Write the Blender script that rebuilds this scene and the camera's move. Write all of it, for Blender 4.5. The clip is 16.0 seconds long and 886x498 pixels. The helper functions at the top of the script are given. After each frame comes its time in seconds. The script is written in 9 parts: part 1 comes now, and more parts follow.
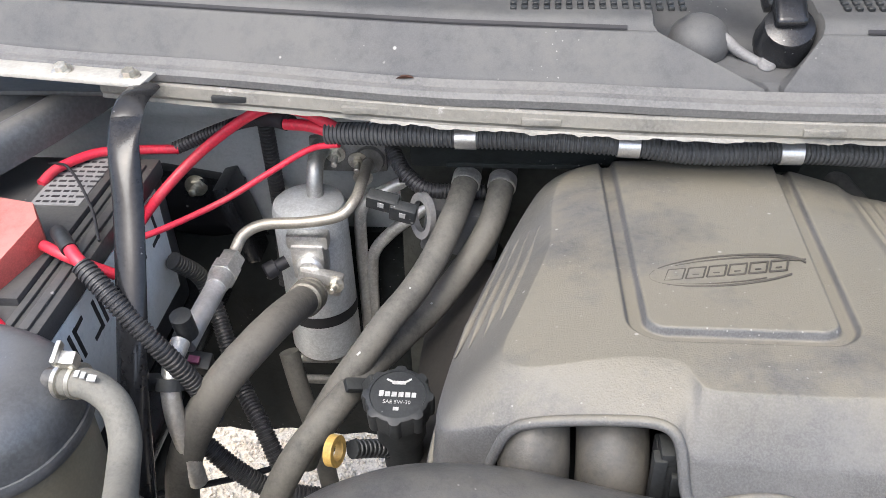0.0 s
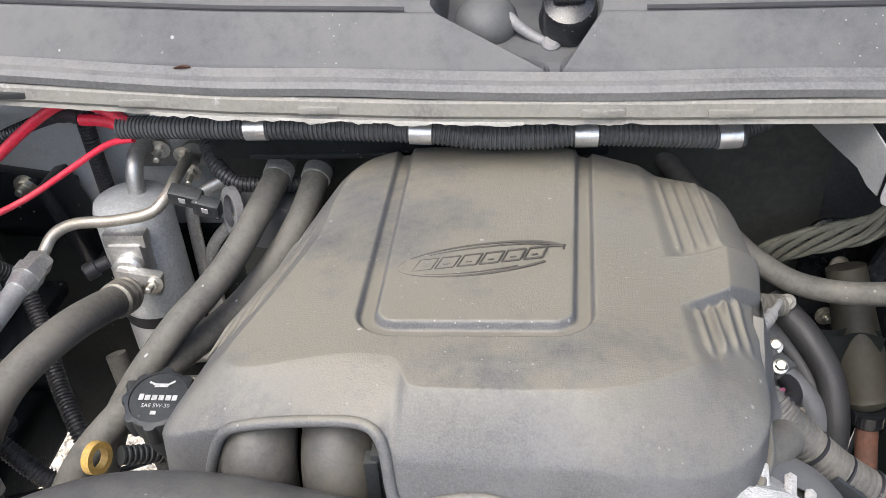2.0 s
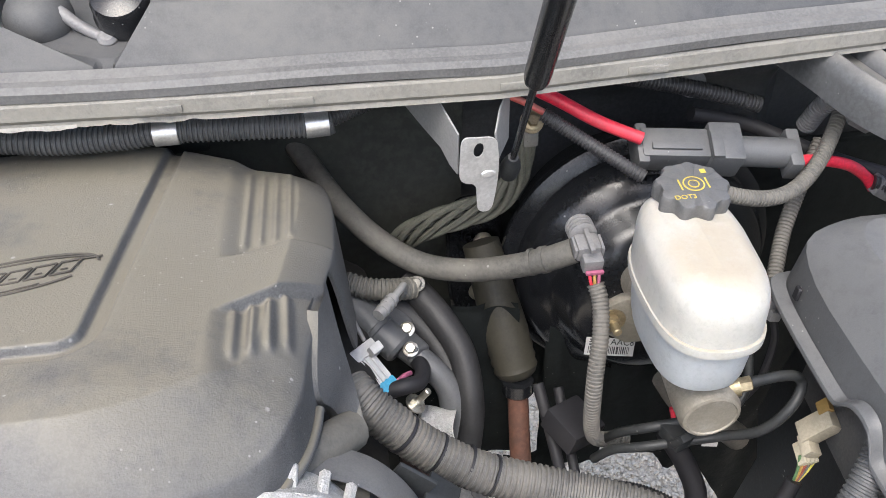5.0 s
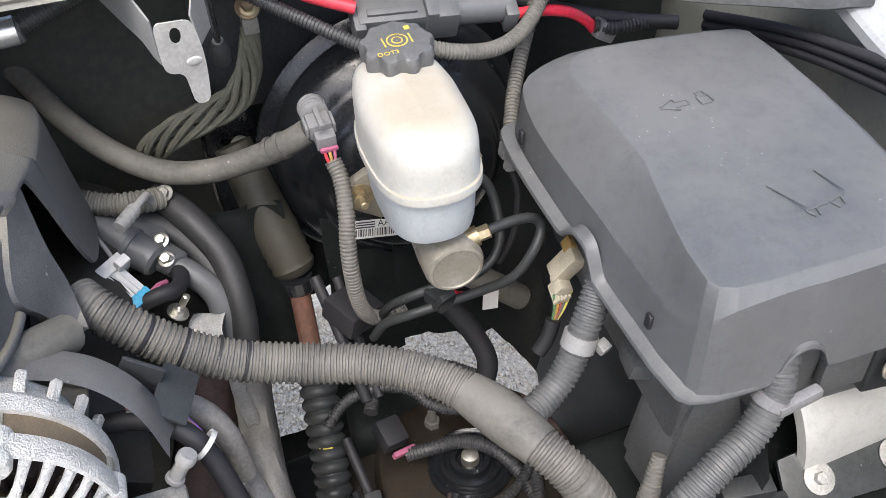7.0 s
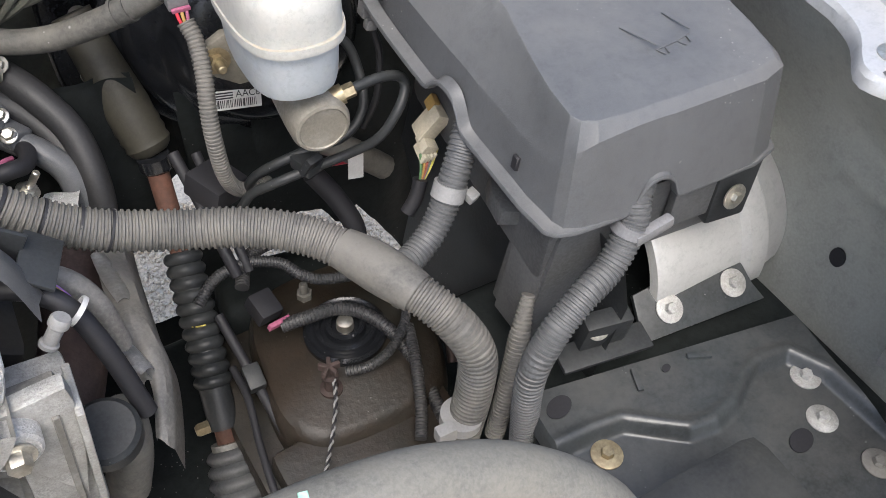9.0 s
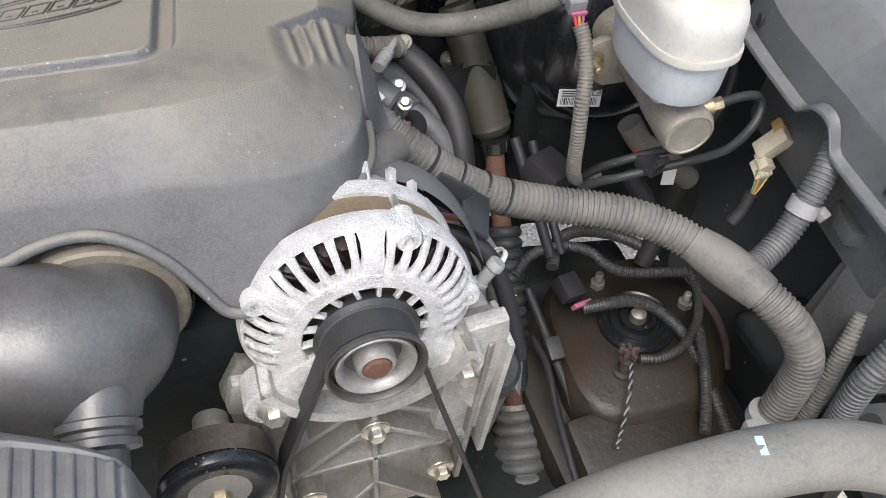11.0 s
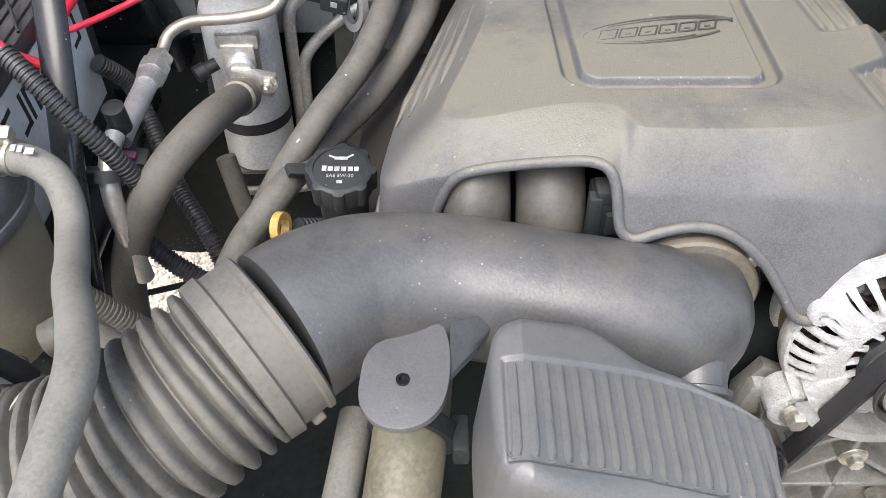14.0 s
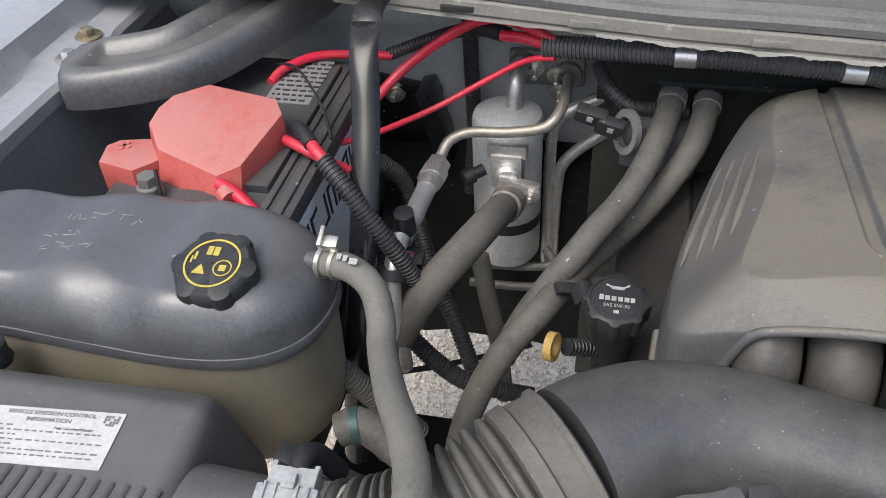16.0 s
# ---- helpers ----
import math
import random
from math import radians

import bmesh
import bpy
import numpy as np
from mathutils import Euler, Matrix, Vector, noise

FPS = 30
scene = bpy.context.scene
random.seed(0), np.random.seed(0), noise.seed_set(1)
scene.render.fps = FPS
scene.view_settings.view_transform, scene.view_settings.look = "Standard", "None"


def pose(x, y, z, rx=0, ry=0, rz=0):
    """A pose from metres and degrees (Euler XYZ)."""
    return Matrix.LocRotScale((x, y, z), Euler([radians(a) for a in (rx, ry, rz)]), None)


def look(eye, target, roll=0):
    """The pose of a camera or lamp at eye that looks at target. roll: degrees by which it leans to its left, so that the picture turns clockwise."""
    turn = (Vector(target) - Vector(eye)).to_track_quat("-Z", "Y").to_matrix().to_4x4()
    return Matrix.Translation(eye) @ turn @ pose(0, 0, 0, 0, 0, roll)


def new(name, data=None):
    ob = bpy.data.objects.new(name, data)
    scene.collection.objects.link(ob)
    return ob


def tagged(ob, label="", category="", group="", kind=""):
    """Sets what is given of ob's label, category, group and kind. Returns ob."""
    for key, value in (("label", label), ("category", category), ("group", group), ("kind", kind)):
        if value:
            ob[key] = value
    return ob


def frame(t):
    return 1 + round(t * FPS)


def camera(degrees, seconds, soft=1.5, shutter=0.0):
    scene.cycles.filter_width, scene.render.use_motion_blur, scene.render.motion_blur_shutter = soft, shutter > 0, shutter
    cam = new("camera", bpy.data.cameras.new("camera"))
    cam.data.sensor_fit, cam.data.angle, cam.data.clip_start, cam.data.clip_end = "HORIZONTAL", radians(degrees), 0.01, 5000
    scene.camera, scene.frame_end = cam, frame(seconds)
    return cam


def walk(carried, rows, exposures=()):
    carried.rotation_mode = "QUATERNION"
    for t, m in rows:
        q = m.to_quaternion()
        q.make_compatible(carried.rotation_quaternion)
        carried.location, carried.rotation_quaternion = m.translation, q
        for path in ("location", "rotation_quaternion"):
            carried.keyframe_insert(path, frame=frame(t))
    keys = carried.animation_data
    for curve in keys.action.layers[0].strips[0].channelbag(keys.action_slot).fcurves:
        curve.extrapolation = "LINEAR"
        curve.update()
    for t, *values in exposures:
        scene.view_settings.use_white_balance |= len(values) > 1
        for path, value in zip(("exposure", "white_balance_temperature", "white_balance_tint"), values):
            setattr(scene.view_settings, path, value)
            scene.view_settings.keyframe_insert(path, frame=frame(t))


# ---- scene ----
cam = camera(54.6, 16.0, soft=0.4)
PATH = [
    (0.0, (0.0292, 0.0151, 1.6534), (-0.1544, 1.7604, 0.3941), -2.0),
    (0.5, (0.0832, 0.0248, 1.6437), (-0.1134, 1.7658, 0.3812), -2.0),
    (1.0, (0.1372, 0.0356, 1.6361), (-0.0583, 1.7744, 0.3693), -1.8),
    (1.5, (0.1879, 0.0475, 1.6307), (-0.0022, 1.7798, 0.3563), -2.0),
    (2.0, (0.2268, 0.054, 1.6296), (0.0594, 1.7874, 0.352), -3.4),
    (2.5, (0.2689, 0.0605, 1.6296), (0.1663, 1.7906, 0.3401), -3.5),
    (3.0, (0.3078, 0.0713, 1.6242), (0.2797, 1.7982, 0.3272), -2.2),
    (3.5, (0.3499, 0.0778, 1.6221), (0.3607, 1.8025, 0.3218), -1.9),
    (4.0, (0.3802, 0.081, 1.6167), (0.4558, 1.7971, 0.3088), -1.3),
    (4.2, (0.3953, 0.0821, 1.6156), (0.5076, 1.7939, 0.3034), -1.0),
    (6.3, (0.5292, 0.041, 1.5962), (0.9191, 1.6934, 0.2613), -2.3),
    (6.5, (0.5389, 0.0324, 1.5854), (0.9493, 1.6697, 0.2364), -2.8),
    (7.0, (0.581, 0.0054, 1.5573), (1.0735, 1.5487, 0.1284), -3.5),
    (7.5, (0.6102, -0.013, 1.5314), (1.2193, 1.3846, 0.0021), -2.1),
    (8.0, (0.607, -0.0238, 1.5206), (1.377, 1.2344, -0.0573), 3.0),
    (8.2, (0.6037, -0.0248, 1.5162), (1.4202, 1.1934, -0.0692), 4.7),
    (10.3, (0.3791, -0.0227, 1.5573), (0.9612, 1.3154, -0.0357), 1.9),
    (10.5, (0.3542, -0.0184, 1.5584), (0.9126, 1.3338, -0.0314), 2.8),
    (11.0, (0.3024, -0.014, 1.5681), (0.796, 1.3748, -0.012), 3.4),
    (11.5, (0.2495, -0.0205, 1.5735), (0.6707, 1.3997, 0.0021), 2.8),
    (12.0, (0.1976, -0.0378, 1.58), (0.5573, 1.4148, 0.0226), 2.0),
    (12.5, (0.1501, -0.0475, 1.5864), (0.4223, 1.4342, 0.0388), 0.6),
    (13.0, (0.108, -0.0497, 1.5929), (0.2797, 1.4537, 0.0518), -0.9),
    (13.5, (0.067, -0.0475, 1.594), (0.175, 1.4742, 0.0647), -0.3),
    (14.0, (0.0205, -0.0486, 1.6005), (0.0194, 1.4828, 0.0777), -0.3),
    (14.5, (-0.0302, -0.0454, 1.608), (-0.2214, 1.4796, 0.0906), -2.2),
    (15.0, (-0.0691, -0.041, 1.6199), (-0.3996, 1.4731, 0.1155), -4.0),
    (15.5, (-0.0875, -0.04, 1.6469), (-0.4644, 1.4936, 0.1727), -3.7),
    (16.0, (-0.0842, -0.0454, 1.6739), (-0.4925, 1.5433, 0.2678), -3.5),
]
walk(cam, [(t, look(eye, target, roll)) for t, eye, target, roll in PATH],
     [(0.0, 0.2), (2.0, 0.12), (4.2, 0.1), (7.0, 0.14), (7.5, 0.14), (8.2, -0.04), (10.4, 0.0), (12.0, 0.08), (13.5, 0.18), (14.5, 0.26), (15.0, -0.05), (15.4, -0.53), (16.0, -0.58)])


# ---- light ----
world = bpy.data.worlds.new("sky")
scene.world = world
world.use_nodes = True
wn = world.node_tree
sky = wn.nodes.new("ShaderNodeTexSky")
sky.sky_type = "NISHITA"
sky.sun_disc = False
sky.sun_elevation = radians(60)
sky.sun_rotation = radians(207)
sky.air_density, sky.dust_density, sky.ozone_density = 1.0, 4.0, 0.6
wn.links.new(sky.outputs[0], wn.nodes["Background"].inputs[0])
wn.nodes["Background"].inputs[1].default_value = 0.36
sun = bpy.data.lights.new("sun", "SUN")
sun.energy, sun.angle, sun.color = 2.4, radians(35), (0.94, 0.98, 1.0)
sun_ob = new("sun", sun)
sun_ob.matrix_world = look((-0.55, -0.95, 3.8), (0.2, 0.5, 1.0))


# ---- geometry helpers ----
class Geo:
    """Vertices and faces of one mesh."""

    def __init__(self):
        self.v, self.f = [], []

    def add(self, verts, faces, m=None):
        n = len(self.v)
        self.v += [tuple(m @ Vector(p)) if m else tuple(p) for p in verts]
        self.f += [tuple(i + n for i in f) for f in faces]
        return self

    def grid(self, rows, close_u=False, close_v=False):
        """rows: equal lists of points, joined to quads."""
        nr, nc = len(rows), len(rows[0])
        verts = [p for r in rows for p in r]
        faces = []
        for i in range(nr if close_v else nr - 1):
            for j in range(nc if close_u else nc - 1):
                a, b = i * nc + j, i * nc + (j + 1) % nc
                c, d = ((i + 1) % nr) * nc + (j + 1) % nc, ((i + 1) % nr) * nc + j
                faces.append((a, b, c, d))
        return self.add(verts, faces)

    def tube(self, pts, r, seg=14, step=0.006, corr=None, cap=True, raw=False):
        """A round tube along a smooth line. r: a radius, or a function of 0..1. corr: (pitch, depth) of ridges."""
        line = [Vector(p) for p in pts] if raw else spline(pts)
        cum = [0.0]
        for a, b in zip(line, line[1:]):
            cum.append(cum[-1] + (b - a).length)
        total = cum[-1]
        rad = r if callable(r) else (lambda s: r)
        if corr:
            n = max(4, int(total / corr[0]) * 4)
            stops = [(i + (0.35 if i % 4 in (1, 3) else 0)) / n for i in range(n)] + [1.0]
            off = [0 if i % 4 in (0, 1) else -corr[1] for i in range(n)] + [0]
        else:
            n = max(2, int(total / step))
            stops, off = [i / n for i in range(n + 1)], [0] * (n + 1)
        rows, k = [], 0
        side = None
        for s, o in zip(stops, off):
            d = s * total
            while k < len(cum) - 2 and cum[k + 1] < d:
                k += 1
            a, b = line[k], line[k + 1]
            p = a.lerp(b, (d - cum[k]) / max(1e-9, cum[k + 1] - cum[k]))
            i0, i1 = max(0, k - 1), min(len(line) - 1, k + 2)
            t = (line[i1] - line[i0]).normalized()
            if side is None:
                side = t.orthogonal().normalized()
            side = (side - t * side.dot(t)).normalized()
            up = t.cross(side)
            q = rad(s) + o
            rows.append([p + side * (q * math.cos(w)) + up * (q * math.sin(w)) for w in [6.283185 * j / seg for j in range(seg)]])
        base = len(self.v)
        self.grid(rows, close_u=True)
        if cap:
            self.f.append(tuple(base + j for j in range(seg))[::-1])
            last = base + (len(rows) - 1) * seg
            self.f.append(tuple(last + j for j in range(seg)))
        return self

    def lathe(self, profile, m, seg=32, caps=True):
        """profile: (radius, height) from one end to the other, turned round m's z axis."""
        rows = [[m @ Vector((r * math.cos(w), r * math.sin(w), h)) for w in [6.283185 * j / seg for j in range(seg)]] for r, h in profile]
        base = len(self.v)
        self.grid(rows, close_u=True)
        if caps:
            self.f.append(tuple(base + j for j in range(seg))[::-1])
            last = base + (len(rows) - 1) * seg
            self.f.append(tuple(last + j for j in range(seg)))
        return self

    def box(self, size, m, bev=0.002, seg=2, taper=1.0):
        bm = bmesh.new()
        bmesh.ops.create_cube(bm, size=1)
        for v in bm.verts:
            k = taper if v.co.z > 0 else 1.0
            v.co = Vector((v.co.x * size[0] * k, v.co.y * size[1] * k, v.co.z * size[2]))
        if bev:
            bmesh.ops.bevel(bm, geom=bm.edges[:], offset=bev, segments=seg, profile=0.6, affect="EDGES")
        return self.take(bm, m)

    def prism(self, outline, z0, z1, m, bev=0.0, seg=2):
        bm = bmesh.new()
        face = bm.faces.new([bm.verts.new((x, y, z0)) for x, y in outline])
        out = bmesh.ops.extrude_face_region(bm, geom=[face])
        for g in out["geom"]:
            if isinstance(g, bmesh.types.BMVert):
                g.co.z = z1
        bmesh.ops.recalc_face_normals(bm, faces=bm.faces[:])
        if bev:
            edges = [e for e in bm.edges if abs(e.verts[0].co.z - e.verts[1].co.z) < 1e-6]
            bmesh.ops.bevel(bm, geom=edges, offset=bev, segments=seg, profile=0.6, affect="EDGES")
        return self.take(bm, m)

    def take(self, bm, m=None):
        bm.verts.ensure_lookup_table()
        bm.verts.index_update()
        self.add([v.co.copy() for v in bm.verts], [[v.index for v in f.verts] for f in bm.faces], m)
        bm.free()
        return self

    def ball(self, r, m, seg=16):
        n = seg // 2
        prof = [(max(1e-4, r * math.sin(math.pi * i / n)), -r * math.cos(math.pi * i / n)) for i in range(n + 1)]
        return self.lathe(prof, m, seg, caps=False)


def spline(pts, n=10):
    """A smooth line through points."""
    p = [Vector(q) for q in pts]
    if len(p) == 2:
        return [p[0].lerp(p[1], i / n) for i in range(n + 1)]
    p = [2 * p[0] - p[1]] + p + [2 * p[-1] - p[-2]]
    out = []
    for i in range(1, len(p) - 2):
        a, b, c, d = p[i - 1:i + 3]
        for k in range(n):
            t = k / n
            out.append(0.5 * (2 * b + (c - a) * t + (2 * a - 5 * b + 4 * c - d) * t * t + (3 * b - a - 3 * c + d) * t ** 3))
    return out + [p[-2]]


def basis(p, z=(0, 0, 1), x=None):
    """A pose at p whose z axis points along z, and x axis near x."""
    z = Vector(z).normalized()
    x = Vector(x) if x else (Vector((1, 0, 0)) if abs(z.x) < 0.9 else Vector((0, 1, 0)))
    x = (x - z * x.dot(z)).normalized()
    y = z.cross(x)
    m = Matrix((x, y, z)).transposed().to_4x4()
    m.translation = Vector(p)
    return m


def chaikin(rows, times=2, closed=True):
    for _ in range(times):
        out = []
        n = len(rows)
        for i in range(n if closed else n - 1):
            a, b = rows[i], rows[(i + 1) % n]
            out.append([u * 0.75 + w * 0.25 for u, w in zip(a, b)])
            out.append([u * 0.25 + w * 0.75 for u, w in zip(a, b)])
        rows = out if closed else [rows[0]] + out + [rows[-1]]
    return rows


def resample(rows, n):
    """A closed line of rows (x, y, ...) at n even steps."""
    rows = rows + [rows[0]]
    cum = [0.0]
    for a, b in zip(rows, rows[1:]):
        cum.append(cum[-1] + math.hypot(a[0] - b[0], a[1] - b[1]))
    out, k = [], 0
    for i in range(n):
        d = cum[-1] * i / n
        while cum[k + 1] < d:
            k += 1
        t = (d - cum[k]) / max(1e-9, cum[k + 1] - cum[k])
        out.append([u + (w - u) * t for u, w in zip(rows[k], rows[k + 1])])
    return out


def shell(outline, top, centre, around=300, rings=60, thick=0.0025, flare=0.06, smooth=2, detail=None, inner=True, facet=0.0):
    """A moulded shell: rows (x, y, a, b, zb) of the outline, in which a is the width and b the fall of the rounded shoulder
    and zb the height of the skirt's lower edge; top(x, y): the height; detail(x, y, d): what is added to it."""
    line = resample(chaikin(outline, smooth), around)
    cx, cy = centre
    rows = []
    for i in range(1, rings + 1):
        k = (i / rings) ** 0.75
        row = []
        for x, y, a, b, zb in line:
            px, py = cx + (x - cx) * k, cy + (y - cy) * k
            d = math.hypot(x - px, y - py)
            z = top(px, py)
            if d < a:
                q = (a - d) / a
                z -= b * (facet * q ** 1.12 + (1 - facet) * (1 - math.sqrt(max(0, 1 - q * q))))
            if detail:
                z += detail(px, py, d)
            row.append((px, py, z))
        rows.append(row)
    edge = rows[-1]
    for j in range(1, 9):
        q = j / 8
        row = []
        for (px, py, z), (x, y, a, b, zb) in zip(edge, line):
            u = Vector((x - cx, y - cy)).normalized() * ((flare(y) if callable(flare) else flare) * (z - zb) * q)
            row.append((px + u.x, py + u.y, z + (min(zb, z - 0.001) - z) * q))
        rows.append(row)
    if inner:
        low = rows[-1]
        for q in range(1, 6):
            row = []
            for (px, py, z), (ex, ey, ez) in zip(low, edge):
                u = Vector((cx - px, cy - py)).normalized() * (thick * (1.0 if q > 1 else 1.0))
                t = (q - 1) / 5
                row.append((px + (ex - px) * t + u.x, py + (ey - py) * t + u.y, z + (ez - thick * 2 - z) * t))
            rows.append(row)
    g = Geo()
    g.grid(rows, close_u=True)
    g.v.append((cx, cy, top(cx, cy) + (detail(cx, cy, 1) if detail else 0)))
    n = len(g.v) - 1
    g.f += [(n, j, (j + 1) % around)[::1] for j in range(around)]
    return g


def thing(name, loc, label, category, group="", kind=""):
    ob = new(name)
    ob.empty_display_size = 0.02
    ob.location = loc
    return tagged(ob, label, category, group, kind)


def part(name, geo, material, parent=None, label="", angle=38):
    """One mesh object out of a Geo, under a thing or a part."""
    me = bpy.data.meshes.new(name)
    me.from_pydata(geo.v, [], geo.f)
    me.materials.append(material)
    me.shade_smooth()
    me.set_sharp_from_angle(angle=radians(angle))
    ob = new(name, me)
    if parent:
        ob.parent = parent
        loc = parent.location if parent.parent is None else Vector((0, 0, 0))
        ob.matrix_parent_inverse = Matrix.Translation(-Vector(loc))
    return tagged(ob, label)


def recalc(geo):
    """The same Geo with its faces turned outwards."""
    bm = bmesh.new()
    vs = [bm.verts.new(p) for p in geo.v]
    for f in geo.f:
        try:
            bm.faces.new([vs[i] for i in f])
        except ValueError:
            pass
    bmesh.ops.recalc_face_normals(bm, faces=bm.faces[:])
    return Geo().take(bm)


def lone(name, geo, material, label, category, group="", kind="", angle=38):
    """A thing that is one mesh."""
    return tagged(part(name, geo, material, None, "", angle), label, category, group, kind)


def words(text, size, m, material, parent, name="lettering", label="", depth=0.0003, align="CENTER", shear=0.0):
    cu = bpy.data.curves.new(name, "FONT")
    cu.body, cu.size, cu.extrude, cu.align_x, cu.align_y, cu.shear = text, size, depth, align, "CENTER", shear
    cu.resolution_u = 3
    tmp = bpy.data.objects.new(name, cu)
    scene.collection.objects.link(tmp)
    me = bpy.data.meshes.new_from_object(tmp.evaluated_get(bpy.context.evaluated_depsgraph_get()))
    bpy.data.objects.remove(tmp)
    g = Geo().add([v.co for v in me.vertices], [tuple(p.vertices) for p in me.polygons], m)
    bpy.data.meshes.remove(me)
    return part(name, g, material, parent, label)


def hexbolt(geo, p, d, r=0.007, h=0.006, washer=0.011):
    """A hexagon head on a washer, at p, facing d."""
    m = basis(p, d)
    geo.lathe([(washer, 0), (washer, 0.0015), (washer * 0.92, 0.002)], m, 20)
    geo.lathe([(r, 0.002), (r, h), (r * 0.86, h + 0.0015)], m, 6)
    return geo


def stud(geo, p, d, r=0.006, length=0.018):
    m = basis(p, d)
    geo.lathe([(r * 1.7, 0), (r * 1.7, 0.0015)], m, 16)
    geo.lathe([(r, 0.0015), (r, 0.008)], m, 6)
    geo.lathe([(r * 0.55, 0.008), (r * 0.55, length), (r * 0.4, length + 0.001)], m, 10)
    return geo


# ---- materials ----
def material(name, base, rough=0.6, metal=0.0, dust=None, dust_up=0.0, amount=0.5, scale=12.0, fine=160.0, bump=0.1, vary=0.25, speck=0.0, trans=0.0, scratch=None, shine=0.5):
    """A surface with grain at two scales. dust: a second colour in patches; dust_up: how much it keeps to faces that look up; speck: pale specks."""
    mt = bpy.data.materials.new(name)
    mt.use_nodes = True
    nt = mt.node_tree
    N, L = nt.nodes.new, nt.links.new
    bs = nt.nodes["Principled BSDF"]
    geo = N("ShaderNodeTexCoord")

    def noise_tex(s, detail=6.0, ro=0.6):
        t = N("ShaderNodeTexNoise")
        t.inputs["Scale"].default_value, t.inputs["Detail"].default_value, t.inputs["Roughness"].default_value = s, detail, ro
        L(geo.outputs["Object"], t.inputs["Vector"])
        return t

    def ramp(src, lo, hi):
        r = N("ShaderNodeMapRange")
        r.inputs[1].default_value, r.inputs[2].default_value = lo, hi
        r.clamp = True
        L(src, r.inputs[0])
        return r.outputs[0]

    def mix(fac, a, b):
        m = N("ShaderNodeMix")
        m.data_type = "RGBA"
        for s, v in ((m.inputs[0], fac), (m.inputs[6], a), (m.inputs[7], b)):
            if isinstance(v, (int, float)):
                s.default_value = v
            elif isinstance(v, tuple):
                s.default_value = (*v, 1)
            else:
                L(v, s)
        return m.outputs[2]

    def mul(a, b):
        m = N("ShaderNodeMath")
        m.operation = "MULTIPLY"
        for s, v in ((m.inputs[0], a), (m.inputs[1], b)):
            if isinstance(v, (int, float)):
                s.default_value = v
            else:
                L(v, s)
        return m.outputs[0]

    coarse, grain = noise_tex(scale), noise_tex(fine, 3.0)
    dark = tuple(c * (1 - vary) for c in base)
    light = tuple(min(1, c * (1 + vary)) for c in base)
    col = mix(ramp(coarse.outputs[0], 0.35, 0.65), dark, light)
    col = mix(mul(ramp(grain.outputs[0], 0.42, 0.62), min(0.5, vary * 3)), col, tuple(min(1, c * 1.55) for c in base))
    grit = noise_tex(scale * 9, 9.0, 0.8)
    col = mix(mul(ramp(grit.outputs[0], 0.50, 0.38), 0.26), col, tuple(c * 0.5 for c in base))
    if dust:
        both = N("ShaderNodeMath")
        both.operation = "MULTIPLY_ADD"
        L(noise_tex(scale * 4.5, 8.0, 0.75).outputs[0], both.inputs[0])
        both.inputs[1].default_value = 0.3
        halved = mul(noise_tex(scale * 0.55, 8.0, 0.65).outputs[0], 0.7)
        L(halved, both.inputs[2])
        patches = ramp(both.outputs[0], 0.58 - 0.4 * amount, 0.76 - 0.4 * amount)
        if dust_up:
            nn = N("ShaderNodeNewGeometry")
            sp = N("ShaderNodeSeparateXYZ")
            L(nn.outputs["Normal"], sp.inputs[0])
            patches = mul(patches, ramp(sp.outputs[2], 0.75 - dust_up, 0.95))
        fac = mul(patches, 0.35 + 0.6 * amount)
        col = mix(fac, col, dust)
    if speck:
        v = N("ShaderNodeTexVoronoi")
        v.inputs["Scale"].default_value = 130
        L(geo.outputs["Object"], v.inputs["Vector"])
        spot = ramp(v.outputs["Distance"], 0.13, 0.07)
        keep = ramp(noise_tex(9.0, 2.0).outputs[0], 0.62 - speck * 0.1, 0.66 - speck * 0.1)
        col = mix(mul(mul(spot, keep), 0.35), col, (0.5, 0.49, 0.47))
        v = N("ShaderNodeTexVoronoi")
        v.inputs["Scale"].default_value = 34
        L(geo.outputs["Object"], v.inputs["Vector"])
        keep = ramp(noise_tex(14.0, 3.0).outputs[0], 0.60 - speck * 0.08, 0.63 - speck * 0.08)
        col = mix(mul(mul(ramp(v.outputs["Distance"], 0.075, 0.045), keep), 0.55), col, (0.48, 0.47, 0.45))
    if scratch:
        w = noise_tex(38.0, 9.0, 0.8)
        col = mix(mul(ramp(w.outputs[0], 0.6, 0.68), 0.7), col, scratch)
    L(col, bs.inputs["Base Color"])
    bs.inputs["Metallic"].default_value = metal
    bs.inputs["Specular IOR Level"].default_value = shine
    rr = N("ShaderNodeMapRange")
    rr.inputs[3].default_value, rr.inputs[4].default_value = max(0.03, rough - 0.1), min(1, rough + 0.15)
    L(coarse.outputs[0], rr.inputs[0])
    L(rr.outputs[0], bs.inputs["Roughness"])
    if trans:
        bs.inputs["Subsurface Weight"].default_value = trans
        bs.inputs["Subsurface Radius"].default_value = (0.02, 0.015, 0.01)
        bs.inputs["Subsurface Scale"].default_value = 0.5
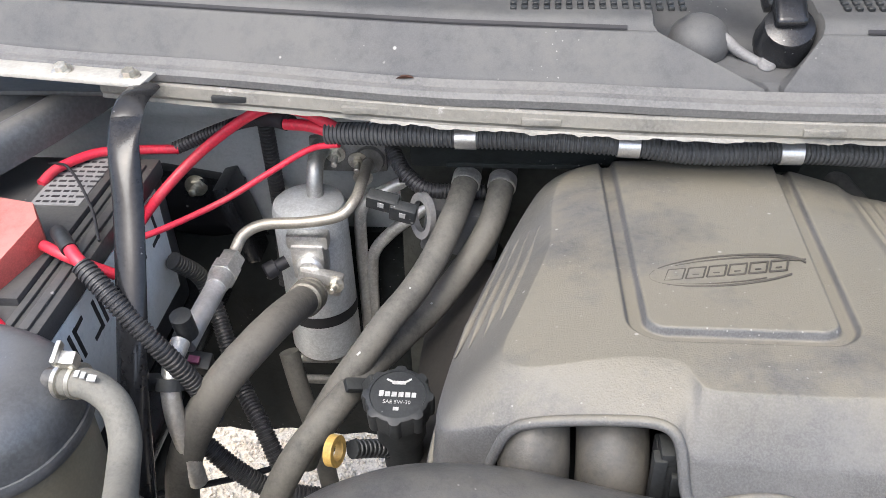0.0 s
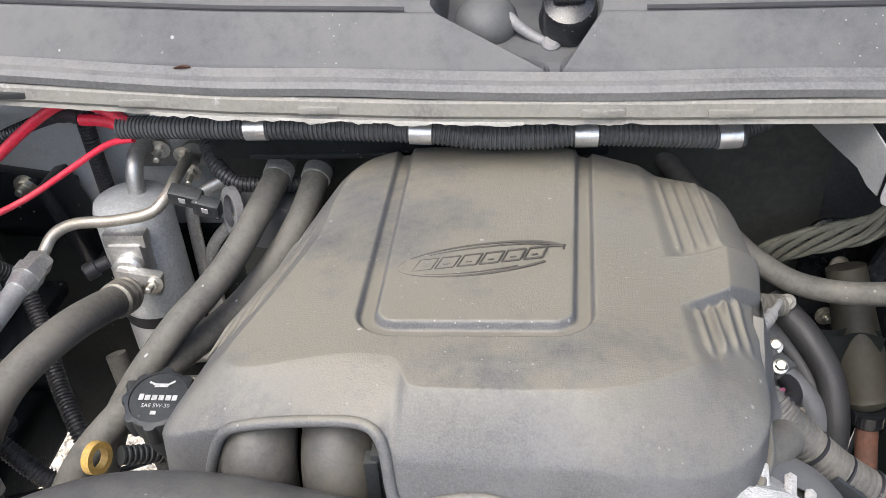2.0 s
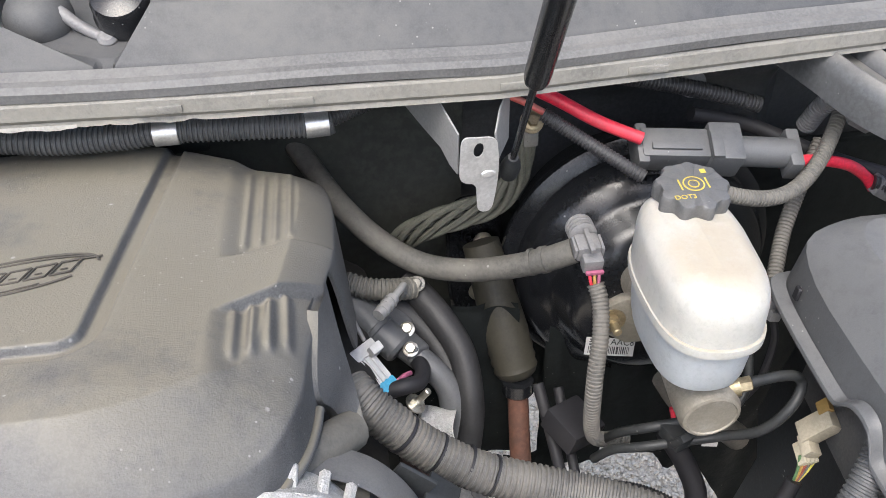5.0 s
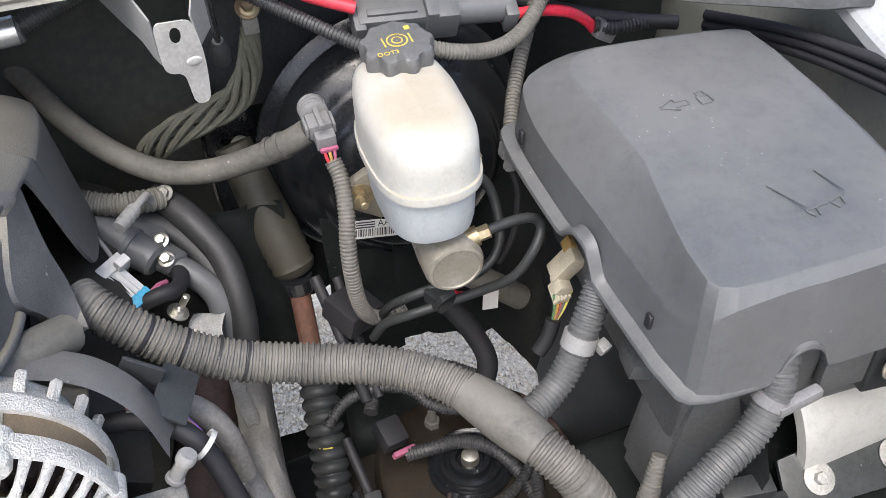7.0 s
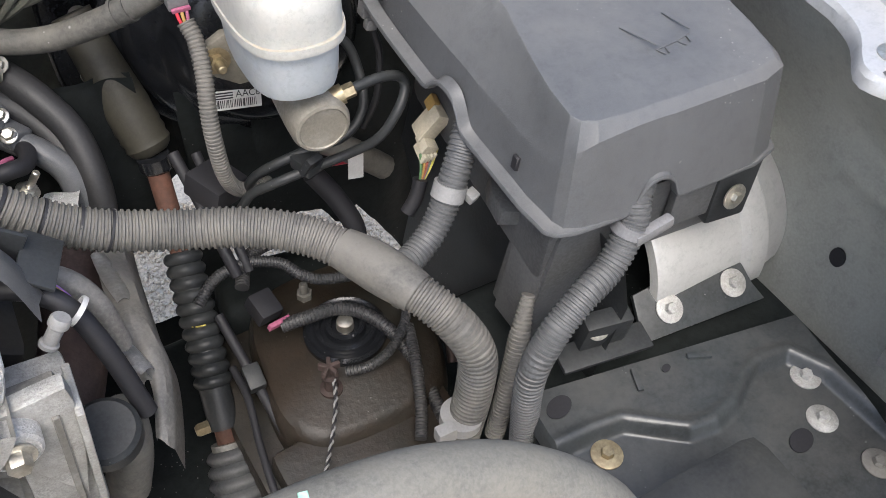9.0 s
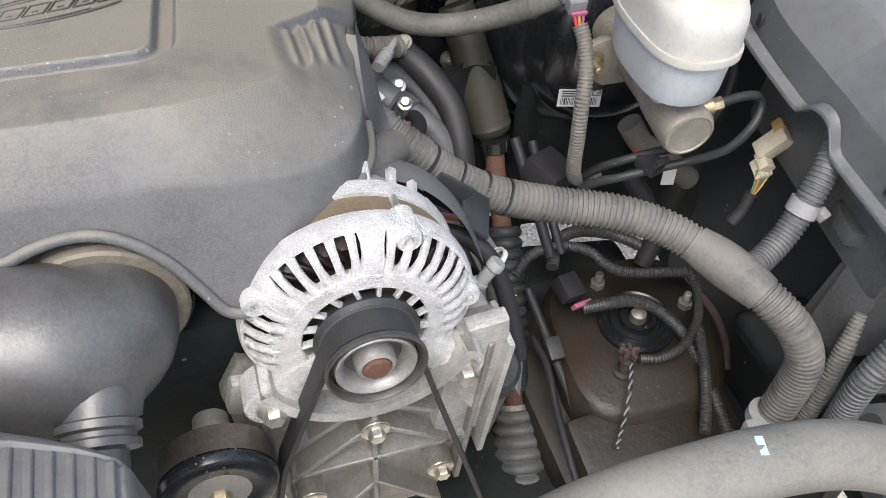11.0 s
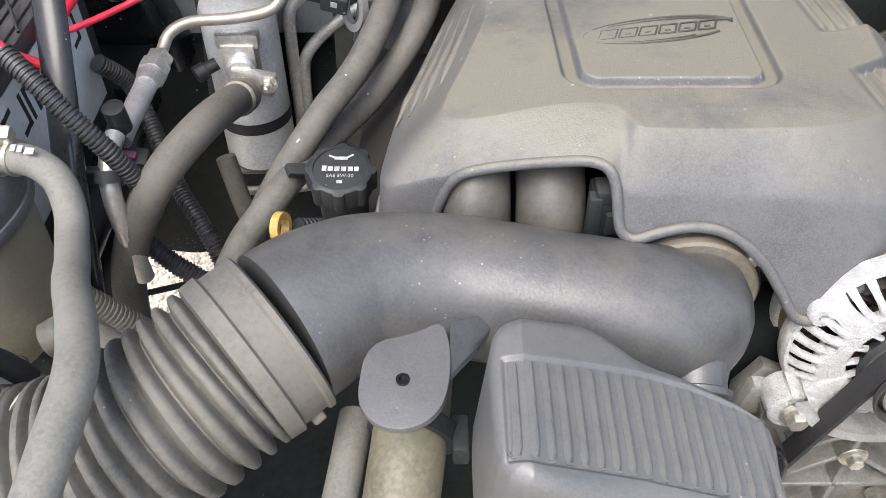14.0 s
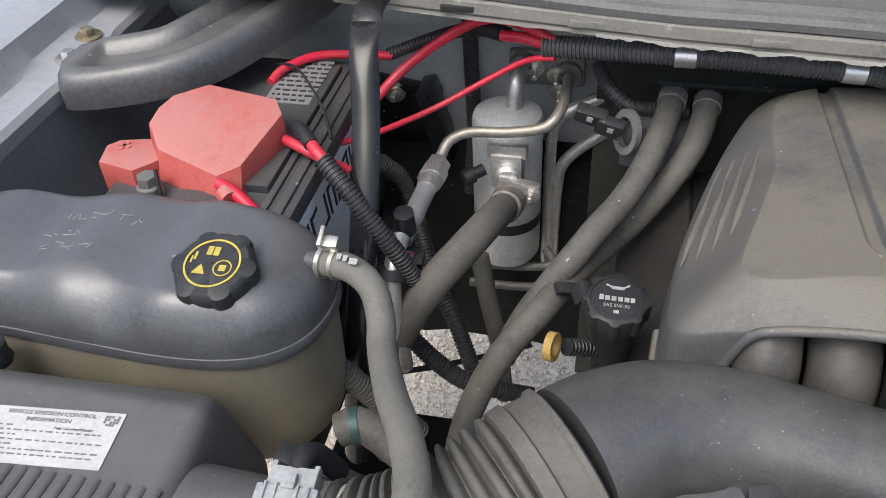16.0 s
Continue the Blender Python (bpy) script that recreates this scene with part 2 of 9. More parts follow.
    if bump:
        b = N("ShaderNodeBump")
        b.inputs["Strength"].default_value, b.inputs["Distance"].default_value = bump, 0.001
        both_h = N("ShaderNodeMath")
        both_h.operation = "MULTIPLY_ADD"
        L(noise_tex(scale * 5, 5.0).outputs[0], both_h.inputs[0])
        both_h.inputs[1].default_value = 1.2
        L(grain.outputs[0], both_h.inputs[2])
        L(both_h.outputs[0], b.inputs["Height"])
        L(b.outputs[0], bs.inputs["Normal"])
    return mt


COVER = material("dusty moulded plastic", (0.0915, 0.0915, 0.0915), 0.5, 0, (0.212, 0.194, 0.150), 0.22, 0.62, 13, 620, 0.5, 0.22, 1.1, shine=0.45)
BLACK = material("black plastic", (0.024, 0.026, 0.0275), 0.42, 0, (0.062, 0.063, 0.057), 0.5, 0.35, 18, 300, 0.15, 0.25, 0.3, shine=0.35)
DUCT = material("satin black plastic", (0.060, 0.060, 0.060), 0.33, 0, (0.16, 0.148, 0.122), 0.35, 0.42, 9, 380, 0.25, 0.2, 0.35, shine=0.7)
GREYP = material("grey plastic", (0.094, 0.094, 0.094), 0.42, 0, (0.14, 0.135, 0.12), 0.4, 0.35, 12, 600, 0.2, 0.1, 0.25, shine=0.7)
LID = material("charcoal grained plastic", (0.084, 0.087, 0.091), 0.45, 0, (0.15, 0.148, 0.142), 0.6, 0.35, 8, 900, 0.25, 0.1, 0.25, shine=0.55)
RUBBER = material("dusty rubber hose", (0.070, 0.068, 0.062), 0.7, 0, (0.165, 0.155, 0.132), 0, 0.45, 22, 260, 0.25, 0.25, 0.3)
GREYHOSE = material("grey rubber hose", (0.13, 0.128, 0.115), 0.72, 0, (0.2, 0.19, 0.16), 0, 0.4, 25, 400, 0.25, 0.12)
SUCTION = material("cloth-marked rubber hose", (0.082, 0.078, 0.069), 0.7, 0, (0.165, 0.152, 0.13), 0, 0.4, 18, 300, 0.2, 0.18)
LOOM = material("dusty convoluted loom", (0.072, 0.071, 0.068), 0.65, 0, (0.17, 0.16, 0.14), 0, 0.5, 26, 300, 0.25, 0.3)
LOOMB = material("black convoluted loom", (0.033, 0.033, 0.035), 0.45, 0, (0.085, 0.082, 0.072), 0.5, 0.3, 14, 300, 0.1, 0.2)
RED = material("red cable sheath", (0.60, 0.02, 0.05), 0.4, 0, (0.45, 0.07, 0.08), 0, 0.35, 30, 300, 0.05, 0.15)
REDCAP = material("faded red plastic", (0.46, 0.095, 0.08), 0.5, 0, (0.47, 0.22, 0.19), 0.4, 0.6, 12, 500, 0.1, 0.12)
ALU = material("bare aluminium pipe", (0.60, 0.595, 0.58), 0.40, 0.8, (0.42, 0.4, 0.35), 0, 0.4, 40, 300, 0.12, 0.15)
CAST = material("rough cast aluminium", (0.62, 0.615, 0.605), 0.40, 0.45, (0.50, 0.49, 0.47), 0, 0.35, 100, 700, 1.8, 0.2)
CASTD = material("dirty cast aluminium", (0.30, 0.295, 0.28), 0.6, 0.5, (0.155, 0.145, 0.125), 0, 0.55, 22, 300, 0.6, 0.25)
ZINC = material("zinc-plated steel", (0.62, 0.60, 0.55), 0.35, 0.9, (0.4, 0.36, 0.26), 0, 0.4, 60, 300, 0.1, 0.15)
BRASSY = material("yellow-passivated steel", (0.40, 0.34, 0.22), 0.45, 0.8, (0.22, 0.16, 0.1), 0, 0.4, 60, 300, 0.1)
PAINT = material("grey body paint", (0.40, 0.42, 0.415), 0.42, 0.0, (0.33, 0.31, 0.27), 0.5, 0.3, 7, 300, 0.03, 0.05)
SILVER = material("silver body paint", (0.44, 0.45, 0.46), 0.38, 0.3, (0.42, 0.4, 0.36), 0.4, 0.2, 9, 300, 0.03, 0.03)
FENDER = material("dusty olive grey paint", (0.315, 0.325, 0.30), 0.34, 0.2, (0.33, 0.32, 0.28), 0.3, 0.3, 5, 300, 0.03, 0.06)
FLANGE = material("dirty seam metal", (0.17, 0.166, 0.153), 0.7, 0.1, (0.235, 0.225, 0.195), 0, 0.5, 26, 240, 0.5, 0.25, 0.0, 0.0, (0.42, 0.41, 0.39))
COWL = material("weathered cowl plastic", (0.060, 0.062, 0.066), 0.6, 0, (0.12, 0.118, 0.112), 0, 0.4, 7, 700, 0.15, 0.1, 0.3)
SEAL = material("weatherstrip rubber", (0.11, 0.11, 0.11), 0.62, 0, (0.19, 0.185, 0.172), 0.5, 0.4, 15, 350, 0.15, 0.15)
# matting black, lowered further so the colour carries shade in deep cavities
MATDARK = material("black matting deepened for shade", (0.0075, 0.0096, 0.0098), 0.75, 0, (0.022, 0.026, 0.025), 0.5, 0.4, 10, 90, 0.9, 0.35, 0.3, shine=0.25)
SATIN = material("black enamelled steel", (0.011, 0.012, 0.014), 0.2, 0.0, (0.022, 0.022, 0.022), 0.4, 0.25, 5, 200, 0.006, 0.15, 0.4)
BRACE = material("satin black painted tube", (0.085, 0.088, 0.092), 0.38, 0.2, (0.2, 0.19, 0.17), 0.35, 0.5, 9, 200, 0.12, 0.2, 0.4, shine=0.6)
RUST = material("rusty steel", (0.115, 0.050, 0.033), 0.8, 0.2, (0.07, 0.04, 0.03), 0, 0.5, 30, 200, 0.5, 0.3)
DIRTST = material("brown-stained frame steel", (0.0135, 0.013, 0.010), 0.45, 0.1, (0.036, 0.0225, 0.0135), 0, 0.44, 11, 150, 0.6, 0.45, 0.4)
MILK = material("milky translucent plastic", (0.44, 0.435, 0.405), 0.42, 0, (0.34, 0.285, 0.2), 0.35, 0.5, 14, 300, 0.05, 0.03, 0, 0.2)
MILKB = material("milky bluish plastic", (0.40, 0.425, 0.44), 0.4, 0, (0.42, 0.42, 0.4), 0, 0.25, 11, 300, 0.05, 0.03, 0, 0.2)
AMBER = material("yellowed translucent plastic", (0.29, 0.26, 0.185), 0.4, 0, (0.17, 0.155, 0.12), 0, 0.5, 7, 300, 0.05, 0.12, 0, 0.3)
WHITE = material("white label paper", (0.55, 0.55, 0.54), 0.5, 0, (0.42, 0.41, 0.39), 0, 0.3, 20, 300, 0.02, 0.06)
LABELB = material("pale blue battery label", (0.70, 0.76, 0.78), 0.4, 0, (0.55, 0.56, 0.54), 0, 0.35, 14, 300, 0.02, 0.05)
INK = material("black ink", (0.015, 0.015, 0.018), 0.6, 0, None, 0, 0.5, 40, 300, 0.0, 0.1)
PALEINK = material("pale grey print", (0.36, 0.36, 0.35), 0.6, 0, None, 0, 0.5, 60, 300, 0.0, 0.15)
YELLOW = material("yellow print", (0.50, 0.40, 0.07), 0.55, 0, None, 0, 0.5, 60, 300, 0.0, 0.1)
DIPY = material("yellow dipstick plastic", (0.42, 0.27, 0.07), 0.5, 0, (0.22, 0.15, 0.07), 0, 0.5, 40, 300, 0.05, 0.15)
CREAM = material("cream connector plastic", (0.44, 0.4, 0.31), 0.5, 0, (0.3, 0.27, 0.2), 0, 0.35, 40, 300, 0.05, 0.1)
BLUE = material("blue connector plastic", (0.05, 0.32, 0.5), 0.45, 0, None, 0, 0.5, 40, 300, 0.05, 0.1)
PINK = material("magenta connector plastic", (0.30, 0.085, 0.15), 0.5, 0, None, 0, 0.5, 40, 300, 0.05, 0.2)
GREYC = material("grey connector plastic", (0.16, 0.16, 0.165), 0.5, 0, (0.25, 0.24, 0.22), 0, 0.3, 40, 300, 0.1, 0.1)
PALEG = material("light grey plastic", (0.22, 0.22, 0.22), 0.55, 0, (0.26, 0.25, 0.23), 0, 0.3, 18, 400, 0.12, 0.08)
STATOR = material("brown varnished laminations", (0.17, 0.13, 0.085), 0.55, 0.3, (0.09, 0.07, 0.05), 0, 0.4, 20, 500, 0.4, 0.15)
COPPER = material("dark copper winding", (0.020, 0.011, 0.009), 0.5, 0.3, (0.015, 0.01, 0.01), 0, 0.5, 60, 200, 0.5, 0.3)
RUBBELT = material("worn belt rubber", (0.018, 0.018, 0.019), 0.55, 0, None, 0, 0.5, 30, 300, 0.15, 0.2)
BRAID = material("woven braid sleeve", (0.085, 0.088, 0.070), 0.75, 0.2, (0.16, 0.155, 0.125), 0, 0.5, 30, 420, 0.9, 0.2)
GRAVEL = material("pale gravel", (0.42, 0.365, 0.29), 0.9, 0, (0.80, 0.72, 0.60), 0, 0.5, 150, 60, 1.0, 0.6)
TRAYM = material("dusty black pressed steel", (0.034, 0.039, 0.042), 0.30, 0.1, (0.10, 0.10, 0.096), 0.4, 0.45, 13, 260, 0.15, 0.3, 0.6)
DOMEM = material("satin silver-grey paint", (0.46, 0.46, 0.445), 0.36, 0.25, (0.38, 0.365, 0.33), 0.3, 0.3, 9, 300, 0.03, 0.03)
LOOMC = material("grey-black convoluted sleeve", (0.072, 0.074, 0.076), 0.5, 0, (0.12, 0.118, 0.11), 0.3, 0.4, 20, 300, 0.15, 0.25)
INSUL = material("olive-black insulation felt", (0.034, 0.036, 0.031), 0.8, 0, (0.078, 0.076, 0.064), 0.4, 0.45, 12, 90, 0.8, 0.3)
CASTM = material("grey cast aluminium", (0.44, 0.44, 0.425), 0.55, 0.4, (0.26, 0.25, 0.225), 0, 0.5, 45, 500, 0.8, 0.3)
SCORCH = material("heat-browned steel", (0.075, 0.05, 0.045), 0.7, 0.2, (0.035, 0.025, 0.022), 0, 0.5, 26, 220, 0.5, 0.35)
TANK = material("dull black tank plastic", (0.070, 0.074, 0.079), 0.34, 0, (0.13, 0.13, 0.13), 0.3, 0.5, 9, 300, 0.2, 0.25, 0.5, shine=0.8)
LINER = material("grey satin liner paint", (0.22, 0.23, 0.235), 0.4, 0.0, (0.22, 0.215, 0.2), 0.4, 0.4, 6, 250, 0.08, 0.1, 0.2)
SEALER = material("flaking pale sealer", (0.29, 0.285, 0.265), 0.75, 0, (0.30, 0.285, 0.25), 0, 0.5, 45, 260, 0.6, 0.2)
BATT = material("dusty battery plastic", (0.042, 0.043, 0.046), 0.4, 0, (0.10, 0.098, 0.09), 0.5, 0.5, 14, 300, 0.15, 0.25, 0.6)
MANIFOLD = material("stained intake plastic", (0.040, 0.041, 0.042), 0.5, 0, (0.125, 0.112, 0.09), 0, 0.5, 20, 300, 0.3, 0.3)
TAUPE = material("dusty taupe shield steel", (0.185, 0.176, 0.162), 0.6, 0.2, (0.22, 0.205, 0.18), 0.2, 0.45, 22, 260, 0.2, 0.2, 0.3)


# ---- ground and body ----
def build_ground():
    g = Geo()
    n = 48
    rows = []
    for i in range(n + 1):
        r = 0.05 * (60 / 0.05) ** (i / n) if i else 0.0
        r = r * (1 + i / n * 8)
        rows.append([(0.2 + max(r, 0.01) * math.cos(6.2832 * j / 72), 1.0 + max(r, 0.01) * math.sin(6.2832 * j / 72), 0.0) for j in range(72)])
    g.grid(rows, close_u=True)
    lone("ground", g, GRAVEL, "pale crushed gravel yard under the truck", "ground", kind="structure")
    rng = random.Random(4)
    s = Geo()
    for x0, x1, y0, y1, k in ((-1.0, 0.1, 0.9, 1.9, 9000), (0.45, 1.35, 0.75, 1.6, 12000)):
        for _ in range(k):
            x, y = rng.uniform(x0, x1), rng.uniform(y0, y1)
            r = rng.uniform(0.003, 0.0085)
            m = pose(x, y, r * 0.35, rng.uniform(0, 360), rng.uniform(0, 360), rng.uniform(0, 360)) @ Matrix.Diagonal((1, rng.uniform(0.6, 1), rng.uniform(0.5, 0.9), 1))
            t = (1 + 5 ** 0.5) / 2 * r * 0.6
            q = r * 0.6
            s.add([(0, q, t), (0, -q, t), (0, q, -t), (0, -q, -t), (q, t, 0), (-q, t, 0), (t, 0, q), (-t, 0, q)],
                  [(0, 7, 1), (0, 1, 6), (0, 6, 4), (0, 4, 5), (0, 5, 7), (2, 5, 4), (2, 4, 6), (2, 6, 3), (6, 1, 3), (1, 7, 3), (7, 5, 2), (7, 2, 3)], m)
    lone("gravel", s, GRAVEL, "loose pale grey gravel stones on the ground", "gravel", kind="stuff", angle=10)


def smooth(a, b, x):
    t = min(1.0, max(0.0, (x - a) / (b - a)))
    return t * t * (3 - 2 * t)


def seal_y(x):
    k = [(-0.9, 0.945), (-0.54, 0.862), (-0.27, 0.818), (-0.04, 0.784), (0.15, 0.768), (0.36, 0.760), (0.6, 0.757), (0.78, 0.775), (1.0, 0.80), (1.3, 0.85)]
    for (a, b), (c, d) in zip(k, k[1:]):
        if x <= c:
            t = (x - a) / (c - a)
            return b + (d - b) * t
    return k[-1][1]


def build_cowl():
    # moulded cowl panel with the wiper pocket
    xs = [-0.85 + 0.0075 * i for i in range(280)]
    prof = [(0.004, 1.262), (0.012, 1.28), (0.016, 1.296)]
    prof += [(0.018 + 0.028 * i / 16, 1.298 + 0.038 * i / 16) for i in range(17)]
    prof += [(0.0485, 1.3380), (0.0500, 1.3382), (0.053, 1.3435), (0.058, 1.3475), (0.064, 1.349), (0.075, 1.350), (0.078, 1.347), (0.125, 1.352), (0.13, 1.358), (0.20, 1.372), (0.34, 1.43)]
    g = Geo()
    rows = []
    for dy, z in prof:
        s = min(1.0, max(0.0, (z - 1.294) / 0.046))
        left, right = 0.262 - 0.108 * s, 0.274 + 0.038 * s
        edge = 0.0015 + 0.010 * s
        row = [(-0.85 + (left + 0.85) * i / 130, 0.0) for i in range(131)]
        row += [(left + edge * i / 6, smooth(0, 6, i)) for i in range(1, 7)]
        row += [(left + edge + (right - left - 2 * edge) * i / 16, 1.0) for i in range(1, 17)]
        row += [(right - edge + edge * i / 6, 1 - smooth(0, 6, i)) for i in range(1, 7)]
        row += [(right + (1.24 - right) * i / 110, 0.0) for i in range(1, 111)]
        deep = 0.82 if dy < 0.2 else 0.5
        rows.append([(x, seal_y(x) + dy + 0.014 * k, z + (1.297 - z) * k * deep) for x, k in row])
    g.grid(rows)
    part("cowl_panel", g, COWL, None)
    ob = bpy.data.objects["cowl_panel"]
    tagged(ob, "weathered grey plastic cowl panel below the windscreen", "cowl panel", kind="structure")
    gap = Geo()
    gap.grid([[(x, seal_y(x) + dy, z) for dy, z in ((0.0478, 1.3390), (0.0500, 1.3398), (0.0515, 1.3425))] for x in [-0.85 + 0.02 * i for i in range(50)]])
    part("panel_gap", gap, INK, ob, "dark joint in the cowl panel")
    gap = Geo()
    gap.grid([[(x, seal_y(x) + dy, z) for dy, z in ((0.0478, 1.3390), (0.0500, 1.3398), (0.0515, 1.3425))] for x in [0.35 + 0.02 * i for i in range(44)]])
    part("panel_gap", gap, INK, ob, "dark joint in the cowl panel")
    # grille bars in the panel
    k = Geo()
    for x0, x1 in ((0.02, 0.2), (0.34, 0.5)):
        for r in range(4):
            y = seal_y(0.2) + 0.082 + r * 0.011
            for i in range(int((x1 - x0) / 0.011)):
                k.box((0.006, 0.008, 0.004), basis((x0 + i * 0.011, y, 1.3495 + r * 0.0012)), 0.0008, 1)
    part("grille_slots", k, BLACK, ob, "dark slotted air grille")
    # weatherstrip: a bulb on a flat foot
    strip = Geo()
    sec = [(-0.012, -0.004), (-0.013, 0.004), (-0.009, 0.009), (-0.002, 0.0105), (0.004, 0.007), (0.007, 0.0095), (0.013, 0.0125), (0.018, 0.009), (0.0185, 0.002), (0.012, -0.004)]
    rows = []
    for i in range(181):
        x = -0.8 + 2.0 * i / 180
        y = seal_y(x)
        z = 1.284 + 0.0012 * math.sin(x * 17)
        rows.append([(x, y + a, z + b) for a, b in sec])
    strip.grid(rows, close_u=True)
    lone("hood_seal", strip, SEAL, "grey rubber weatherstrip along the cowl edge", "weatherstrip", kind="structure")
    # seam flange under the strip, with worn sealer and clips
    f = Geo()
    rng = random.Random(7)
    rows = []
    for i in range(401):
        x = -0.42 + 1.55 * i / 400
        y = seal_y(x)
        rough = 0.003 * noise.noise((x * 55, 1, 0)) + 0.0015 * noise.noise((x * 160, 4, 0)) if -0.2 < x < 0.35 else 0
        rows.append([(x, y + 0.016, 1.279), (x, y - 0.010, 1.279), (x, y - 0.013, 1.276), (x, y - 0.014, 1.264), (x, y - 0.011, 1.260),
                     (x, y - 0.013, 1.256 + rough), (x, y + 0.002, 1.250 + rough), (x, y + 0.018, 1.252)])
    f.grid(rows)
    fl = lone("cowl_flange", f, FLANGE, "dirty metal seam flange with peeling sealer", "flange", kind="structure")
    s = Geo()
    rows = []
    for i in range(301):
        x = -0.12 + 0.36 * i / 300
        y = seal_y(x)
        lip = max(-0.5, 0.1 + 1.5 * noise.noise((x * 34, 2, 0)) + 0.7 * noise.noise((x * 110, 5, 0)))
        rows.append([(x, y - 0.0142, 1.2590), (x, y - 0.0150, 1.2572 - 0.0008 * lip), (x, y - 0.0152, 1.2560 - 0.0030 * lip)])
    s.grid(rows)
    part("peeling_sealer", s, SEALER, fl, "flaking pale sealer bead")
    for x in (-0.27, -0.13, 0.05, 0.31, 0.42, 0.62, 0.74):
        c = Geo().box((0.038, 0.006, 0.007), basis((x, seal_y(x) - 0.0135, 1.268)), 0.001)
        part("edge_clip", c, FLANGE if x > -0.2 else BLACK, fl)
    # torn leaf caught on the strip
    leaf = Geo().lathe([(0.001, 0.004), (0.008, 0.0035), (0.012, 0.0)], pose(-0.085, seal_y(-0.085) + 0.015, 1.289, -50), 14)
    lone("dry_leaf", leaf, RUST, "small dry brown leaf caught behind the weatherstrip", "leaf")


def build_wiper():
    t = thing("wiper_pivot", (0.268, 0.83, 1.30), "glossy black wiper pivot with link rod in the cowl pocket", "wiper")
    m = basis((0.283, 0.838, 1.318), (-0.05, -0.55, 0.8), (1, 0, 0))
    g = Geo().lathe([(0.024, -0.02), (0.026, -0.004), (0.0285, 0.0), (0.0285, 0.006), (0.0265, 0.009), (0.0255, 0.024), (0.023, 0.030), (0.012, 0.033)], m, 28)
    g.box((0.030, 0.034, 0.02), m @ Matrix.Translation((0.0, 0.012, 0.032)), 0.006, 3)
    part("pivot_cap", recalc(g), SATIN, t, "glossy black cap")
    a = Geo().tube([(0.278, 0.852, 1.352), (0.262, 0.872, 1.375), (0.18, 0.905, 1.405), (0.05, 0.94, 1.425)], lambda s: 0.017 - 0.007 * s, 10)
    part("arm", a, SATIN, t)
    w = Geo().tube([(0.214, 0.845, 1.330), (0.228, 0.838, 1.322), (0.240, 0.832, 1.313), (0.256, 0.824, 1.306), (0.266, 0.820, 1.302)], lambda s: 0.0062 - 0.0015 * s, 10)
    w.lathe([(0.009, -0.003), (0.009, 0.004), (0.006, 0.007)], basis((0.266, 0.819, 1.303), (0, -0.5, 0.86)), 18)
    part("link_rod", w, GREYC, t, "grey link rod with round end")
    k = Geo().lathe([(0.030, -0.006), (0.030, 0.002), (0.026, 0.010), (0.018, 0.018), (0.008, 0.021)], basis((0.205, 0.846, 1.318), (0, -0.5, 0.86)), 28)
    part("boss", k, COWL, t, "round moulded boss")


def plate(x0, x1, z0, z1, y, thick, mat, name, label, holes=()):
    g = Geo().box((x1 - x0, thick, z1 - z0), basis(((x0 + x1) / 2, y + thick / 2, (z0 + z1) / 2)), 0.004)
    return lone(name, g, mat, label, "wall", kind="structure")


# shaded copy of the body paint: the shade is in the darker colour
SHADEP = material("body paint darkened for shade", (0.05, 0.053, 0.056), 0.4, 0.1, (0.1, 0.095, 0.09), 0.4, 0.3, 8, 200, 0.05)


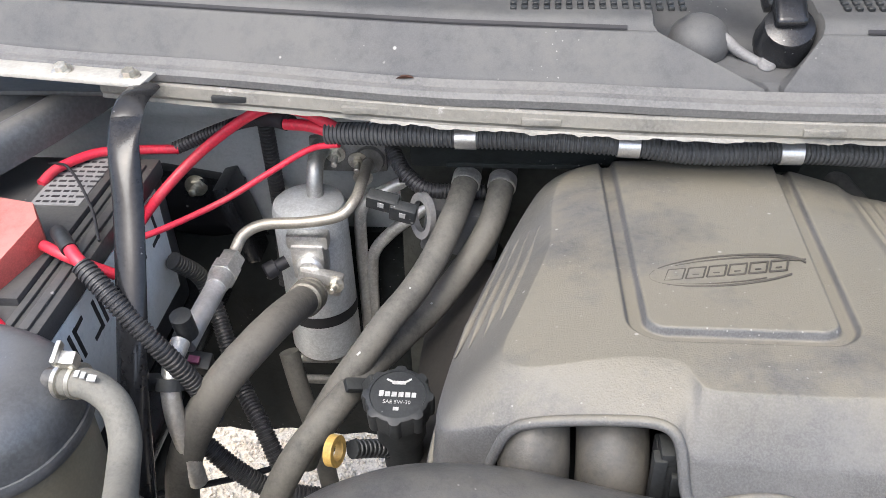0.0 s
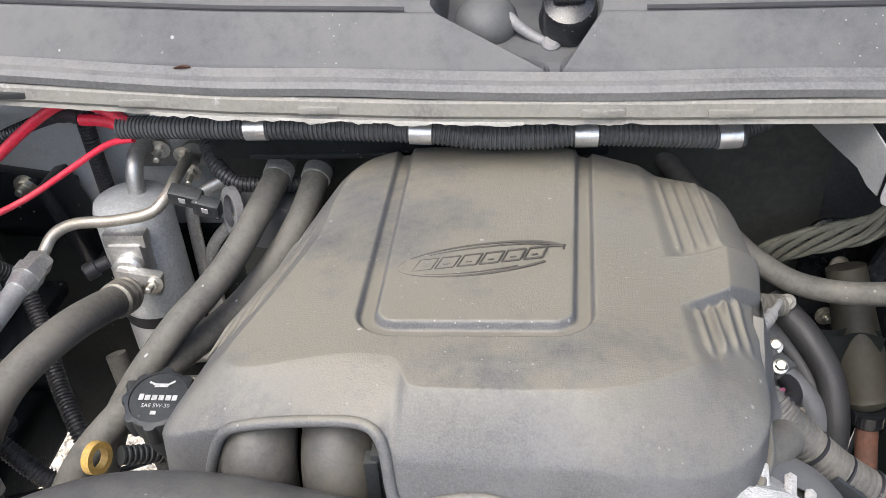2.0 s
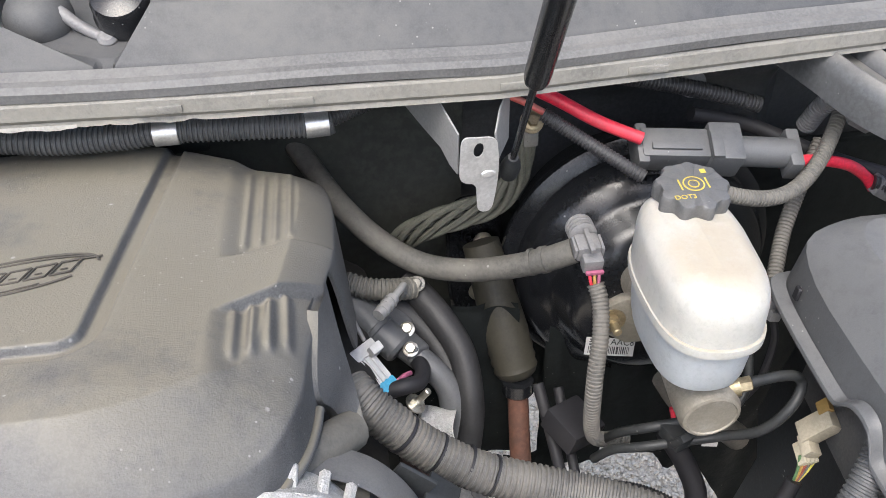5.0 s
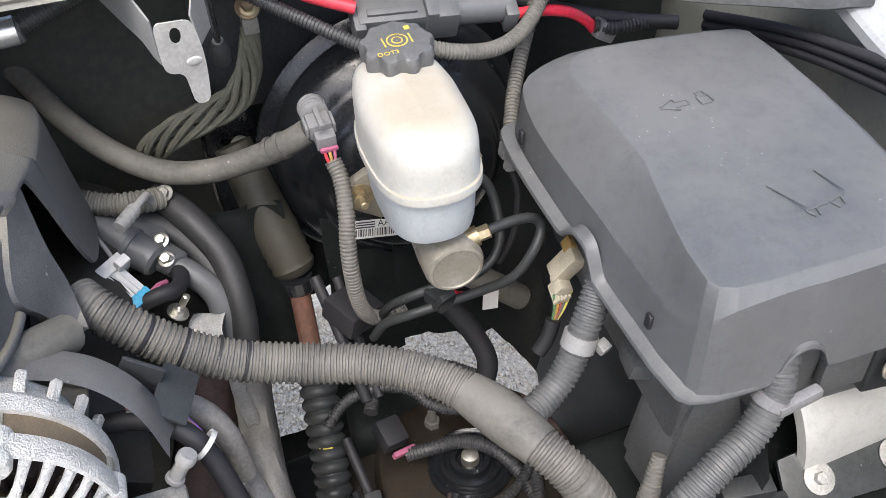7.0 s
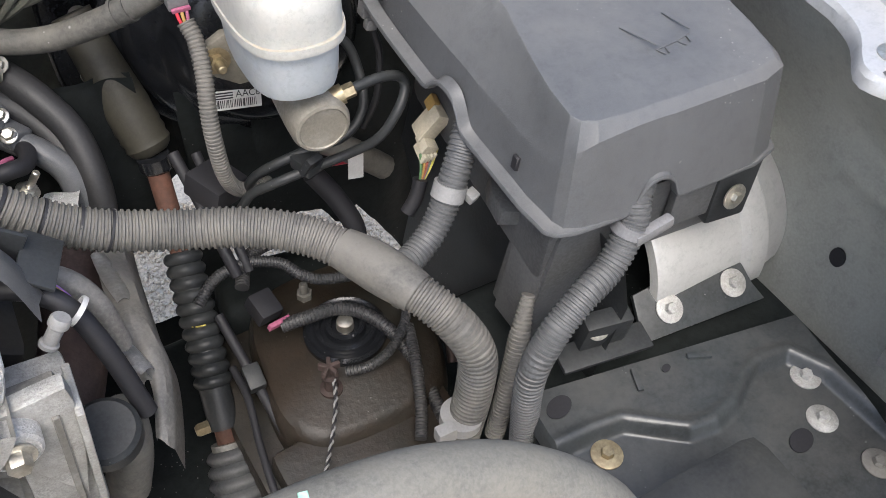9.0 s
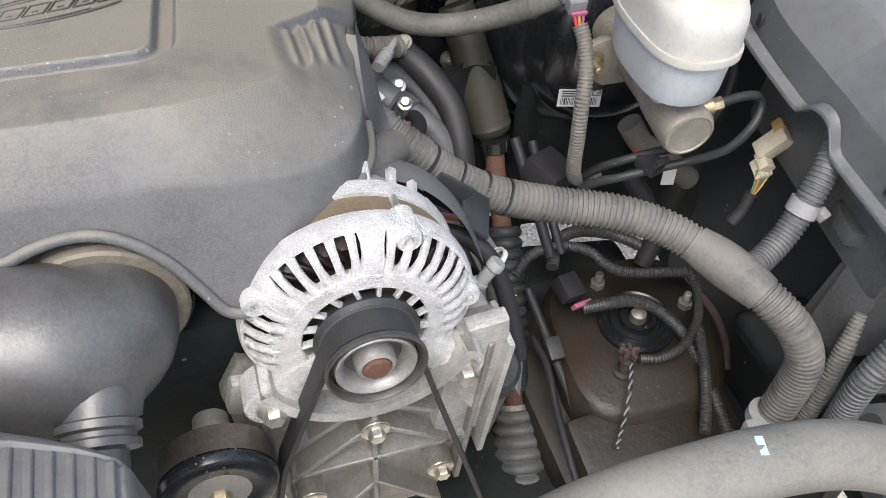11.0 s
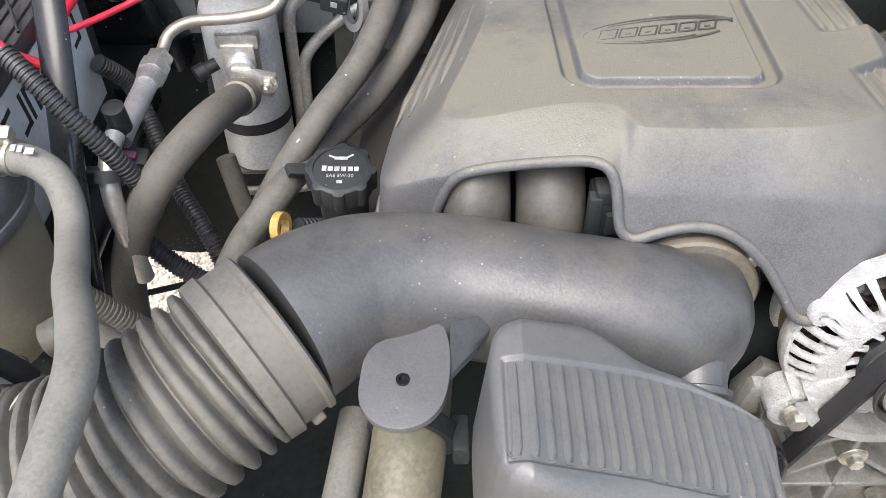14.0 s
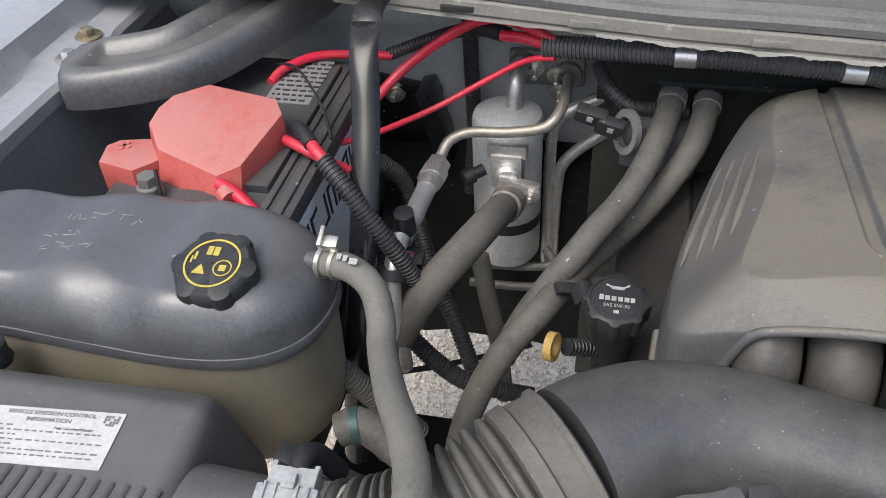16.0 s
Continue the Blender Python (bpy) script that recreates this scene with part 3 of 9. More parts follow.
def build_firewall():
    # pressed sheet, shallow swages, light passenger side, colour darkened for shade behind the booster
    for x0, x1, mt, nm, lab in ((-0.80, 0.30, PAINT, "firewall_west", "grey-green painted pressed steel firewall"), (0.30, 1.26, SHADEP, "firewall_east", "pressed steel firewall, colour darkened for shade")):
        g = Geo()
        rows = []
        for j in range(50):
            z = 0.86 + 0.41 * j / 49
            row = []
            for i in range(101):
                x = x0 + (x1 - x0) * i / 100
                y = 0.985 + 0.012 * noise.noise((x * 3, z * 4, 0))
                y -= 0.02 * max(0, min(1, (z - 1.14) / 0.03))
                if 0.55 < x < 1.0:
                    y -= 0.03 * min(1, (x - 0.55) / 0.03, (1.0 - x) / 0.03)
                row.append((x, y, z))
            rows.append(row)
        g.grid(rows)
        g.grid([[(x, y + 0.03, z) for x, y, z in r] for r in rows[::49]][::-1])
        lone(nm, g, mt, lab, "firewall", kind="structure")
    h = Geo().lathe([(0.016, 0), (0.016, 0.002)], basis((0.862, 0.915, 1.165), (0, -1, 0.2)), 20)
    lone("firewall_plug", h, PALEG, "pale grey round blanking plug in the firewall", "plug")
    # dark matting, each sheet of it an object, mostly in shade-deepened black
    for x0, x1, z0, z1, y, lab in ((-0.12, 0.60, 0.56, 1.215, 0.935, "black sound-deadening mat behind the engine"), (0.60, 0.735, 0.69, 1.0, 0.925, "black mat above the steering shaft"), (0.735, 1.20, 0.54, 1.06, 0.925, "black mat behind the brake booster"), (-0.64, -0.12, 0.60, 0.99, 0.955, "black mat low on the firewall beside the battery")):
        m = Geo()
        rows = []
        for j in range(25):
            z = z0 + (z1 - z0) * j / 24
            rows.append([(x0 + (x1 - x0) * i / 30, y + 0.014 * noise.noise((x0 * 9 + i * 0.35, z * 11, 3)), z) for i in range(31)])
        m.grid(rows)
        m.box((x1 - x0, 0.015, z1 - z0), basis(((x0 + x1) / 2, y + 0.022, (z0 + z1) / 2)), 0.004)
        lone("firewall_mat", m, INSUL if x0 < 0 and z1 > 1.2 else MATDARK, lab, "matting", kind="structure")
    # lower sheet beneath the cowl over the engine's rear, its near-black carrying shade
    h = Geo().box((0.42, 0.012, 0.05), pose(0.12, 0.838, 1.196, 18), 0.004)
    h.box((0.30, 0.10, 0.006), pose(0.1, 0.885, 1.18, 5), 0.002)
    lone("cowl_dark_sheet", h, MATDARK, "near-black sheet under the cowl loom", "panel", kind="structure")
    # cowl side closing sheets, with the shade under the cowl in their colour
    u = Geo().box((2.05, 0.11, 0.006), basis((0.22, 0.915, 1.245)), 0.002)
    lone("cowl_underside", u, SHADEP, "underside of the cowl, colour darkened for shade", "panel", kind="structure")


def build_fenders():
    # passenger side: rail with bolts, sloped inner panel
    rail = Geo()
    prof = [(-0.86, 1.245), (-0.80, 1.25), (-0.765, 1.243), (-0.757, 1.215), (-0.752, 1.208), (-0.715, 1.204), (-0.709, 1.197), (-0.711, 1.18)]
    rows = []
    for i in range(61):
        y = 0.05 + 1.0 * i / 60
        wob = 0.018 * max(0, 1 - abs(y - 0.765) / 0.07) - 0.07 * (0.9 - y) * 0.2
        rows.append([(x + (wob if k > 3 else -0.014 * (0.9 - y)), y, z) for k, (x, z) in enumerate(prof)])
    rail.grid(rows)
    fr = lone("fender_rail", rail, SILVER, "silver-painted fender rail beside the battery", "fender", kind="structure")
    b = Geo()
    hexbolt(b, (-0.727, 0.749, 1.207), (0.05, 0, 1), 0.0085, 0.009, 0.017)
    part("rail_bolt", b, ZINC, fr, "zinc-plated hexagon bolt")
    b = Geo()
    hexbolt(b, (-0.735, 0.806, 1.207), (0.05, 0, 1), 0.0085, 0.009, 0.017)
    part("rail_bolt", b, BRASSY, fr, "yellowish stained bolt")
    inner = Geo()
    prof = [(-0.711, 1.196), (-0.713, 1.15), (-0.70, 1.05), (-0.66, 0.95), (-0.63, 0.80)]
    inner.grid([[(x - 0.014 * (0.9 - y) + 0.01 * noise.noise((y * 4, z * 4, 2)), y, z) for x, z in prof] for y in [0.05 + 1.0 * i / 50 for i in range(51)]])
    lone("fender_liner_west", inner, LINER, "dark grey inner fender panel", "fender", kind="structure")
    # driver side
    rail = Geo()
    prof = [(0.15, 0.036), (0.075, 0.040), (0.050, 0.034), (0.044, 0.012), (0.038, 0.004), (0.004, 0.0), (0.0, -0.004), (-0.001, -0.014)]
    edge = lambda y: 1.155 + (0.13 if y > 0.36 else 0.33) * (y - 0.36)
    height = lambda y: 1.150 + 0.06 * smooth(0.40, 0.85, y)
    rows = []
    for i in range(106):
        y = 0.0 + 1.05 * i / 105
        lobe = 0.026 * math.exp(-((y - 0.285) / 0.028) ** 2)
        rows.append([(edge(y) + x - (lobe if k > 4 else 0), y, height(y) + z) for k, (x, z) in enumerate(prof)])
    rail.grid(rows)
    fr = lone("fender_rail", rail, SILVER, "silver-painted fender rail beside the fuse box", "fender", kind="structure")
    b = Geo()
    hexbolt(b, (1.142, 0.286, 1.1505), (0, 0, 1), 0.008, 0.008, 0.015)
    part("rail_bolt", b, ZINC, fr, "zinc-plated hexagon bolt")
    inner = Geo()
    prof = [(1.19, 1.20), (1.20, 1.15), (1.215, 1.02), (1.22, 0.9), (1.20, 0.75), (1.17, 0.6)]
    rows = []
    for i in range(61):
        y = -0.1 + 1.15 * i / 60
        k = (height(y) - 0.606) / 0.6
        rows.append([(x - 0.05 * max(0, 0.3 - y) + (edge(y) + 0.008 - 1.19) * smooth(1.05, 1.20, z) - 0.012 * math.exp(-((y - 0.2) / 0.10) ** 2) * math.exp(-((z - 1.02) / 0.014) ** 2), y, 0.6 + (z - 0.6) * k) for x, z in spline2(prof, 8)])
    inner.grid(rows)
    fl = lone("fender_liner_east", inner, FENDER, "dusty olive-grey inner fender panel with drilled holes", "fender", kind="structure")
    for y, z in ((0.283, 0.879), (0.163, 0.835), (0.78, 1.15)):
        h = Geo().lathe([(0.009, 0), (0.009, 0.002)], basis((1.2195 - 0.05 * max(0, 0.3 - y), y, z), (-1, 0, 0)) @ Matrix.Diagonal((1, 1.35, 1, 1)), 18)
        part("panel_hole", h, INK, fl, "dark oval hole")


def spline2(prof, n):
    return [(p.x, p.y) for p in spline([(a, b, 0) for a, b in prof], n)]


def build_braces():
    # hollow pressed braces from cowl to fender, each side
    sec = [(-1.0, -0.35), (-1.0, 0.15), (-0.90, 0.42), (-0.70, 0.52), (-0.52, 0.46), (-0.36, 0.20), (0.36, 0.20), (0.52, 0.46), (0.70, 0.52), (0.90, 0.42), (1.0, 0.15), (1.0, -0.35), (0.6, -0.5), (-0.6, -0.5)]
    for pts, r, lab in (([(-0.712, 0.738, 1.196), (-0.675, 0.738, 1.199), (-0.60, 0.768, 1.205), (-0.553, 0.828, 1.213), (-0.497, 0.925, 1.225), (-0.47, 0.965, 1.235)], 0.054, "satin black oval brace from cowl to fender by the battery"),
                        ([(1.21, 0.60, 1.195), (1.12, 0.635, 1.205), (1.04, 0.675, 1.212), (0.985, 0.735, 1.222), (0.955, 0.80, 1.235), (0.93, 0.87, 1.245)], 0.036, "grey-black oval brace from cowl to fender by the fuse box")):
        line = spline(pts, 12)
        g, rows = Geo(), []
        for i, p in enumerate(line):
            s = i / (len(line) - 1)
            d = (line[min(i + 1, len(line) - 1)] - line[max(i - 1, 0)]).normalized()
            side = d.cross(Vector((0, 0, 1))).normalized()
            w = r * (0.55 + 0.45 * smooth(0.0, 0.12, s)) * (1 - 0.12 * smooth(0.5, 1.0, s))
            dent = smooth(0.10, 0.22, s)
            rows.append([p + side * (w * a) + Vector((0, 0, 0.05 * (b if abs(a) > 0.6 or b < 0 else 0.52 + (b - 0.52) * dent))) for a, b in sec])
        g.grid(rows, close_u=True)
        g.f.append(tuple(range(len(sec)))[::-1])
        g.f.append(tuple(len(g.v) - len(sec) + k for k in range(len(sec))))
        lone("cowl_brace", recalc(g), BRACE, lab, "brace", "cowl braces", angle=50)
    # flattened bar in front of the battery
    g = Geo()
    pts = spline([(-0.352, 0.79, 1.287), (-0.354, 0.755, 1.284), (-0.352, 0.72, 1.262), (-0.343, 0.68, 1.215), (-0.335, 0.62, 1.14), (-0.335, 0.575, 1.06), (-0.34, 0.54, 0.95), (-0.345, 0.52, 0.85)])
    rows = []
    for i, p in enumerate(pts):
        s = i / (len(pts) - 1)
        w, d = 0.0172 - 0.002 * math.sin(s * 3), 0.006 + 0.011 * min(1, s * 4)
        rows.append([(p.x + w * math.cos(a), p.y + d * math.sin(a) * 0.9, p.z + d * math.sin(a) * 0.5) for a in [6.2832 * k / 16 for k in range(16)]])
    g.grid(rows, close_u=True)
    lone("battery_brace", g, material("glossy black bar", (0.012, 0.0125, 0.014), 0.16, 0, (0.04, 0.038, 0.034), 0.3, 0.3, 16, 200, 0.02, 0.2, 0.3, shine=0.4), "glossy black crimped brace bar beside the battery", "brace")
    # light bracket bolted over its top
    p = Geo().box((0.26, 0.032, 0.005), pose(-0.48, 0.823, 1.289, 0, 0, -9), 0.002)
    br = lone("cowl_bracket", p, material("chalky grey paint", (0.42, 0.41, 0.38), 0.6, 0.1, (0.3, 0.28, 0.24), 0, 0.4, 20, 200, 0.2, 0.1), "chalky grey bracket strip bolted on the cowl edge", "bracket")
    for x, y in ((-0.55, 0.834), (-0.45, 0.818), (-0.372, 0.806)):
        b = Geo()
        hexbolt(b, (x, y, 1.2915), (0, -0.25, 1), 0.007, 0.007, 0.011)
        part("bracket_bolt", b, ZINC, br)


def build_hood():
    # raised hood over the bay, held by the strut
    t = thing("hood", (0.2, 1.0, 1.4), "raised silver hood with black liner over the bay", "hood")
    d = Vector((0, -math.cos(radians(80)), math.sin(radians(80))))
    n = Vector((0, math.sin(radians(80)), math.cos(radians(80))))
    skin, liner = Geo(), Geo()
    rows, low = [], []
    for j in range(21):
        s = 0.02 + 1.12 * j / 20
        w = 0.86 - 0.06 * (j / 20) ** 2
        rows.append([tuple(Vector((0.2 + w * u, 1.02, 1.40)) + d * s + n * (0.05 - 0.05 * u * u)) for u in [k / 12 - 1 for k in range(25)]])
        low.append([tuple(Vector((0.2 + 0.92 * w * u, 1.02, 1.40)) + d * (0.06 + s * 0.9) + n * (0.015 - 0.03 * u * u)) for u in [k / 12 - 1 for k in range(25)]])
    skin.grid(rows)
    skin.grid([[tuple(Vector(p) + n * 0.004) for p in r] for r in rows][::-1])
    liner.grid(low)
    part("skin", skin, SILVER, t)
    part("liner", liner, MATDARK, t, "black felt liner")


def build_underbody():
    # near-black blocks added to hide the ground, deep shade put into their colour
    for size, m, lab in (((0.50, 0.52, 0.10), pose(-0.19, 0.46, 0.63), "near-black block low in front of the gap by the battery"),
                         ((0.22, 0.45, 0.14), pose(0.57, 0.505, 0.525, 0, 0, 3), "near-black block under the steering shaft"),
                         ((0.17, 0.10, 0.07), pose(0.745, 0.690, 0.650, -8, 3, -6), "near-black filler block behind the spring tower"),
                         ((0.42, 0.34, 0.10), pose(0.86, 0.53, 0.46), "near-black block below the spring tower"),
                         ((0.30, 0.30, 0.10), pose(-0.62, 0.80, 0.66), "near-black block below the battery"),
                         ((0.36, 0.44, 0.03), pose(1.03, 0.27, 0.775), "near-black filler sheet below the auxiliary tray")):
        lone("dark_filler", Geo().box(size, m, 0.02, 3), MATDARK, lab, "chassis", kind="structure")
    # added dark sheets standing in for shade, leaving only small gaps to the ground
    for pts, top, y, lab in ((((0.684, 0.66), (0.772, 0.66)), 0.93, 0.80, "dark sheet added for shade behind the steering shaft"),
                             (((0.36, 0.50), (0.568, 0.50)), 0.92, 0.785, "dark sheet added for shade beside the bell housing"),
                             (((0.55, 0.712), (0.645, 0.712)), 0.96, 0.795, "dark sheet added for shade above the steering shaft gap"),
                             (((0.632, 0.42), (0.70, 0.42)), 0.715, 0.775, "dark sheet added for shade beside the lower shaft"),
                             (((0.52, 0.40), (0.63, 0.40)), 0.565, 0.775, "dark sheet added for shade below the shaft gap"),
                             (((0.765, 0.712), (0.80, 0.692), (0.85, 0.664), (0.868, 0.63), (0.882, 0.63), (0.893, 0.662), (0.92, 0.62), (0.95, 0.57), (0.99, 0.49), (1.05, 0.46)), 0.95, 0.79, "dark sheet added for shade below the brake booster")):
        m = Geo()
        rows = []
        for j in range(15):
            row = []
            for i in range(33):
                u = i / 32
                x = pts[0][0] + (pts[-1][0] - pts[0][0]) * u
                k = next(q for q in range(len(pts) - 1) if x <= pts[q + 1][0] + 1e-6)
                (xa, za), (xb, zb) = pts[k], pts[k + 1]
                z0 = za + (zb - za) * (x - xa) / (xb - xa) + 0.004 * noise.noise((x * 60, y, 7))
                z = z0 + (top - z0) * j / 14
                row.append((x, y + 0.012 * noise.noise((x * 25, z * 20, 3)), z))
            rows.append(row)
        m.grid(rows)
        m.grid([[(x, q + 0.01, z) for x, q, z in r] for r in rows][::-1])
        lone("shade_sheet", m, MATDARK, lab, "shield", kind="structure")
    s = Geo().box((1.36, 0.21, 0.22), pose(0.30, 0.06, 0.80), 0.02)
    t = thing("fan_shroud", (0.3, 0.06, 0.69), "black plastic fan shroud across the front", "fan shroud")
    part("shroud", s, BLACK, t)
    r = Geo().lathe([(0.20, -0.02), (0.21, -0.02), (0.21, 0.02), (0.20, 0.02)], basis((0.2, 0.17, 0.72), (0, 1, 0)), 40, caps=False)
    part("fan_ring", r, BLACK, t)


build_ground()
build_cowl()
build_wiper()
build_firewall()
build_fenders()
build_braces()
build_hood()
build_underbody()


# ---- engine ----
def cover_top(x, y):
    return 1.2295 - 0.105 * max(0, y - 0.47) - 0.02 * smooth(0.07, 0.20, abs(x - 0.2))


def cover_detail(x, y, d):
    h = 0.0
    c, hw = 0.2005 + 0.036 * (y - 0.51), 0.086 + 0.038 * (y - 0.51)
    rho = 0.03
    qx, qy = abs(x - c) - hw + rho, (0.500 + rho) - y
    s = math.hypot(max(qx, 0), max(qy, 0)) + min(max(qx, qy), 0) - rho
    # flat-bottomed groove round the raised centre panel
    h -= 0.0065 * smooth(0.0012, -0.0035, s) * smooth(-0.0165, -0.0120, s)
    h += 0.0012 * smooth(-0.012, -0.018, s)
    if x > 0.3:
        back, front = 0.634 + 0.53 * (x - 0.371), 0.568 + 0.73 * (x - 0.367)
        m = smooth(0.352, 0.376, x)
        # sunken fields before and behind the shoulder that carries the side leg
        h -= 0.010 * m * smooth(front, front - 0.007, y) * smooth(0.45, 0.52, y)
        h -= 0.008 * m * smooth(back, back + 0.007, y)
        r = smooth(back + 0.012, back + 0.024, y) * smooth(0.80, 0.775, y)
        for k in (0.372, 0.384, 0.396, 0.408):
            h += 0.0030 * r * math.exp(-((x - k) / 0.0030) ** 2)
        for k in (0.370, 0.382, 0.394, 0.406):
            f = 0.568 + 0.73 * (k - 0.367)
            h += 0.0042 * math.exp(-((x - k) / 0.0032) ** 2) * smooth(f - 0.066, f - 0.052, y) * smooth(f - 0.004, f - 0.010, y)
    return h


def build_cover():
    t = thing("engine_cover", (0.2, 0.6, 1.1), "dusty grey moulded plastic engine cover with recessed panel", "engine cover")
    A = 0.045
    o = [(0.060, 0.828, 0.03, 0.016, 1.14), (0.030, 0.775, 0.045, 0.038, 1.115), (0.005, 0.70, 0.062, 0.054, 1.10), (-0.019, 0.60, 0.066, 0.060, 1.09), (-0.029, 0.52, 0.066, 0.060, 1.09),
         (-0.031, 0.482, 0.062, 0.056, 1.09), (-0.026, 0.459, 0.058, 0.048, 1.095), (-0.008, 0.451, 0.05, 0.038, 1.10), (0.0125, 0.449, A, 0.03, 1.11), (0.019, 0.448, A, 0.03, 1.15), (0.028, 0.447, A, 0.026, 1.181),
         (0.05, 0.445, A, 0.024, 1.190), (0.085, 0.442, A, 0.020, 1.198), (0.12, 0.437, A, 0.018, 1.205), (0.134, 0.433, A, 0.018, 1.206), (0.142, 0.428, 0.04, 0.022, 1.203), (0.147, 0.423, 0.036, 0.032, 1.190), (0.150, 0.419, 0.034, 0.038, 1.170), (0.153, 0.416, 0.034, 0.040, 1.160),
         (0.163, 0.414, 0.033, 0.040, 1.155), (0.178, 0.413, 0.033, 0.040, 1.163), (0.205, 0.412, 0.033, 0.040, 1.169), (0.23, 0.411, 0.034, 0.040, 1.163), (0.253, 0.410, 0.036, 0.039, 1.143), (0.268, 0.409, 0.038, 0.038, 1.115),
         (0.276, 0.408, 0.040, 0.038, 1.096), (0.292, 0.407, 0.042, 0.038, 1.093), (0.302, 0.407, 0.044, 0.038, 1.102), (0.33, 0.410, 0.05, 0.038, 1.122), (0.36, 0.420, 0.055, 0.040, 1.133), (0.388, 0.440, 0.058, 0.042, 1.134), (0.407, 0.469, A, 0.036, 1.128),
         (0.416, 0.51, 0.035, 0.03, 1.12), (0.420, 0.56, 0.03, 0.03, 1.12), (0.430, 0.59, 0.03, 0.03, 1.140), (0.434, 0.620, 0.03, 0.028, 1.168), (0.440, 0.646, 0.032, 0.028, 1.168), (0.443, 0.662, 0.034, 0.028, 1.050), (0.445, 0.69, 0.034, 0.028, 1.022),
         (0.446, 0.77, 0.034, 0.026, 1.014), (0.434, 0.812, 0.03, 0.022, 1.014), (0.36, 0.822, 0.02, 0.012, 1.13), (0.28, 0.838, 0.02, 0.012, 1.14), (0.18, 0.842, 0.02, 0.012, 1.15), (0.11, 0.838, 0.02, 0.012, 1.15)]
    g = shell(o, cover_top, (0.2, 0.62), 680, 170, 0.003, lambda y: 0.10 + 0.24 * smooth(0.46, 0.42, y), 2, cover_detail, True, 0.86)
    part("shell", g, COVER, t, angle=60)
    for off in (0.010, 0.022, 0.034, 0.046):
        rib = []
        for i in range(24):
            y = 0.552 + (0.752 - 0.552) * i / 23
            x = 0.005 - 0.24 * (0.70 - y) if y < 0.70 else 0.005 + 0.333 * (y - 0.70)
            a = 0.064 - 0.2 * max(0, y - 0.69)
            fall = a * 0.9 - 0.06 * max(0, y - 0.69)
            k = min(1.0, (a - off) / a)
            fade = min(1.0, i / 4, (23 - i) / 4)
            rib.append(Vector((x + off, y, cover_top(x + off, y) - fall * (0.86 * k ** 1.12 + 0.14 * (1 - math.sqrt(1 - k * k))) + 0.0014 * fade - 0.0048)))
        r = Geo().tube(rib, lambda s: 0.0006 + 0.0042 * min(1.0, s / 0.2, (1 - s) / 0.2), 10, 0.006, raw=True)
        part("side_rib", r, COVER, t, "rounded moulded rib")
    bead = Geo()
    edge = [r for r in resample(chaikin(o, 2), 520) if r[1] < 0.53]
    edge = sorted(edge, key=lambda r: math.atan2(r[1] - 0.62, r[0] - 0.2))
    line = []
    for x, y, a, b, zb in edge:
        u = Vector((x - 0.2, y - 0.62)).normalized()
        z = cover_top(x, y) - b
        k = (0.10 + 0.24 * smooth(0.46, 0.42, y)) * max(0.001, z - zb)
        line.append(Vector((x + u.x * (k + 0.0006), y + u.y * (k + 0.0006), min(zb, z - 0.001) + 0.004)))
    bead.tube(line, 0.0042, 10, 0.003, raw=True)
    part("edge_bead", bead, COVER, t, "rolled bead along the lower front edge")
    # badge: a plain oval outline and a slanted band of strokes
    m = pose(0.2045, 0.600, cover_top(0.2045, 0.600) + 0.0016, math.degrees(math.atan(-0.105)), 0, 11)
    grime = material("grimy moulded line", (0.055, 0.050, 0.042), 0.8, 0, None, 0, 0.5, 60, 400, 0.2)
    for a0, a1, k, r in ((0.05, 2.65, 1.0, 0.0010), (2.75, 5.6, 1.0, 0.0010), (0.35, 2.3, 0.80, 0.0007), (3.7, 5.2, 0.82, 0.0006)):
        pts = [m @ Vector((0.067 * math.cos(a) + 0.006 * math.sin(a), 0.0225 * k * math.sin(a), 0)) for a in [a0 + (a1 - a0) * i / 40 for i in range(41)]]
        part("badge_ring", Geo().tube(pts, r, 6, 0.003, raw=True), grime, t, "thin oval outline moulded in the cover")
    sh = Matrix(((1, 0.55, 0, 0), (0, 1, 0, 0), (0, 0, 1, 0), (0, 0, 0, 1)))
    # plain slanted blocks between the arcs
    for i in range(6):
        at = m @ Matrix.Translation((-0.045 + i * 0.0178, 0, 0)) @ sh
        w, h = 0.0074, 0.0078
        ring = [Vector((-w, -h, 0)), Vector((w, -h, 0)), Vector((w, h, 0)), Vector((-w, h, 0)), Vector((-w, -h, 0))]
        st = Geo()
        for p, q in zip(ring, ring[1:]):
            st.tube([at @ p, at @ q], 0.0008, 6, 0.004, raw=True)
        st.tube([at @ Vector((-w * 0.35, -h * 0.3, 0)), at @ Vector((w * 0.35, -h * 0.3, 0))], 0.0006, 6, 0.004, raw=True)
        part("badge_block", st, grime, t)
    for sx in (-1, 1):
        st = Geo().tube([m @ Vector((sx * 0.070, sx * 0.006, 0)), m @ Vector((sx * 0.050, sx * 0.0085, 0))], 0.0008, 6, 0.004, raw=True)
        part("badge_stroke", st, grime, t)
    # side wall with the open slot, standing off the cover
    leg = Geo()
    outer = spline([(0.431, 0.636, 1.162), (0.440, 0.598, 1.130), (0.446, 0.585, 1.098), (0.4527, 0.5514, 1.0738)], 5)
    inner = spline([(0.424, 0.585, 1.170), (0.4189, 0.5317, 1.1377), (0.4285, 0.5433, 1.1016), (0.4381, 0.555, 1.0654)], 5)
    rows = []
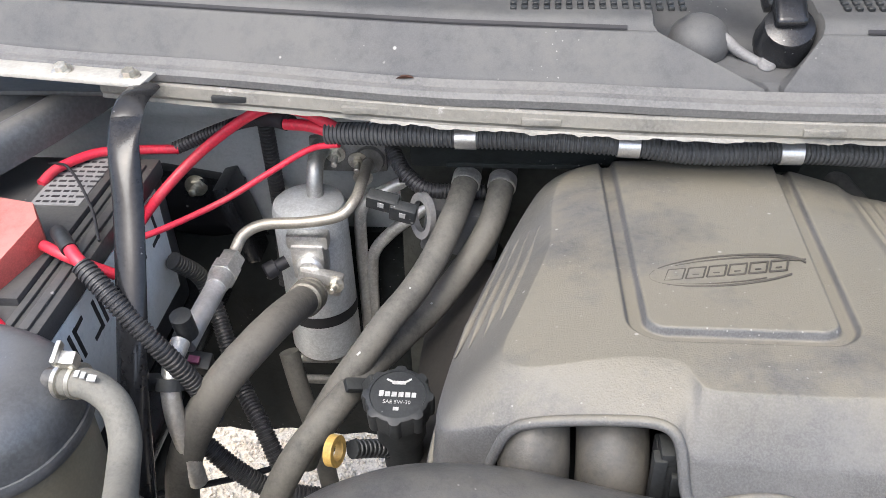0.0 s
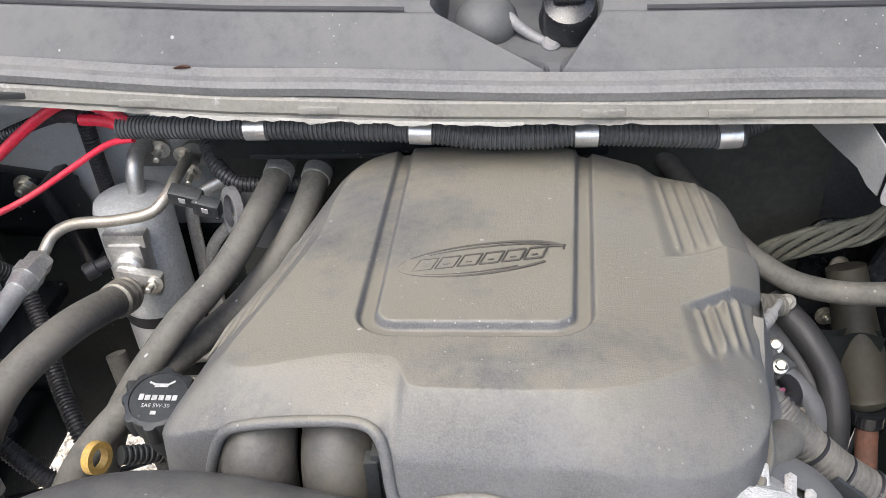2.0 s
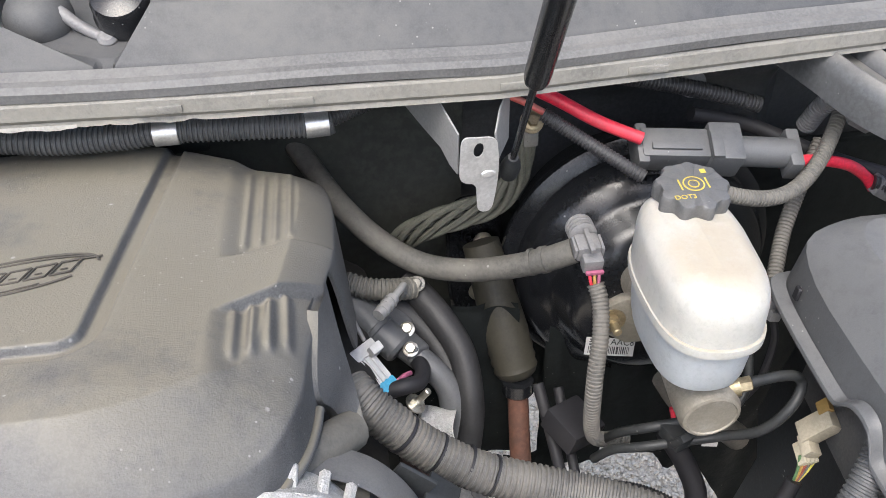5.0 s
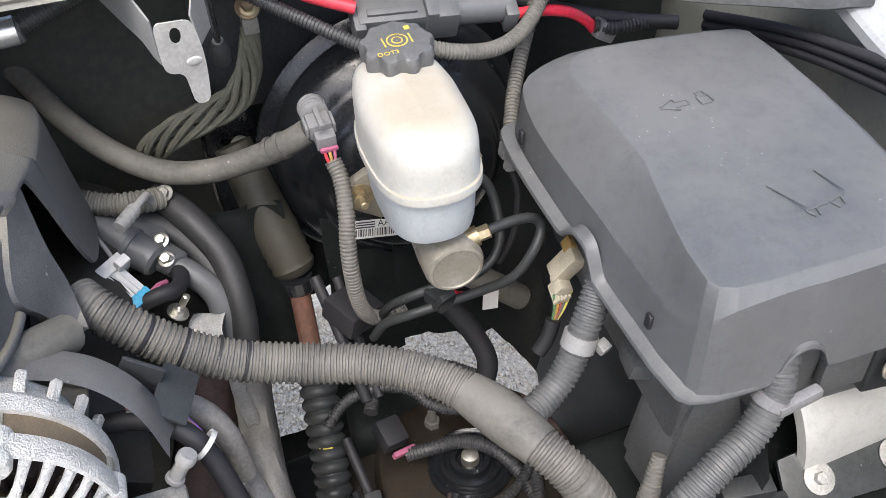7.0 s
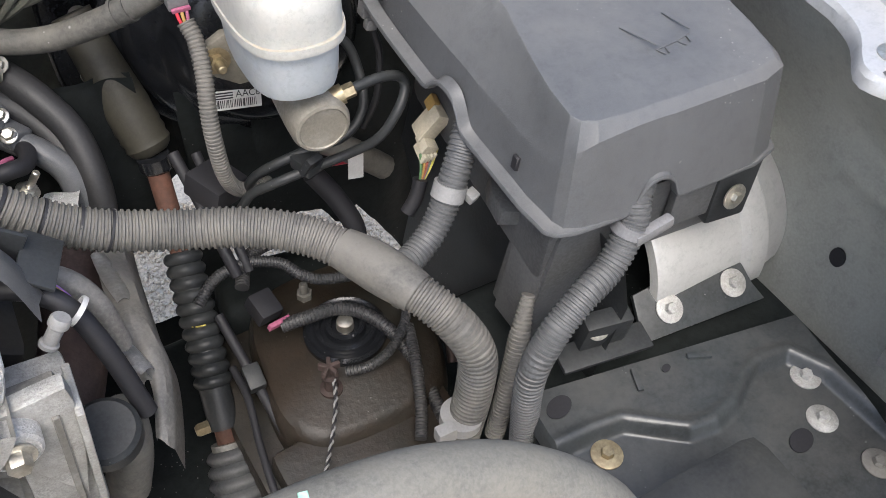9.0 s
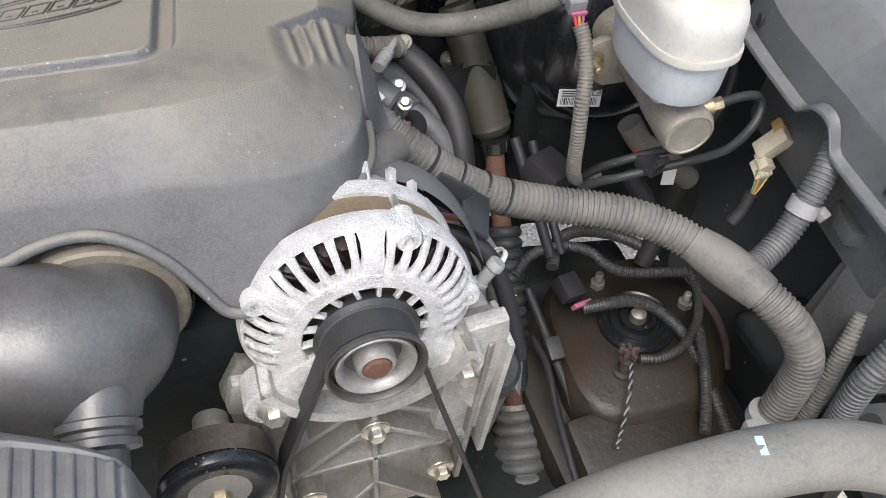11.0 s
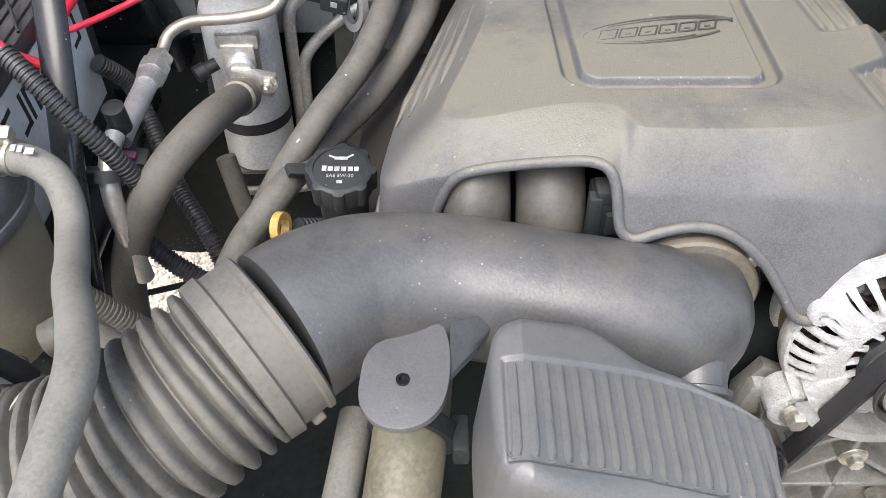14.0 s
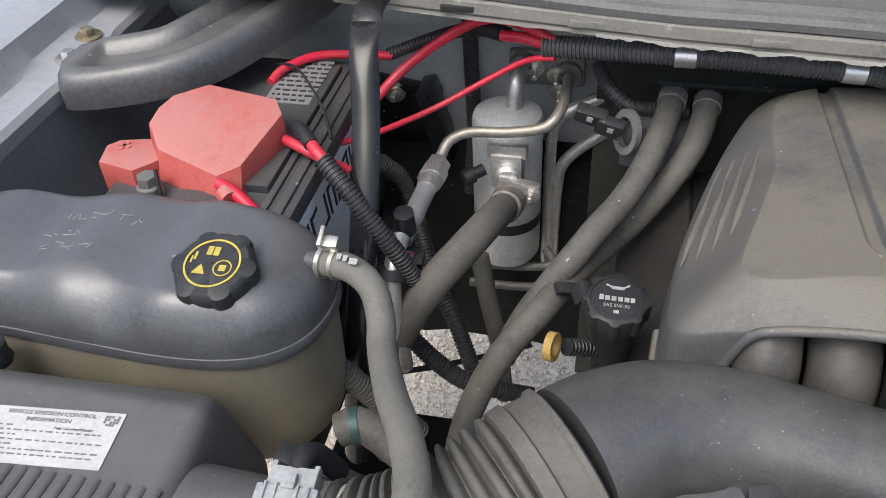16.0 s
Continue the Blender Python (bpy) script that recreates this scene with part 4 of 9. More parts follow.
    for p, q in zip(outer, inner):
        n = Vector((0.004, -0.001, -0.001))
        rows.append([p, p.lerp(q, 0.04) + n, p.lerp(q, 0.5) + n * 1.4, p.lerp(q, 0.96) + n, q, q - n, p.lerp(q, 0.5) - n * 0.4, p - n])
    leg.grid(rows, close_u=True)
    part("side_leg", recalc(leg), COVER, t, "grey side leg beside an open slot")


def build_intake_runners():
    t = thing("intake_manifold", (0.08, 0.5, 1.08), "dusty black intake manifold showing through the cover's notch", "manifold")
    for x in (0.046, 0.105):
        g = Geo().tube([(x, 0.60, 1.15), (x, 0.53, 1.168), (x, 0.485, 1.168), (x, 0.455, 1.150), (x, 0.445, 1.11), (x, 0.445, 1.05)], 0.0275, 20)
        part("runner", g, MANIFOLD, t)
    g = Geo().box((0.30, 0.40, 0.06), basis((0.2, 0.66, 1.07)), 0.02)
    part("plenum", g, BLACK, t)
    c = Geo().box((0.026, 0.03, 0.040), basis((0.146, 0.442, 1.155)), 0.003)
    c.box((0.020, 0.02, 0.012), basis((0.144, 0.436, 1.179)), 0.002)
    c.box((0.010, 0.012, 0.05), basis((0.134, 0.430, 1.155)), 0.002)
    c.box((0.014, 0.006, 0.02), basis((0.149, 0.424, 1.157)), 0.002)
    part("sensor_plug", c, BLACK, t, "dark grey sensor plug")


def build_block():
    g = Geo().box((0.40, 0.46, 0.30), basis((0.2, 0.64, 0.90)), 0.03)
    t = thing("engine_block", (0.2, 0.64, 0.75), "engine block below the cover, near-black for deep shade", "engine")
    # block coloured near-black to hold the deep shade below the cover
    part("block", g, MATDARK, t)
    head = Geo().box((0.10, 0.42, 0.10), pose(0.41, 0.66, 0.97, 0, 35), 0.015)
    part("cylinder_head", head, material("grimy rocker cover", (0.022, 0.021, 0.02), 0.6, 0.2, (0.05, 0.046, 0.04), 0.3, 0.5, 16, 200, 0.3), t)
    head = Geo().box((0.10, 0.42, 0.10), pose(-0.01, 0.68, 0.98, 0, -35), 0.015)
    part("cylinder_head", head, bpy.data.materials["grimy rocker cover"], t)
    # exhaust manifold and its bright shields on the driver's side
    e = Geo().tube([(0.45, 0.44, 0.84), (0.49, 0.52, 0.86), (0.51, 0.60, 0.86), (0.52, 0.68, 0.84), (0.53, 0.78, 0.72)], 0.031, 20)
    part("exhaust_manifold", e, SCORCH, t, "rusty brown exhaust manifold")
    for (x, y, z), w, l, a in (((0.532, 0.508, 0.884), 0.014, 0.066, 22), ((0.549, 0.588, 0.886), 0.013, 0.05, 6)):
        h = Geo()
        h.grid([[pose(x, y, z, 0, 0, a) @ Vector((w * math.sin(q) * (1 - 0.35 * (k - 0.5) ** 2 * 4) , l * (k - 0.5) * 1.4, w * math.cos(q) * 0.7 + 0.0008 * math.sin(k * 21 + q * 4))) for q in [-0.5 + i * 0.16 for i in range(14)]] for k in [j / 12 for j in range(13)]])
        part("heat_shield", h, ALU, t, "crinkled bright heat shield")
    for a, b, c, w in (((0.547, 0.623, 0.868), (0.553, 0.592, 0.868), (0.542, 0.567, 0.868), 0.017), ((0.518, 0.539, 0.875), (0.536, 0.515, 0.875), (0.548, 0.469, 0.875), 0.013)):
        line = spline([a, b, c], 8)
        h = Geo()
        rows = []
        for i, p in enumerate(line):
            k = math.sin(math.pi * (0.12 + 0.76 * i / (len(line) - 1)))
            rows.append([p + Vector((w * k * math.sin(q), w * 0.3 * k * math.sin(q), w * (math.cos(q) - 1) * 0.6 + 0.0009 * math.sin(i * 1.7 + q * 5))) for q in [-1.5 + 0.25 * n for n in range(13)]])
        h.grid(rows)
        part("heat_shield", h, ALU, t, "crinkled bright heat shield")
    # pressed shield along the outer side of the manifold, its outer edge turned down
    outer = spline([(0.578, 0.70, 0.86), (0.572, 0.625, 0.882), (0.569, 0.57, 0.886), (0.567, 0.528, 0.884), (0.568, 0.492, 0.876), (0.558, 0.451, 0.862), (0.545, 0.42, 0.84)])
    inner = spline([(0.555, 0.69, 0.866), (0.545, 0.62, 0.888), (0.541, 0.578, 0.890), (0.544, 0.53, 0.888), (0.549, 0.50, 0.880), (0.549, 0.462, 0.866), (0.538, 0.43, 0.845)])
    g = Geo()
    n = min(len(outer), len(inner))
    for lift in (0, -0.0016):
        rows = []
        for k in range(n):
            p, q = Vector(inner[k]), Vector(outer[k])
            z = Vector((0, 0, 1))
            row = [p + z * (lift - 0.006), p + z * lift] + [p.lerp(q, i / 6) + z * (lift + 0.004 * math.sin(i / 6 * 3.14) + 0.0012 * math.sin(k * 0.5)) for i in range(1, 6)] + [q + z * lift, q + Vector((0.004, 0, -0.012)), q + Vector((0.006, 0, -0.05))]
            rows.append(row if lift == 0 else row[::-1])
        g.grid(rows)
    part("side_shield", g, TAUPE, t, "dusty taupe pressed side shield")


def build_throttle_and_duct():
    t = thing("throttle_body", (0.207, 0.42, 1.05), "tan dusty throttle body ring behind the intake elbow", "throttle body")
    ax = basis((0.207, 0.45, 1.10), (0, -1, 0.02))
    g = Geo().lathe([(0.046, -0.03), (0.050, 0), (0.050, 0.02), (0.056, 0.022), (0.058, 0.03), (0.058, 0.05), (0.056, 0.052)], ax, 44)
    part("collar", g, material("tan dusty plastic", (0.13, 0.115, 0.09), 0.6, 0, (0.2, 0.175, 0.135), 0.3, 0.5, 18, 300, 0.15), t)
    b = Geo().lathe([(0.0605, 0.034), (0.0605, 0.046)], ax, 44, caps=False)
    part("hose_clamp", b, ZINC, t, "steel band clamp")
    s = Geo().box((0.012, 0.014, 0.014), pose(0.253, 0.408, 1.137, 0, 40), 0.002)
    s.tube([(0.243, 0.41, 1.152), (0.254, 0.41, 1.142), (0.262, 0.41, 1.128)], 0.004, 8)
    part("clamp_screw", s, ZINC, t)
    t = thing("intake_duct", (0.1, 0.36, 1.05), "satin black moulded air intake duct with tan dust on top", "air duct")
    path = [(0.2065, 0.425, 1.10), (0.2065, 0.402, 1.101), (0.203, 0.379, 1.104), (0.18, 0.368, 1.110), (0.12, 0.373, 1.120), (0.03, 0.385, 1.130), (-0.03, 0.378, 1.136), (-0.065, 0.361, 1.138), (-0.092, 0.340, 1.136)]
    rad = lambda s: 0.0575 - 0.0085 * smooth(0.22, 0.08, s) - 0.004 * smooth(0.15, 0.5, s) * smooth(0.95, 0.6, s) + 0.002 * smooth(0.85, 1, s)
    g = Geo().tube(path, rad, 36, 0.004)
    part("tube", g, DUCT, t)
    n = Geo().lathe([(0.026, -0.04), (0.026, 0.004), (0.030, 0.006), (0.030, 0.012), (0.026, 0.014), (0.026, 0.018), (0.029, 0.020), (0.029, 0.026), (0.020, 0.028), (0.020, 0.05)], basis((0.200, 0.318, 1.098), (-0.06, -0.62, -0.30)) @ Matrix.Diagonal((0.86, 0.86, 0.8, 1)), 28)
    part("drain_boss", n, DUCT, t, "ringed black rubber boss")
    nb = Geo().tube([(0.204, 0.380, 1.104), (0.202, 0.352, 1.102), (0.2005, 0.332, 1.094), (0.200, 0.322, 1.086)], lambda s: 0.040 - 0.016 * s, 28)
    part("boss_fairing", nb, DUCT, t)
    tab = Geo()
    pts = [(-0.027, 0.028), (-0.029, -0.012), (-0.022, -0.028), (-0.008, -0.037), (0.008, -0.037), (0.022, -0.028), (0.029, -0.012), (0.030, 0.02), (0.022, 0.048), (0.005, 0.036)]
    pts = chaikin([list(q) for q in pts], 2)
    tab.prism(pts, -0.003, 0.003, pose(-0.005, 0.279, 1.157, 2, -4, -4), 0.0015)
    tb = part("mount_tab", tab, GREYP, t, "light grey mounting tab with a bush")
    hole = Geo().lathe([(0.0045, 0), (0.0045, 0.002), (0.0025, 0.002), (0.0025, 0.0005)], basis((-0.0055, 0.277, 1.1598), (0, 0.04, 1)), 18)
    part("bush", hole, SATIN, tb)
    web = Geo().tube([(0.008, 0.303, 1.155), (0.018, 0.320, 1.150), (0.03, 0.335, 1.138), (0.04, 0.345, 1.125)], lambda s: 0.007 + 0.006 * s, 12)
    tm = pose(-0.005, 0.279, 1.157, 2, -4, -4)
    fold = [(tm @ Vector((0.0275, 0.0 + 0.046 * q, 0.001)), tm @ Vector((0.046 + 0.012 * q, 0.040 + 0.03 * q, -0.016 - 0.004 * q))) for q in (0, 0.25, 0.5, 0.75, 1)]
    web.grid([[p, p.lerp(q, 0.5) + Vector((0, 0, 0.002)), q, q - Vector((0, 0, 0.005)), p - Vector((0, 0, 0.005))] for p, q in fold], close_u=True)
    part("tab_web", recalc(web), DUCT, t)
    # bellows and collar
    t = thing("intake_bellows", (-0.18, 0.27, 1.03), "dusty black ribbed rubber intake bellows", "bellows")
    axis = (Vector((-0.092, 0.340, 1.136)) - Vector((-0.135, 0.306, 1.124)))
    m = basis((-0.122, 0.316, 1.128), axis)
    col = Geo().lathe([(0.058, -0.004), (0.0645, -0.002), (0.0655, 0.010), (0.0625, 0.012), (0.0620, 0.030), (0.0645, 0.032), (0.0645, 0.036), (0.0610, 0.038), (0.0560, 0.0385), (0.050, 0.039)], m, 48)
    lugs = []
    for i in range(6):
        a = 0.35 + i * 0.42
        q = m @ Matrix.Rotation(a, 4, "Z")
        lugs.append(Geo().box((0.007, 0.017, 0.010), q @ Matrix.Translation((0.0640, 0, 0.021)), 0.0012, 1))
    worn = material("dusty brown-grey rubber", (0.088, 0.083, 0.074), 0.65, 0, (0.155, 0.143, 0.122), 0, 0.5, 18, 300, 0.2)
    cl = part("collar", col, worn, t, "brown-grey clamp collar with lugs")
    for q in lugs:
        part("lug", q, worn, cl)
    path = spline([(-0.122, 0.316, 1.128), (-0.160, 0.287, 1.114), (-0.205, 0.264, 1.097), (-0.252, 0.252, 1.087)], 30)
    n = 12
    b = Geo()
    b.tube([tuple(p) for p in path], lambda s: 0.0645 - 0.0095 * (0.5 + 0.5 * math.cos(6.2832 * n * s)) ** 2.2, 40, 0.0011, raw=True)
    part("ribs", b, RUBBER, t)
    # ribbed resonator box
    t = thing("resonator_box", (0.14, 0.25, 1.05), "grey plastic resonator box with moulded ribs", "resonator")

    def top(x, y):
        return 1.212 - 0.41 * max(0, x - 0.066) - 0.108 * max(0, 0.05 - x) - 0.03 * max(0, 0.24 - y)

    rear_line = [(0.030, 0.253), (0.058, 0.253), (0.103, 0.260), (0.137, 0.264), (0.172, 0.263), (0.200, 0.258), (0.224, 0.251), (0.250, 0.241)]
    front_line = [(0.030, 0.193), (0.070, 0.190), (0.098, 0.192), (0.128, 0.194), (0.160, 0.194), (0.209, 0.195), (0.250, 0.187)]

    def along(line, x):
        for (xa, ya), (xb, yb) in zip(line, line[1:]):
            if x <= xb:
                return ya + (yb - ya) * (x - xa) / (xb - xa)
        return line[-1][1]

    def ribs(x, y, d):
        rear, front = along(rear_line, x), along(front_line, x)
        inside = smooth(0.0520, 0.0550, x) * smooth(0.2225, 0.2195, x) * smooth(front - 0.003, front, y) * smooth(rear + 0.003, rear, y)
        return -0.0024 * inside
    o = [(0.046, 0.208, 0.013, 0.011, 1.120), (0.046, 0.261, 0.013, 0.011, 1.120), (0.050, 0.280, 0.013, 0.011, 1.120), (0.061, 0.288, 0.013, 0.011, 1.120), (0.085, 0.293, 0.013, 0.011, 1.119), (0.108, 0.297, 0.013, 0.011, 1.112), (0.126, 0.289, 0.013, 0.011, 1.106), (0.143, 0.279, 0.013, 0.011, 1.101), (0.174, 0.275, 0.013, 0.011, 1.092), (0.219, 0.260, 0.013, 0.011, 1.078), (0.227, 0.247, 0.013, 0.011, 1.076), (0.222, 0.216, 0.013, 0.011, 1.077), (0.215, 0.194, 0.013, 0.011, 1.080), (0.201, 0.183, 0.013, 0.011, 1.084), (0.151, 0.180, 0.013, 0.011, 1.099), (0.097, 0.175, 0.013, 0.011, 1.115), (0.066, 0.175, 0.013, 0.011, 1.120), (0.050, 0.185, 0.013, 0.011, 1.120)]
    g = shell(o, top, (0.133, 0.235), 760, 120, 0.003, 0.10, 1, ribs)
    lid = part("lid", g, GREYP, t, angle=50)
    for i in range(18):
        x = 0.0590 + 0.00921 * i
        y0, y1 = along(front_line, x) + 0.001, along(rear_line, x) - 0.001
        rows = []
        for k in range(11):
            q = k / 10
            y = y0 + (y1 - y0) * q
            lean = 0.0 if q > 0.08 else -0.0014 * (1 - q / 0.08)
            z, rise = top(x, y) - 0.0030, 0.0030 if 0 < k < 10 else 0.0018
            rows.append([(x + lean + u, y, z + w * rise) for u, w in ((-0.0030, 0), (-0.0026, 0.45), (-0.0019, 0.62), (0.0012, 0.50), (0.0019, 0.78), (0.0025, 0.62), (0.0030, 0))])
        part("rib", recalc(Geo().grid(rows, close_u=True)), GREYP, lid)
        hook = [Vector((x - 0.0052, y0 + 0.0035, top(x, y0) - 0.0024)), Vector((x - 0.0050, y0 + 0.0008, top(x, y0) - 0.0022)), Vector((x - 0.0022, y0 - 0.0002, top(x, y0) - 0.0020)), Vector((x + 0.0016, y0 + 0.0004, top(x, y0) - 0.0020))]
        part("rib_end", Geo().tube(hook, 0.0008, 8), GREYP, lid)
    # tube and clamp below the tab
    t = thing("radiator_inlet", (0.0, 0.25, 0.95), "olive-grey stained coolant inlet tube with a black collar", "coolant pipe")
    g = Geo().tube([(0.0, 0.335, 1.085), (-0.005, 0.28, 1.075), (-0.015, 0.21, 1.04), (-0.02, 0.15, 1.0)], 0.027, 24)
    part("tube", g, material("stained olive rubber", (0.13, 0.12, 0.085), 0.6, 0, (0.2, 0.18, 0.13), 0.2, 0.4, 15, 200, 0.15), t)
    c = Geo().tube([(0.0, 0.30, 1.0805), (-0.003, 0.288, 1.078)], 0.0325, 24)
    c.box((0.012, 0.03, 0.02), basis((0.032, 0.285, 1.08)), 0.003)
    part("collar", c, BLACK, t)
    h = Geo().tube([(-0.045, 0.32, 1.06), (-0.055, 0.24, 1.05), (-0.075, 0.16, 1.02)], 0.013, 14)
    lone("small_hose", h, GREYHOSE, "slim grey hose beneath the intake tab", "hose")


def build_alternator():
    t = thing("alternator", (0.385, 0.40, 0.99), "bright rough cast aluminium alternator with radial vents", "alternator")
    c = Vector((0.3802, 0.365, 1.068))
    m = basis(c, (0.0, -1, 0.03), (1, 0, 0))

    front = Geo()
    front.lathe([(0.0815, -0.030), (0.0846, -0.0170), (0.0852, -0.0128), (0.0876, -0.0140), (0.0892, -0.0175), (0.0894, -0.024), (0.0886, -0.030), (0.0815, -0.030)], m, 84, caps=False)
    front.lathe([(0.0470, -0.005), (0.0468, 0.0045), (0.0485, 0.006), (0.0590, 0.0044), (0.0604, 0.0026), (0.0604, -0.005), (0.0470, -0.005)], m, 72, caps=False)
    front.lathe([(0.026, 0.000), (0.026, 0.006), (0.034, 0.006), (0.0345, 0.000), (0.026, 0.0)], m, 48, caps=False)
    bars, fins = [], []
    bosses = (80, 146, 214, 326)
    for i in range(36):
        deg = 10.0 * i + 3.0
        a = math.radians(deg)
        w = 0.0075 if min(abs(deg - b) for b in bosses) < 5.1 else 0.0027
        small = 10 > deg or deg > 148
        q = m @ Matrix.Rotation(a, 4, "Z")
        rows = []
        for r, z in ((0.0590, 0.0036), (0.0650, 0.0028), (0.0710, 0.0012), (0.0785, -0.0045), (0.0855, -0.0132)):
            k = w * (1.0 + 0.30 * (abs(r - 0.0730) / 0.0105) ** 2) * (1.12 if small else 1.0)
            rows.append([q @ Vector((r, y * k, z + h)) for y, h in ((-1, -0.0055), (-1, -0.0016), (-0.7, -0.0003), (0, 0.0003), (0.7, -0.0003), (1, -0.0016), (1, -0.0055))])
        bars.append(recalc(Geo().grid(rows, close_u=True)))
    for lo, hi in ((-92, -18), (168, 268)):
        rows = []
        for i in range(25):
            a = math.radians(lo + (hi - lo) * i / 24)
            rows.append([m @ Vector((r * math.cos(a), r * math.sin(a), z)) for r, z in ((0.0590, -0.008), (0.0592, 0.0034), (0.0630, 0.0030), (0.0665, 0.0022), (0.0682, 0.0004), (0.0682, -0.008))])
        front.grid(rows, close_u=True)
    for i in range(17):
        a = 6.2832 * i / 17 + 0.2
        q = m @ Matrix.Rotation(a, 4, "Z") @ pose(0.0405, 0, 0.0030, 0, 0, 12)
        fins.append(Geo().box((0.016, 0.0034, 0.006), q, 0.001, 1))
    for a, r in ((1.12, 0.0815), (2.66, 0.083), (0.02, 0.082)):
        q = m @ Matrix.Rotation(a, 4, "Z") @ Matrix.Translation((r, 0, -0.014))
        front.lathe([(0.010, -0.02), (0.010, 0.006), (0.0085, 0.0085), (0.004, 0.0085), (0.004, 0.004)], q, 18)
    # mounting ears
    for p, w in (((0.305, 0.360, 1.012), 0.021), ((0.455, 0.360, 1.007), 0.019)):
        e = basis(p, (0, -1, 0.03))
        front.lathe([(w, -0.02), (w, 0.006), (w - 0.002, 0.008)], e, 24)
        d = (c - Vector(p)).normalized()
        front.box((0.05, 0.03, 0.022), basis(Vector(p) + d * 0.025 + Vector((0, 0.006, 0)), (0, -1, 0.03), d), 0.004)
    h = part("front_housing", recalc(front), CAST, t)
    for b in bars:
        part("vent_bar", b, CAST, h)
    for b in fins:
        part("hub_fin", b, CAST, h)
    words("DR44", 0.0115, m @ Matrix.Rotation(0.52, 4, "Z") @ pose(0, 0.0552, 0.0052, 0, 0, 0), CAST, h, "lettering", "raised cast letters", 0.0006)
    wind = Geo().lathe([(0.046, -0.030), (0.054, -0.016), (0.068, -0.016), (0.079, -0.028), (0.046, -0.03)], m, 48, caps=False)
    w = part("winding", recalc(wind), COPPER, t, "dark copper windings behind the vents")
    for i in range(36):
        q = m @ Matrix.Rotation(6.2832 * i / 36, 4, "Z") @ pose(0.066, 0, -0.0145, 0, 8, 25)
        part("coil_end", Geo().box((0.024, 0.0035, 0.005), q, 0.001, 1), COPPER, w)
    st = Geo().lathe([(0.060, -0.054), (0.0815, -0.054), (0.0815, -0.029), (0.060, -0.029)], m, 64)
    part("stator", st, STATOR, t, "brown laminated stator ring")
    rear = Geo().lathe([(0.03, -0.115), (0.058, -0.112), (0.066, -0.10), (0.072, -0.085), (0.080, -0.070), (0.0850, -0.067), (0.0862, -0.060), (0.0850, -0.053), (0.06, -0.052)], m, 48)
    fins = []
    for i in range(20):
        q = m @ Matrix.Rotation(6.2832 * i / 20, 4, "Z") @ pose(0.073, 0, -0.085, 0, -20, 0)
        fins.append(Geo().box((0.007, 0.0075, 0.026), q, 0.0015, 1))
    rh = part("rear_housing", recalc(rear), CAST, t)
    for q in fins:
        part("cooling_fin", q, CAST, rh)
    for a in (1.12, 2.66, 0.02):
        q = m @ Matrix.Rotation(a, 4, "Z") @ Matrix.Translation((0.0815, 0, -0.045))
        b = Geo().lathe([(0.0035, -0.016), (0.0035, 0.034)], q, 10)
        part("through_bolt", b, ZINC, t)
    fan = Geo().lathe([(0.036, -0.002), (0.040, 0.008), (0.036, 0.012), (0.02, 0.012)], m, 48)
    part("fan_face", fan, BLACK, t)
    worn_steel = material("worn pulley steel", (0.27, 0.265, 0.255), 0.42, 0.5, (0.17, 0.16, 0.145), 0, 0.4, 30, 400, 0.15, 0.15)
    pl = Geo().lathe([(0.020, 0.010), (0.0360, 0.010), (0.0368, 0.012), (0.0335, 0.014), (0.0335, 0.033), (0.0368, 0.035), (0.0374, 0.037), (0.0370, 0.0395), (0.0358, 0.0400), (0.0346, 0.0385), (0.0338, 0.026), (0.020, 0.024)], m, 64)
    p = part("pulley", recalc(pl), material("grimy black pulley steel", (0.045, 0.044, 0.042), 0.45, 0.3, (0.09, 0.085, 0.075), 0, 0.4, 30, 400, 0.15, 0.2), t, "grimy black steel belt pulley")
    dish = Geo().lathe([(0.0302, 0.025), (0.0300, 0.0365), (0.0290, 0.0374), (0.0270, 0.0365), (0.0228, 0.0300), (0.0205, 0.0200), (0.0150, 0.0190)], m, 56, caps=False)
    part("dish", recalc(dish), worn_steel, p, "lighter dished steel face")
    hub = Geo().lathe([(0.0152, 0.021), (0.0150, 0.0340), (0.0138, 0.0368), (0.0112, 0.0380), (0.0100, 0.0360)], m, 40, caps=False)
    part("hub", recalc(hub), worn_steel, p)
    nut = Geo().lathe([(0.0104, 0.034), (0.0104, 0.0385), (0.0085, 0.0405)], m, 28)
    part("shaft_nut", nut, RUST, p, "rust-coloured shaft end")
    for p in ((0.305, 0.351, 1.012), (0.456, 0.351, 1.006)):
        b = Geo()
        hexbolt(b, p, (0, -1, 0.03), 0.0085, 0.011, 0.0125)
        part("mount_bolt", b, ZINC, t, "zinc-plated flange bolt")
    # cast bracket
    t = thing("alternator_bracket", (0.39, 0.38, 0.80), "dirty cast aluminium accessory bracket with ribs", "bracket")
    plate_g = Geo().prism([(0.268, 0.995), (0.285, 1.03), (0.33, 1.005), (0.36, 0.985), (0.41, 0.985), (0.445, 1.02), (0.492, 1.022), (0.497, 1.0), (0.478, 0.86), (0.45, 0.74), (0.33, 0.74), (0.30, 0.86), (0.275, 0.93)], -0.398, -0.386, Matrix(((1, 0, 0, 0), (0, 0, -1, 0), (0, 1, 0, 0), (0, 0, 0, 1))), 0.002)
    part("plate", recalc(plate_g), CASTD, t)
    ribs = Geo()
